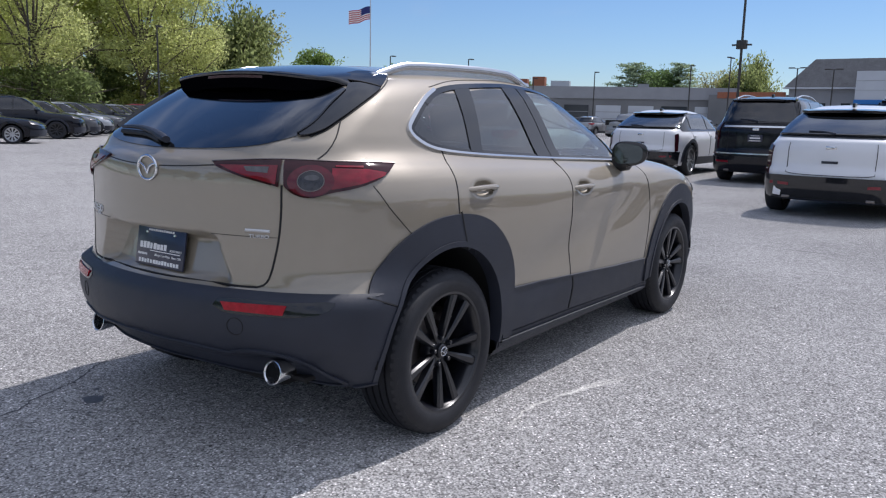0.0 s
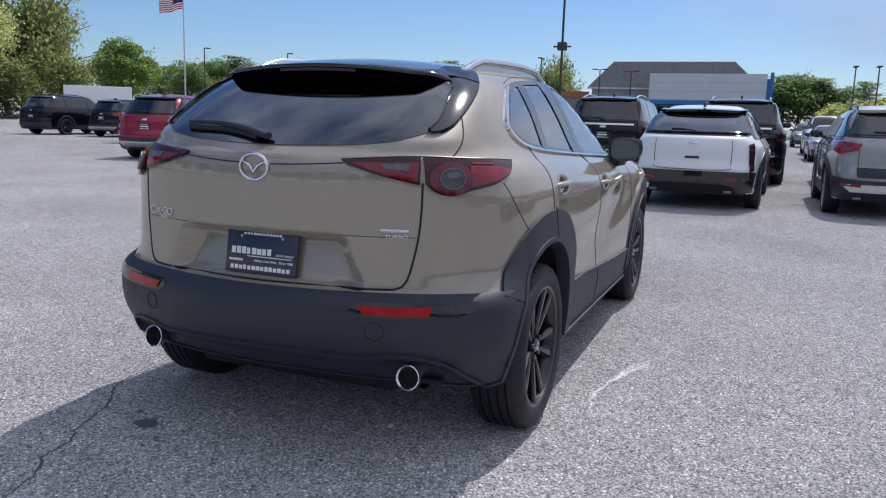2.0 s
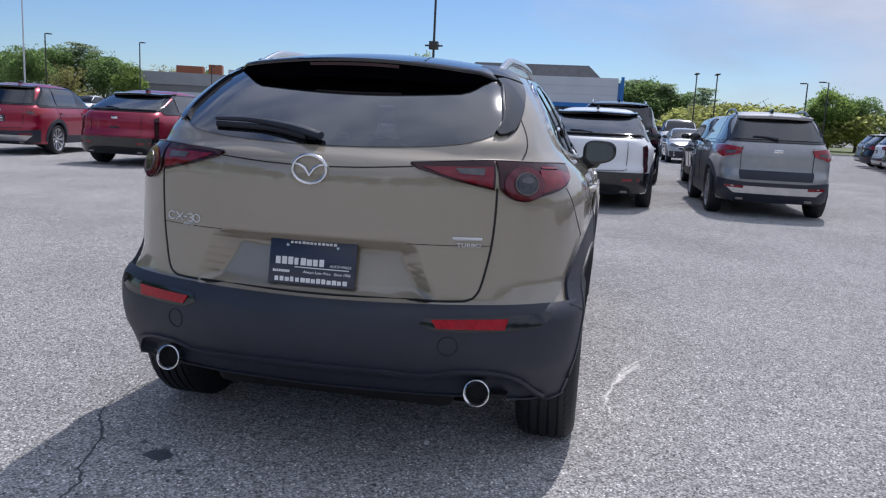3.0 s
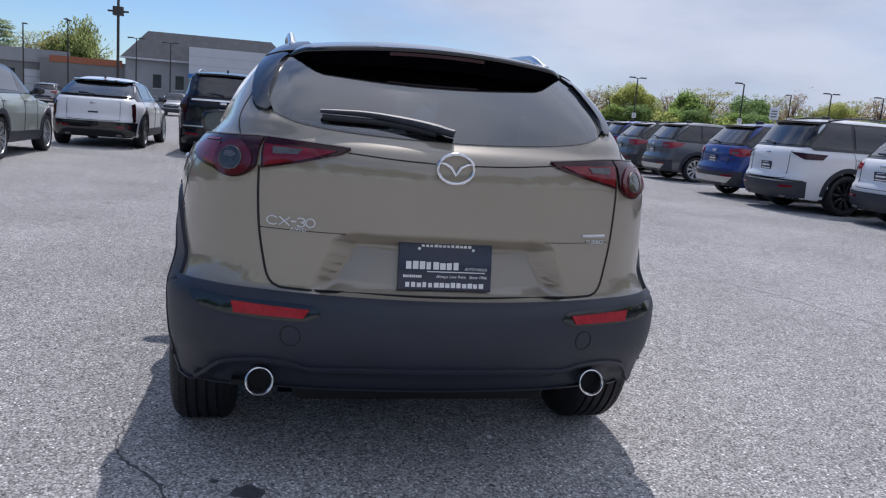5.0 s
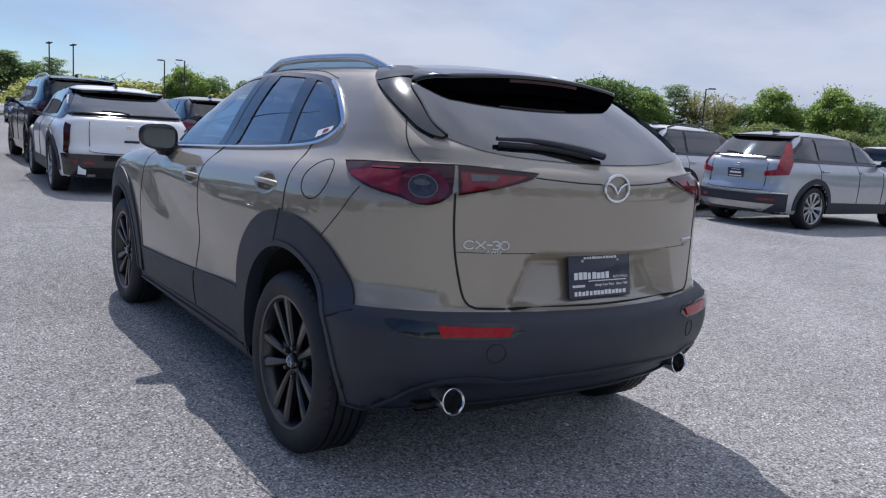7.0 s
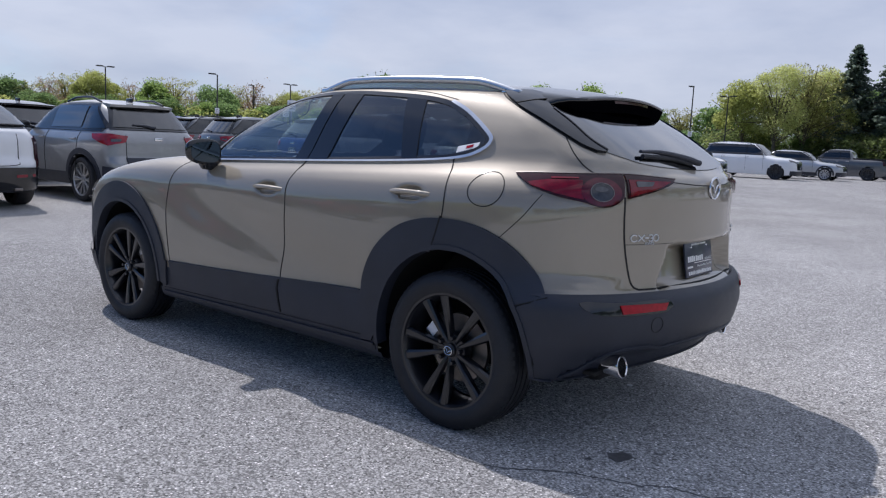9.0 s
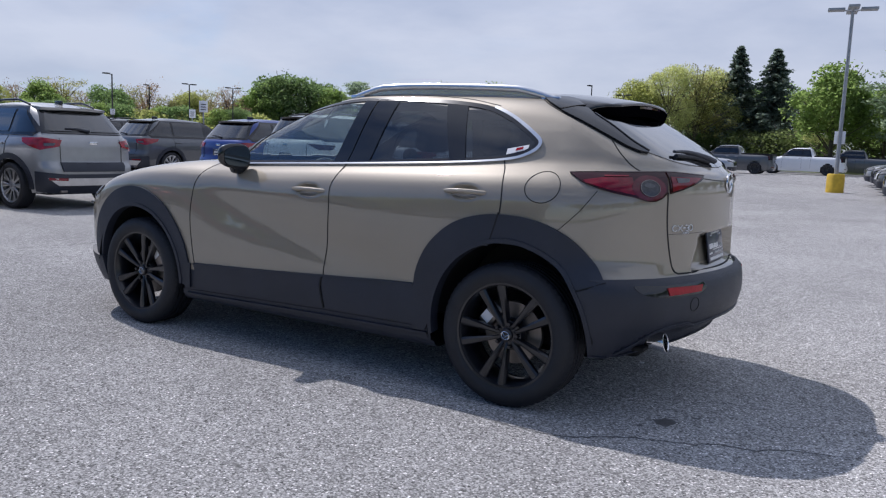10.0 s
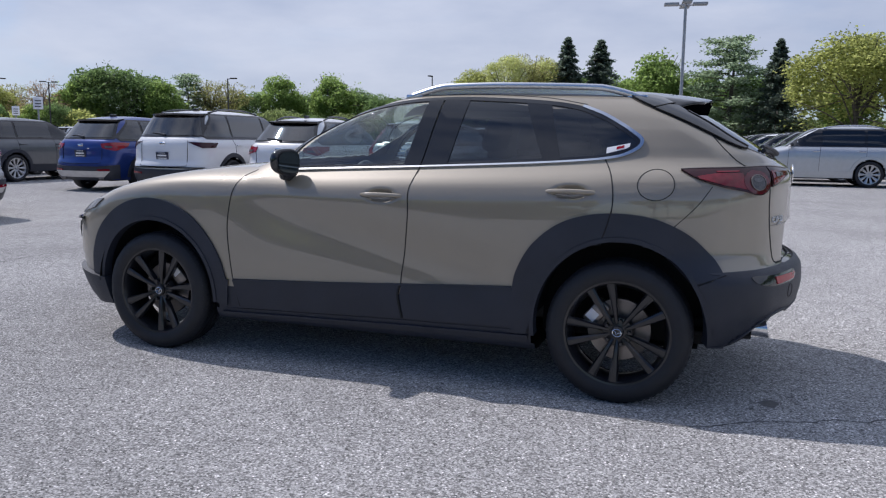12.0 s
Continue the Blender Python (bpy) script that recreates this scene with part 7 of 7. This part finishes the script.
# undergrowth below the tall trees
for i in range(12):
    ROW.append((("shrub", "bush")[i % 5 == 4], 76 - 2.45 * i, 57 + 3 * (i % 3), 2.6 + 0.5 * (i % 4), 1.3))
# right of the dealership
for i, b in enumerate((-2.6, -3.6, -4.8, -6.0)):
    ROW.append((("pine", "oak", "pine", "oak")[i], b, 104, (3.6, 3.8, 3.4, 3.0)[i], 1.4))
ROW += [("bush", -6.9, 90, 2.2, 1.3), ("bush", -8.4, 90, 2.7, 1.6), ("pine", -7.6, 100, 3.2, 1.2), ("bush", -10.2, 88, 2.8, 1.8), ("bush", -12.2, 88, 2.6, 1.8), ("bush", -14.0, 88, 2.7, 1.8), ("maple_b", -15.8, 86, 3.7, 1.15), ("oak", -17.4, 88, 3.0, 1.2), ("bush", -19, 88, 2.3, 1.6), ("oak", -20.4, 94, 3.0, 1.2)]
kinds = ["bud", "rust", "bud", "maple_c", "bud", "rust", "maple_b", "bud", "rust", "oak"]
for i in range(17):
    b = -21.5 - 1.32 * i
    ROW.append((kinds[i % 10], b, 94 + 6 * ((i * 7) % 3), 3.0 + 0.9 * ((i * 5) % 4) / 3, 1.1))
    ROW.append((("oak", "bush", "maple_b")[i % 3], b - 0.6, 88, 2.2, 1.3))
ROW += [("maple_b", -43.6, 96, 4.3, 1.0), ("oak", -45.2, 98, 4.9, 1.2), ("oak", -47.2, 98, 4.6, 1.2), ("maple_b", -49.0, 96, 4.2, 1.0), ("pine", -50.6, 100, 4.4, 1.2), ("bud", -52.0, 98, 4.4, 1.1), ("bud", -53.4, 100, 4.2, 1.2), ("oak", -54.8, 104, 3.4, 1.0),
        ("maple_b", -57.2, 104, 4.8, 1.05), ("maple_b", -60.8, 102, 5.0, 1.05), ("oak", -59, 108, 3.4, 1.1), ("oak", -62.6, 106, 3.8, 1.2), ("oak", -64.5, 100, 3.4, 1.2), ("bud", -67, 100, 3.5, 1.2), ("oak", -69.5, 98, 3.6, 1.2),
        ("maple_c", -71.0, 84, 5.6, 1.0), ("maple_a", -73.2, 82, 6.6, 1.0), ("bud", -75.2, 84, 6.9, 1.0), ("maple_a", -76.6, 86, 6.3, 0.9), ("spruce", -77.8, 86, 7.7, 1.5), ("spruce", -80.2, 86, 7.5, 1.55), ("oak", -80, 92, 5.2, 1.2), ("oak", -76, 92, 5.4, 1.3),
        ("maple_b", -84.0, 70, 6.9, 1.15), ("maple_b", -87.2, 74, 5.6, 0.9), ("pine", -88.9, 68, 7.5, 1.35), ("spruce", -92.2, 66, 7.4, 1.4), ("oak", -90.8, 72, 5.2, 1.2), ("maple_c", -97.4, 56, 8.2, 1.3), ("oak", -103.5, 58, 8.0, 1.3), ("maple_b", -96.5, 66, 6.2, 1.0),
        ("maple_a", -83.2, 78, 5.0, 0.9), ("oak", -86.5, 80, 5.0, 1.2)]
# hedge behind the trunks
for i in range(24):
    ROW.append(("shrub" if i % 3 else "oak", -44 - 2.6 * i, 100 - 1.2 * i, 1.7 + 0.25 * (i % 3), 1.5))
# trees added out of view close the lot all round and fill the reflections
for i in range(19):
    ROW.append(("grove", -110 - 8.6 * i, 62 + 5 * (i % 3), 8.0 + (i * 3 % 4) * 0.6, 1.4))
# the angled row of cars runs on in front of these
ROW = [(k, b, d * 1.38 if 44 < b < 60.5 and d < 80 else d, el, w) for k, b, d, el, w in ROW]
for i, r in enumerate(ROW):
    plant(*r, seed=i)
for t in TREES.values():
    for o in (t, *t.children_recursive):
        bpy.data.objects.remove(o)

# verges with a kerb under the trees
def verge(name, pts):
    sheet(name, pts, 0.10, M["grass"], label="strip of rough grass under the trees")
    bm = bmesh.new()
    n = len(pts)
    for i in range(n):
        (x0, y0), (x1, y1) = pts[i], pts[(i + 1) % n]
        d = Vector((x1 - x0, y1 - y0, 0))
        ln = d.length
        add_box(bm, 0, ln, -0.075, 0.075, -0.05, 0.125, m=pose(x0, y0, 0, 0, 0, math.degrees(math.atan2(d.y, d.x))))
    tagged(finish(bm, "kerb", M["kerb"], smooth=False), "pale concrete kerb", kind="structure")


verge("verge", [(-60, 48), (10, 48), (34, 60), (48, 74), (62, 70), (62, 112), (-60, 112)])
verge("verge", [(-80, -46), (-12, -46), (-6, -56), (22, -66), (40, -78), (62, -78), (90, -110), (-80, -120)])
verge("verge", [(66, -18), (80, -12), (100, -3), (140, -6), (140, -80), (84, -62), (60, -52)])

# ---- buildings ----
M["clad_grey"] = node_mat("grey_wall_panel", (0.26, 0.27, 0.29), 0.6, vary=0.08, scale=0.6)
M["panel_white"] = node_mat("white_metal_panel", (0.46, 0.49, 0.53), 0.45, vary=0.05, scale=0.5)
M["roof_grey"] = node_mat("dark_shingle_roof", (0.105, 0.108, 0.115), 0.85, vary=0.15, scale=1.2, fine=0.2, fine_scale=10)
M["brand_blue"] = node_mat("blue_sign_panel", (0.012, 0.14, 0.42), 0.35, vary=0.05)
M["brick_red"] = node_mat("red_brown_band", (0.30, 0.11, 0.06), 0.8, vary=0.15)
M["window_far"] = node_mat("dark_far_glass", (0.03, 0.035, 0.045), 0.12, coat=0.6)
M["pole_dark"] = node_mat("dark_bronze_pole", (0.05, 0.048, 0.046), 0.5, 0.4, vary=0.1)
M["pole_grey"] = node_mat("galvanised_pole", (0.34, 0.35, 0.36), 0.5, 0.6, vary=0.1)
M["yellow"] = node_mat("yellow_painted_concrete", (0.55, 0.36, 0.03), 0.7, vary=0.2, scale=5)
M["wall_low"] = node_mat("grey_block_wall", (0.17, 0.175, 0.18), 0.8, vary=0.12, scale=0.4)
M["flag_red"] = node_mat("red_cloth", (0.42, 0.02, 0.03), 0.8, vary=0.1)
M["flag_white"] = node_mat("white_cloth", (0.75, 0.75, 0.75), 0.8, vary=0.05)
M["flag_blue"] = node_mat("blue_cloth", (0.02, 0.03, 0.15), 0.8, vary=0.1)


def wall_box(name, x0, x1, y0, y1, z0, z1, mat, parent, label=""):
    bm = bmesh.new()
    add_box(bm, x0, x1, y0, y1, z0, z1)
    return finish(bm, name, mat, parent, label, smooth=False)


def dealership():
    b = tagged(new("dealership_building"), "grey dealership with a dark hipped roof, white fascia and blue band", "building")
    x0, x1, y0, y1 = 90.6, 112.0, -1.0, 17.4
    wall_box("wall", x0, x1, y0, y1, 0, 5.3, M["clad_grey"], b, "grey panelled wall")
    bm = bmesh.new()
    e = 0.5
    lo = [bm.verts.new(p) for p in ((x0 - e, y0 - e, 5.3), (x1 + e, y0 - e, 5.3), (x1 + e, y1 + e, 5.3), (x0 - e, y1 + e, 5.3))]
    hi = [bm.verts.new(p) for p in ((x0 + 2.2, y0 + 2.8, 8.5), (x1 - 3, y0 + 3, 8.5), (x1 - 3, y1 - 2.0, 8.5), (x0 + 2.2, y1 - 2.0, 8.5))]
    for i in range(4):
        bm.faces.new((lo[i], lo[(i + 1) % 4], hi[(i + 1) % 4], hi[i]))
    bm.faces.new(hi)
    bm.faces.new(lo[::-1])
    finish(bm, "roof", M["roof_grey"], b, "dark grey hipped roof", smooth=False)
    wall_box("gutter", x0 - e - 0.08, x0 - e + 0.04, y0, y1 + e, 5.18, 5.36, M["panel_white"], b)
    fas = wall_box("fascia", x0 - 4.6, x0 + 2.6, -1.7, 10.2, 3.95, 6.75, M["panel_white"], b, "white metal fascia")
    for k in range(1, 3):
        wall_box("panel_joint", x0 - 4.612, x0 - 4.60, -1.7, 10.2, 3.95 + 0.93 * k - 0.015, 3.95 + 0.93 * k + 0.015, M["clad_grey"], fas)
    wall_box("blue_band", x0 - 4.66, x0 + 2.6, -1.76, 10.26, 3.5, 3.95, M["brand_blue"], b, "blue band under the fascia")
    for y in (-1.4, 2.3, 6.1, 9.9):
        wall_box("column", x0 - 4.3, x0 - 3.9, y - 0.2, y + 0.2, 0, 3.5, M["panel_white"], b)
    for y in np.arange(-0.4, 9.6, 1.7):
        w = wall_box("window", x0 - 0.06, x0 - 0.02, y, y + 1.5, 0.4, 3.3, M["window_far"], b, "dark showroom window")
        wall_box("frame", x0 - 0.10, x0 - 0.05, y + 1.5, y + 1.6, 0.3, 3.4, M["pole_dark"], w)
    for y in (11.2, 13.6):
        w = wall_box("window", x0 - 0.06, x0 - 0.02, y, y + 0.9, 2.2, 3.7, M["window_far"], b, "small dark office window")
        wall_box("sill", x0 - 0.12, x0 - 0.02, y - 0.05, y + 0.95, 2.1, 2.2, M["panel_white"], w)
    # annex with a brick-red band
    wall_box("annex", x0 + 1, x1, y1, y1 + 9, 0, 4.6, M["wall_low"], b)
    wall_box("annex_band", x0 + 0.9, x0 + 1.0, y1 + 0.5, y1 + 8, 4.2, 4.9, M["brick_red"], b, "red-brown roof band")


def pylon():
    s = tagged(new("pylon_sign"), "tall blue pylon sign beside the dealership", "sign")
    wall_box("panel", 87.6, 88.3, -2.0, -0.4, 0, 6.3, M["brand_blue"], s)
    wall_box("side_fin", 87.5, 88.4, -2.35, -2.0, 0, 7.0, M["brand_blue"], s)
    wall_box("cap", 87.55, 88.35, -2.0, -0.4, 6.3, 6.36, M["panel_white"], s)


def low_building():
    b = tagged(new("service_building"), "long low grey service building with bay openings", "building")
    m = pose(94.0, 24.0, 0, 0, 0, 111.0)
    b.matrix_world = m
    L = 36.0
    wall_box("wall", 0, L, -14, 0, 0, 5.3, M["wall_low"], b, "grey block wall")
    wall_box("parapet", -0.1, L + 0.1, 0.0, 0.14, 4.0, 5.45, M["clad_grey"], b)
    for i in range(9):
        x = 1.5 + i * 3.9
        w = wall_box("bay_door", x, x + 3.0, 0.0, 0.06, 0, 3.2, M["window_far"] if i % 3 == 1 else M["panel_white"], b, "service bay door")
        for k in range(1, 4):
            wall_box("slat", x, x + 3.0, 0.06, 0.09, 0.8 * k - 0.03, 0.8 * k + 0.03, M["clad_grey"], w)
    for x, wd, h, mt in ((20, 2.4, 1.0, "panel_white"), (23.2, 1.6, 1.5, "brick_red"), (25.5, 3.2, 1.2, "brick_red"), (10, 1.4, 0.7, "clad_grey")):
        wall_box("roof_unit", x, x + wd, -6, -4, 5.3, 5.3 + h, M[mt], b)


dealership()
pylon()
low_building()


# ---- poles, flag, trailer ----
def lamp_post(x, y, H, heads=2, turn=0.0, base=False, sign=False, mat="pole_dark", size=1.0, face=0.0):
    p = tagged(new("lot_lamp"), "dark lamp post with flat heads" + (" on a yellow concrete base" if base else " over the parking lot"), "lamp post", "lamp posts")
    p.matrix_world = pose(x, y, 0, 0, 0, turn)
    bm = bmesh.new()
    add_tube(bm, [(0, 0, 0), (0, 0, H * 0.5), (0, 0, H)], [0.075 * size, 0.065 * size, 0.055 * size], 8)
    part("pole", bm, M[mat], p)
    for k in range(heads):
        a = k * math.tau / heads
        bm = bmesh.new()
        add_tube(bm, [(0.0, 0, H - 0.05), (0.35 * math.cos(a), 0.35 * math.sin(a), H)], 0.03, 6)
        add_box(bm, 0.25, 0.80, -0.18, 0.18, H - 0.03, H + 0.07, 0.02, m=pose(0, 0, 0, 0, 0, math.degrees(a)))
        part("lamp_head", bm, M[mat], p, "flat lamp head")
    if base:
        bm = bmesh.new()
        add_lathe(bm, [(0.30, -0.05), (0.30, 0.62), (0.27, 0.68), (0.0, 0.68)], 20, axis="z")
        part("concrete_base", bm, M["yellow"], p, "yellow painted concrete base")
    if sign:
        bm = bmesh.new()
        zs = 1.75 if base else 2.7
        add_box(bm, -0.18, 0.18, -0.13, -0.10, zs, zs + 0.46, 0.01, m=pose(0, 0, 0, 0, 0, face))
        s = part("sign_plate", bm, M["sticker"], p, "white row sign")
        bm = bmesh.new()
        for z in (zs + 0.08, zs + 0.18, zs + 0.28, zs + 0.36):
            add_box(bm, -0.12, 0.12, -0.136, -0.128, z, z + 0.03, m=pose(0, 0, 0, 0, 0, face))
        part("print_bar", bm, M["plate"], s)
    return p


def far(bearing, d):
    return EYE0[0] + d * math.cos(radians(bearing)), EYE0[1] + d * math.sin(radians(bearing))


lamp_post(1.35, -27.6, 6.45, 4, 8, True, True, "pole_grey")
for b, d, e, hd, tn in ((-8.6, 78, 4.05, 2, 0), (-7.2, 80, 4.05, 2, 0), (-14.3, 80, 3.6, 1, 30), (-15.6, 78, 3.7, 1, 60), (-26.0, 75, 3.9, 2, 90), (-33.2, 70, 3.9, 1, 90), (-38.5, 82, 3.5, 2, 90), (-41.5, 84, 3.4, 2, 60), (-36.0, 90, 3.3, 1, 0),
                        (-52.6, 70, 4.1, 1, 200), (62.2, 56, 8.0, 1, 0), (54.0, 54, 6.0, 1, 40), (38.0, 84, 4.4, 1, 0), (32.2, 84, 4.3, 1, 0), (27.5, 90, 3.0, 1, 0), (13.6, 80, 4.5, 2, 0), (9.4, 82, 3.8, 2, 90), (7.2, 82, 3.7, 2, 90), (-67.6, 74, 4.6, 1, 90), (-70.0, 80, 4.0, 2, 0), (16.2, 80, 4.0, 1, 0), (23.0, 86, 3.5, 1, 0)):
    x, y = far(b, d)
    lamp_post(x, y, 1.25 + d * math.tan(radians(e)), hd, tn, sign=b in (-26.0, -33.2, -52.6, -67.6), face=b - 90 - tn)
for x, y in ((22.6, -17.0), (31.5, -24.0)):
    s = tagged(new("row_sign"), "white row sign on a grey post", "sign", "row signs")
    s.matrix_world = pose(x, y, 0, 0, 0, 230)
    bm = bmesh.new()
    add_tube(bm, [(0, 0, 0), (0, 0, 2.6)], 0.03, 8)
    part("post", bm, M["pole_grey"], s)
    bm = bmesh.new()
    add_box(bm, -0.16, 0.16, -0.05, -0.02, 2.12, 2.55, 0.01)
    pl = part("sign_plate", bm, M["sticker"], s, "white sign plate")
    bm = bmesh.new()
    for z in (2.2, 2.3, 2.4):
        add_box(bm, -0.1, 0.1, -0.056, -0.048, z, z + 0.035)
    part("print_bar", bm, M["lens_clear"], pl)

# tall mast with an equipment box
mast = tagged(new("mast"), "tall grey mast with an equipment box", "mast")
mast.matrix_world = pose(36.0, 7.9, 0)
bm = bmesh.new()
add_tube(bm, [(0, 0, 0), (0, 0, 8), (0, 0, 16)], [0.07, 0.055, 0.035], 10)
part("pole", bm, M["pole_dark"], mast)
bm = bmesh.new()
add_box(bm, -0.16, 0.16, -0.22, 0.22, 4.75, 5.15, 0.02)
add_box(bm, -0.05, 0.05, -0.45, 0.45, 4.9, 4.98, 0.01)
part("equipment_box", bm, M["pole_dark"], mast)

# flagpole
fx, fy = far(39.2, 70)
fp = tagged(new("flagpole"), "tall white flagpole with a flag", "flagpole")
fp.matrix_world = pose(fx, fy, 0)
bm = bmesh.new()
add_tube(bm, [(0, 0, 0), (0, 0, 6), (0, 0, 12.4)], [0.08, 0.06, 0.035], 10)
part("pole", bm, M["panel_white"], fp)
bm = bmesh.new()
bmesh.ops.create_uvsphere(bm, u_segments=10, v_segments=8, radius=0.09)
bmesh.ops.translate(bm, vec=(0, 0, 12.45), verts=bm.verts)
part("finial", bm, M["chrome"], fp)
fl = tagged(new("flag"), "striped flag flying from the pole", "flag")
fl.matrix_world = pose(fx, fy, 0, 0, 0, 129)


def flag_piece(name, u0, u1, v0, v1, mat, off=0.0):
    bm = bmesh.new()
    n = 14
    rows = []
    for i in range(n + 1):
        u = u0 + (u1 - u0) * i / n
        for v in (v0, v1):
            rows.append(bm.verts.new((0.05 + 1.9 * u, 0.16 * math.sin(u * 7.5) * u + off, 11.0 - 1.15 * v - 0.55 * u + 0.05 * math.sin(u * 9))))
    for i in range(n):
        bm.faces.new((rows[2 * i], rows[2 * i + 1], rows[2 * i + 3], rows[2 * i + 2]))
    finish(bm, name, mat, fl)


for k in range(13):
    flag_piece("stripe", 0.0 if k > 6 else 0.42, 1.0, k / 13, (k + 1) / 13, M["flag_red"] if k % 2 == 0 else M["flag_white"])
flag_piece("canton", 0.0, 0.42, 0.0, 7 / 13, M["flag_blue"])

# white box trailer beyond the row
tx, ty = far(44.9, 70)
tr = tagged(new("box_trailer"), "white box trailer parked beyond the row", "trailer")
tr.matrix_world = pose(tx, ty, 0, 0, 0, -46)
bm = bmesh.new()
add_box(bm, -2.6, 2.6, -1.2, 1.2, 0.75, 3.05, 0.06)
part("box", bm, PAINT["white"], tr)
bm = bmesh.new()
add_box(bm, -2.6, 3.4, -0.5, 0.5, 0.55, 0.75)
part("chassis", bm, M["under"], tr)
for wx in (-0.6, 0.4):
    for s in (1, -1):
        bm = bmesh.new()
        add_lathe(bm, [(0.0, -0.1), (0.33, -0.1), (0.36, -0.06), (0.36, 0.06), (0.33, 0.1), (0.0, 0.1)], 20, centre=(wx, s * 1.0, 0.36))
        part("wheel", bm, M["rubber"], tr)
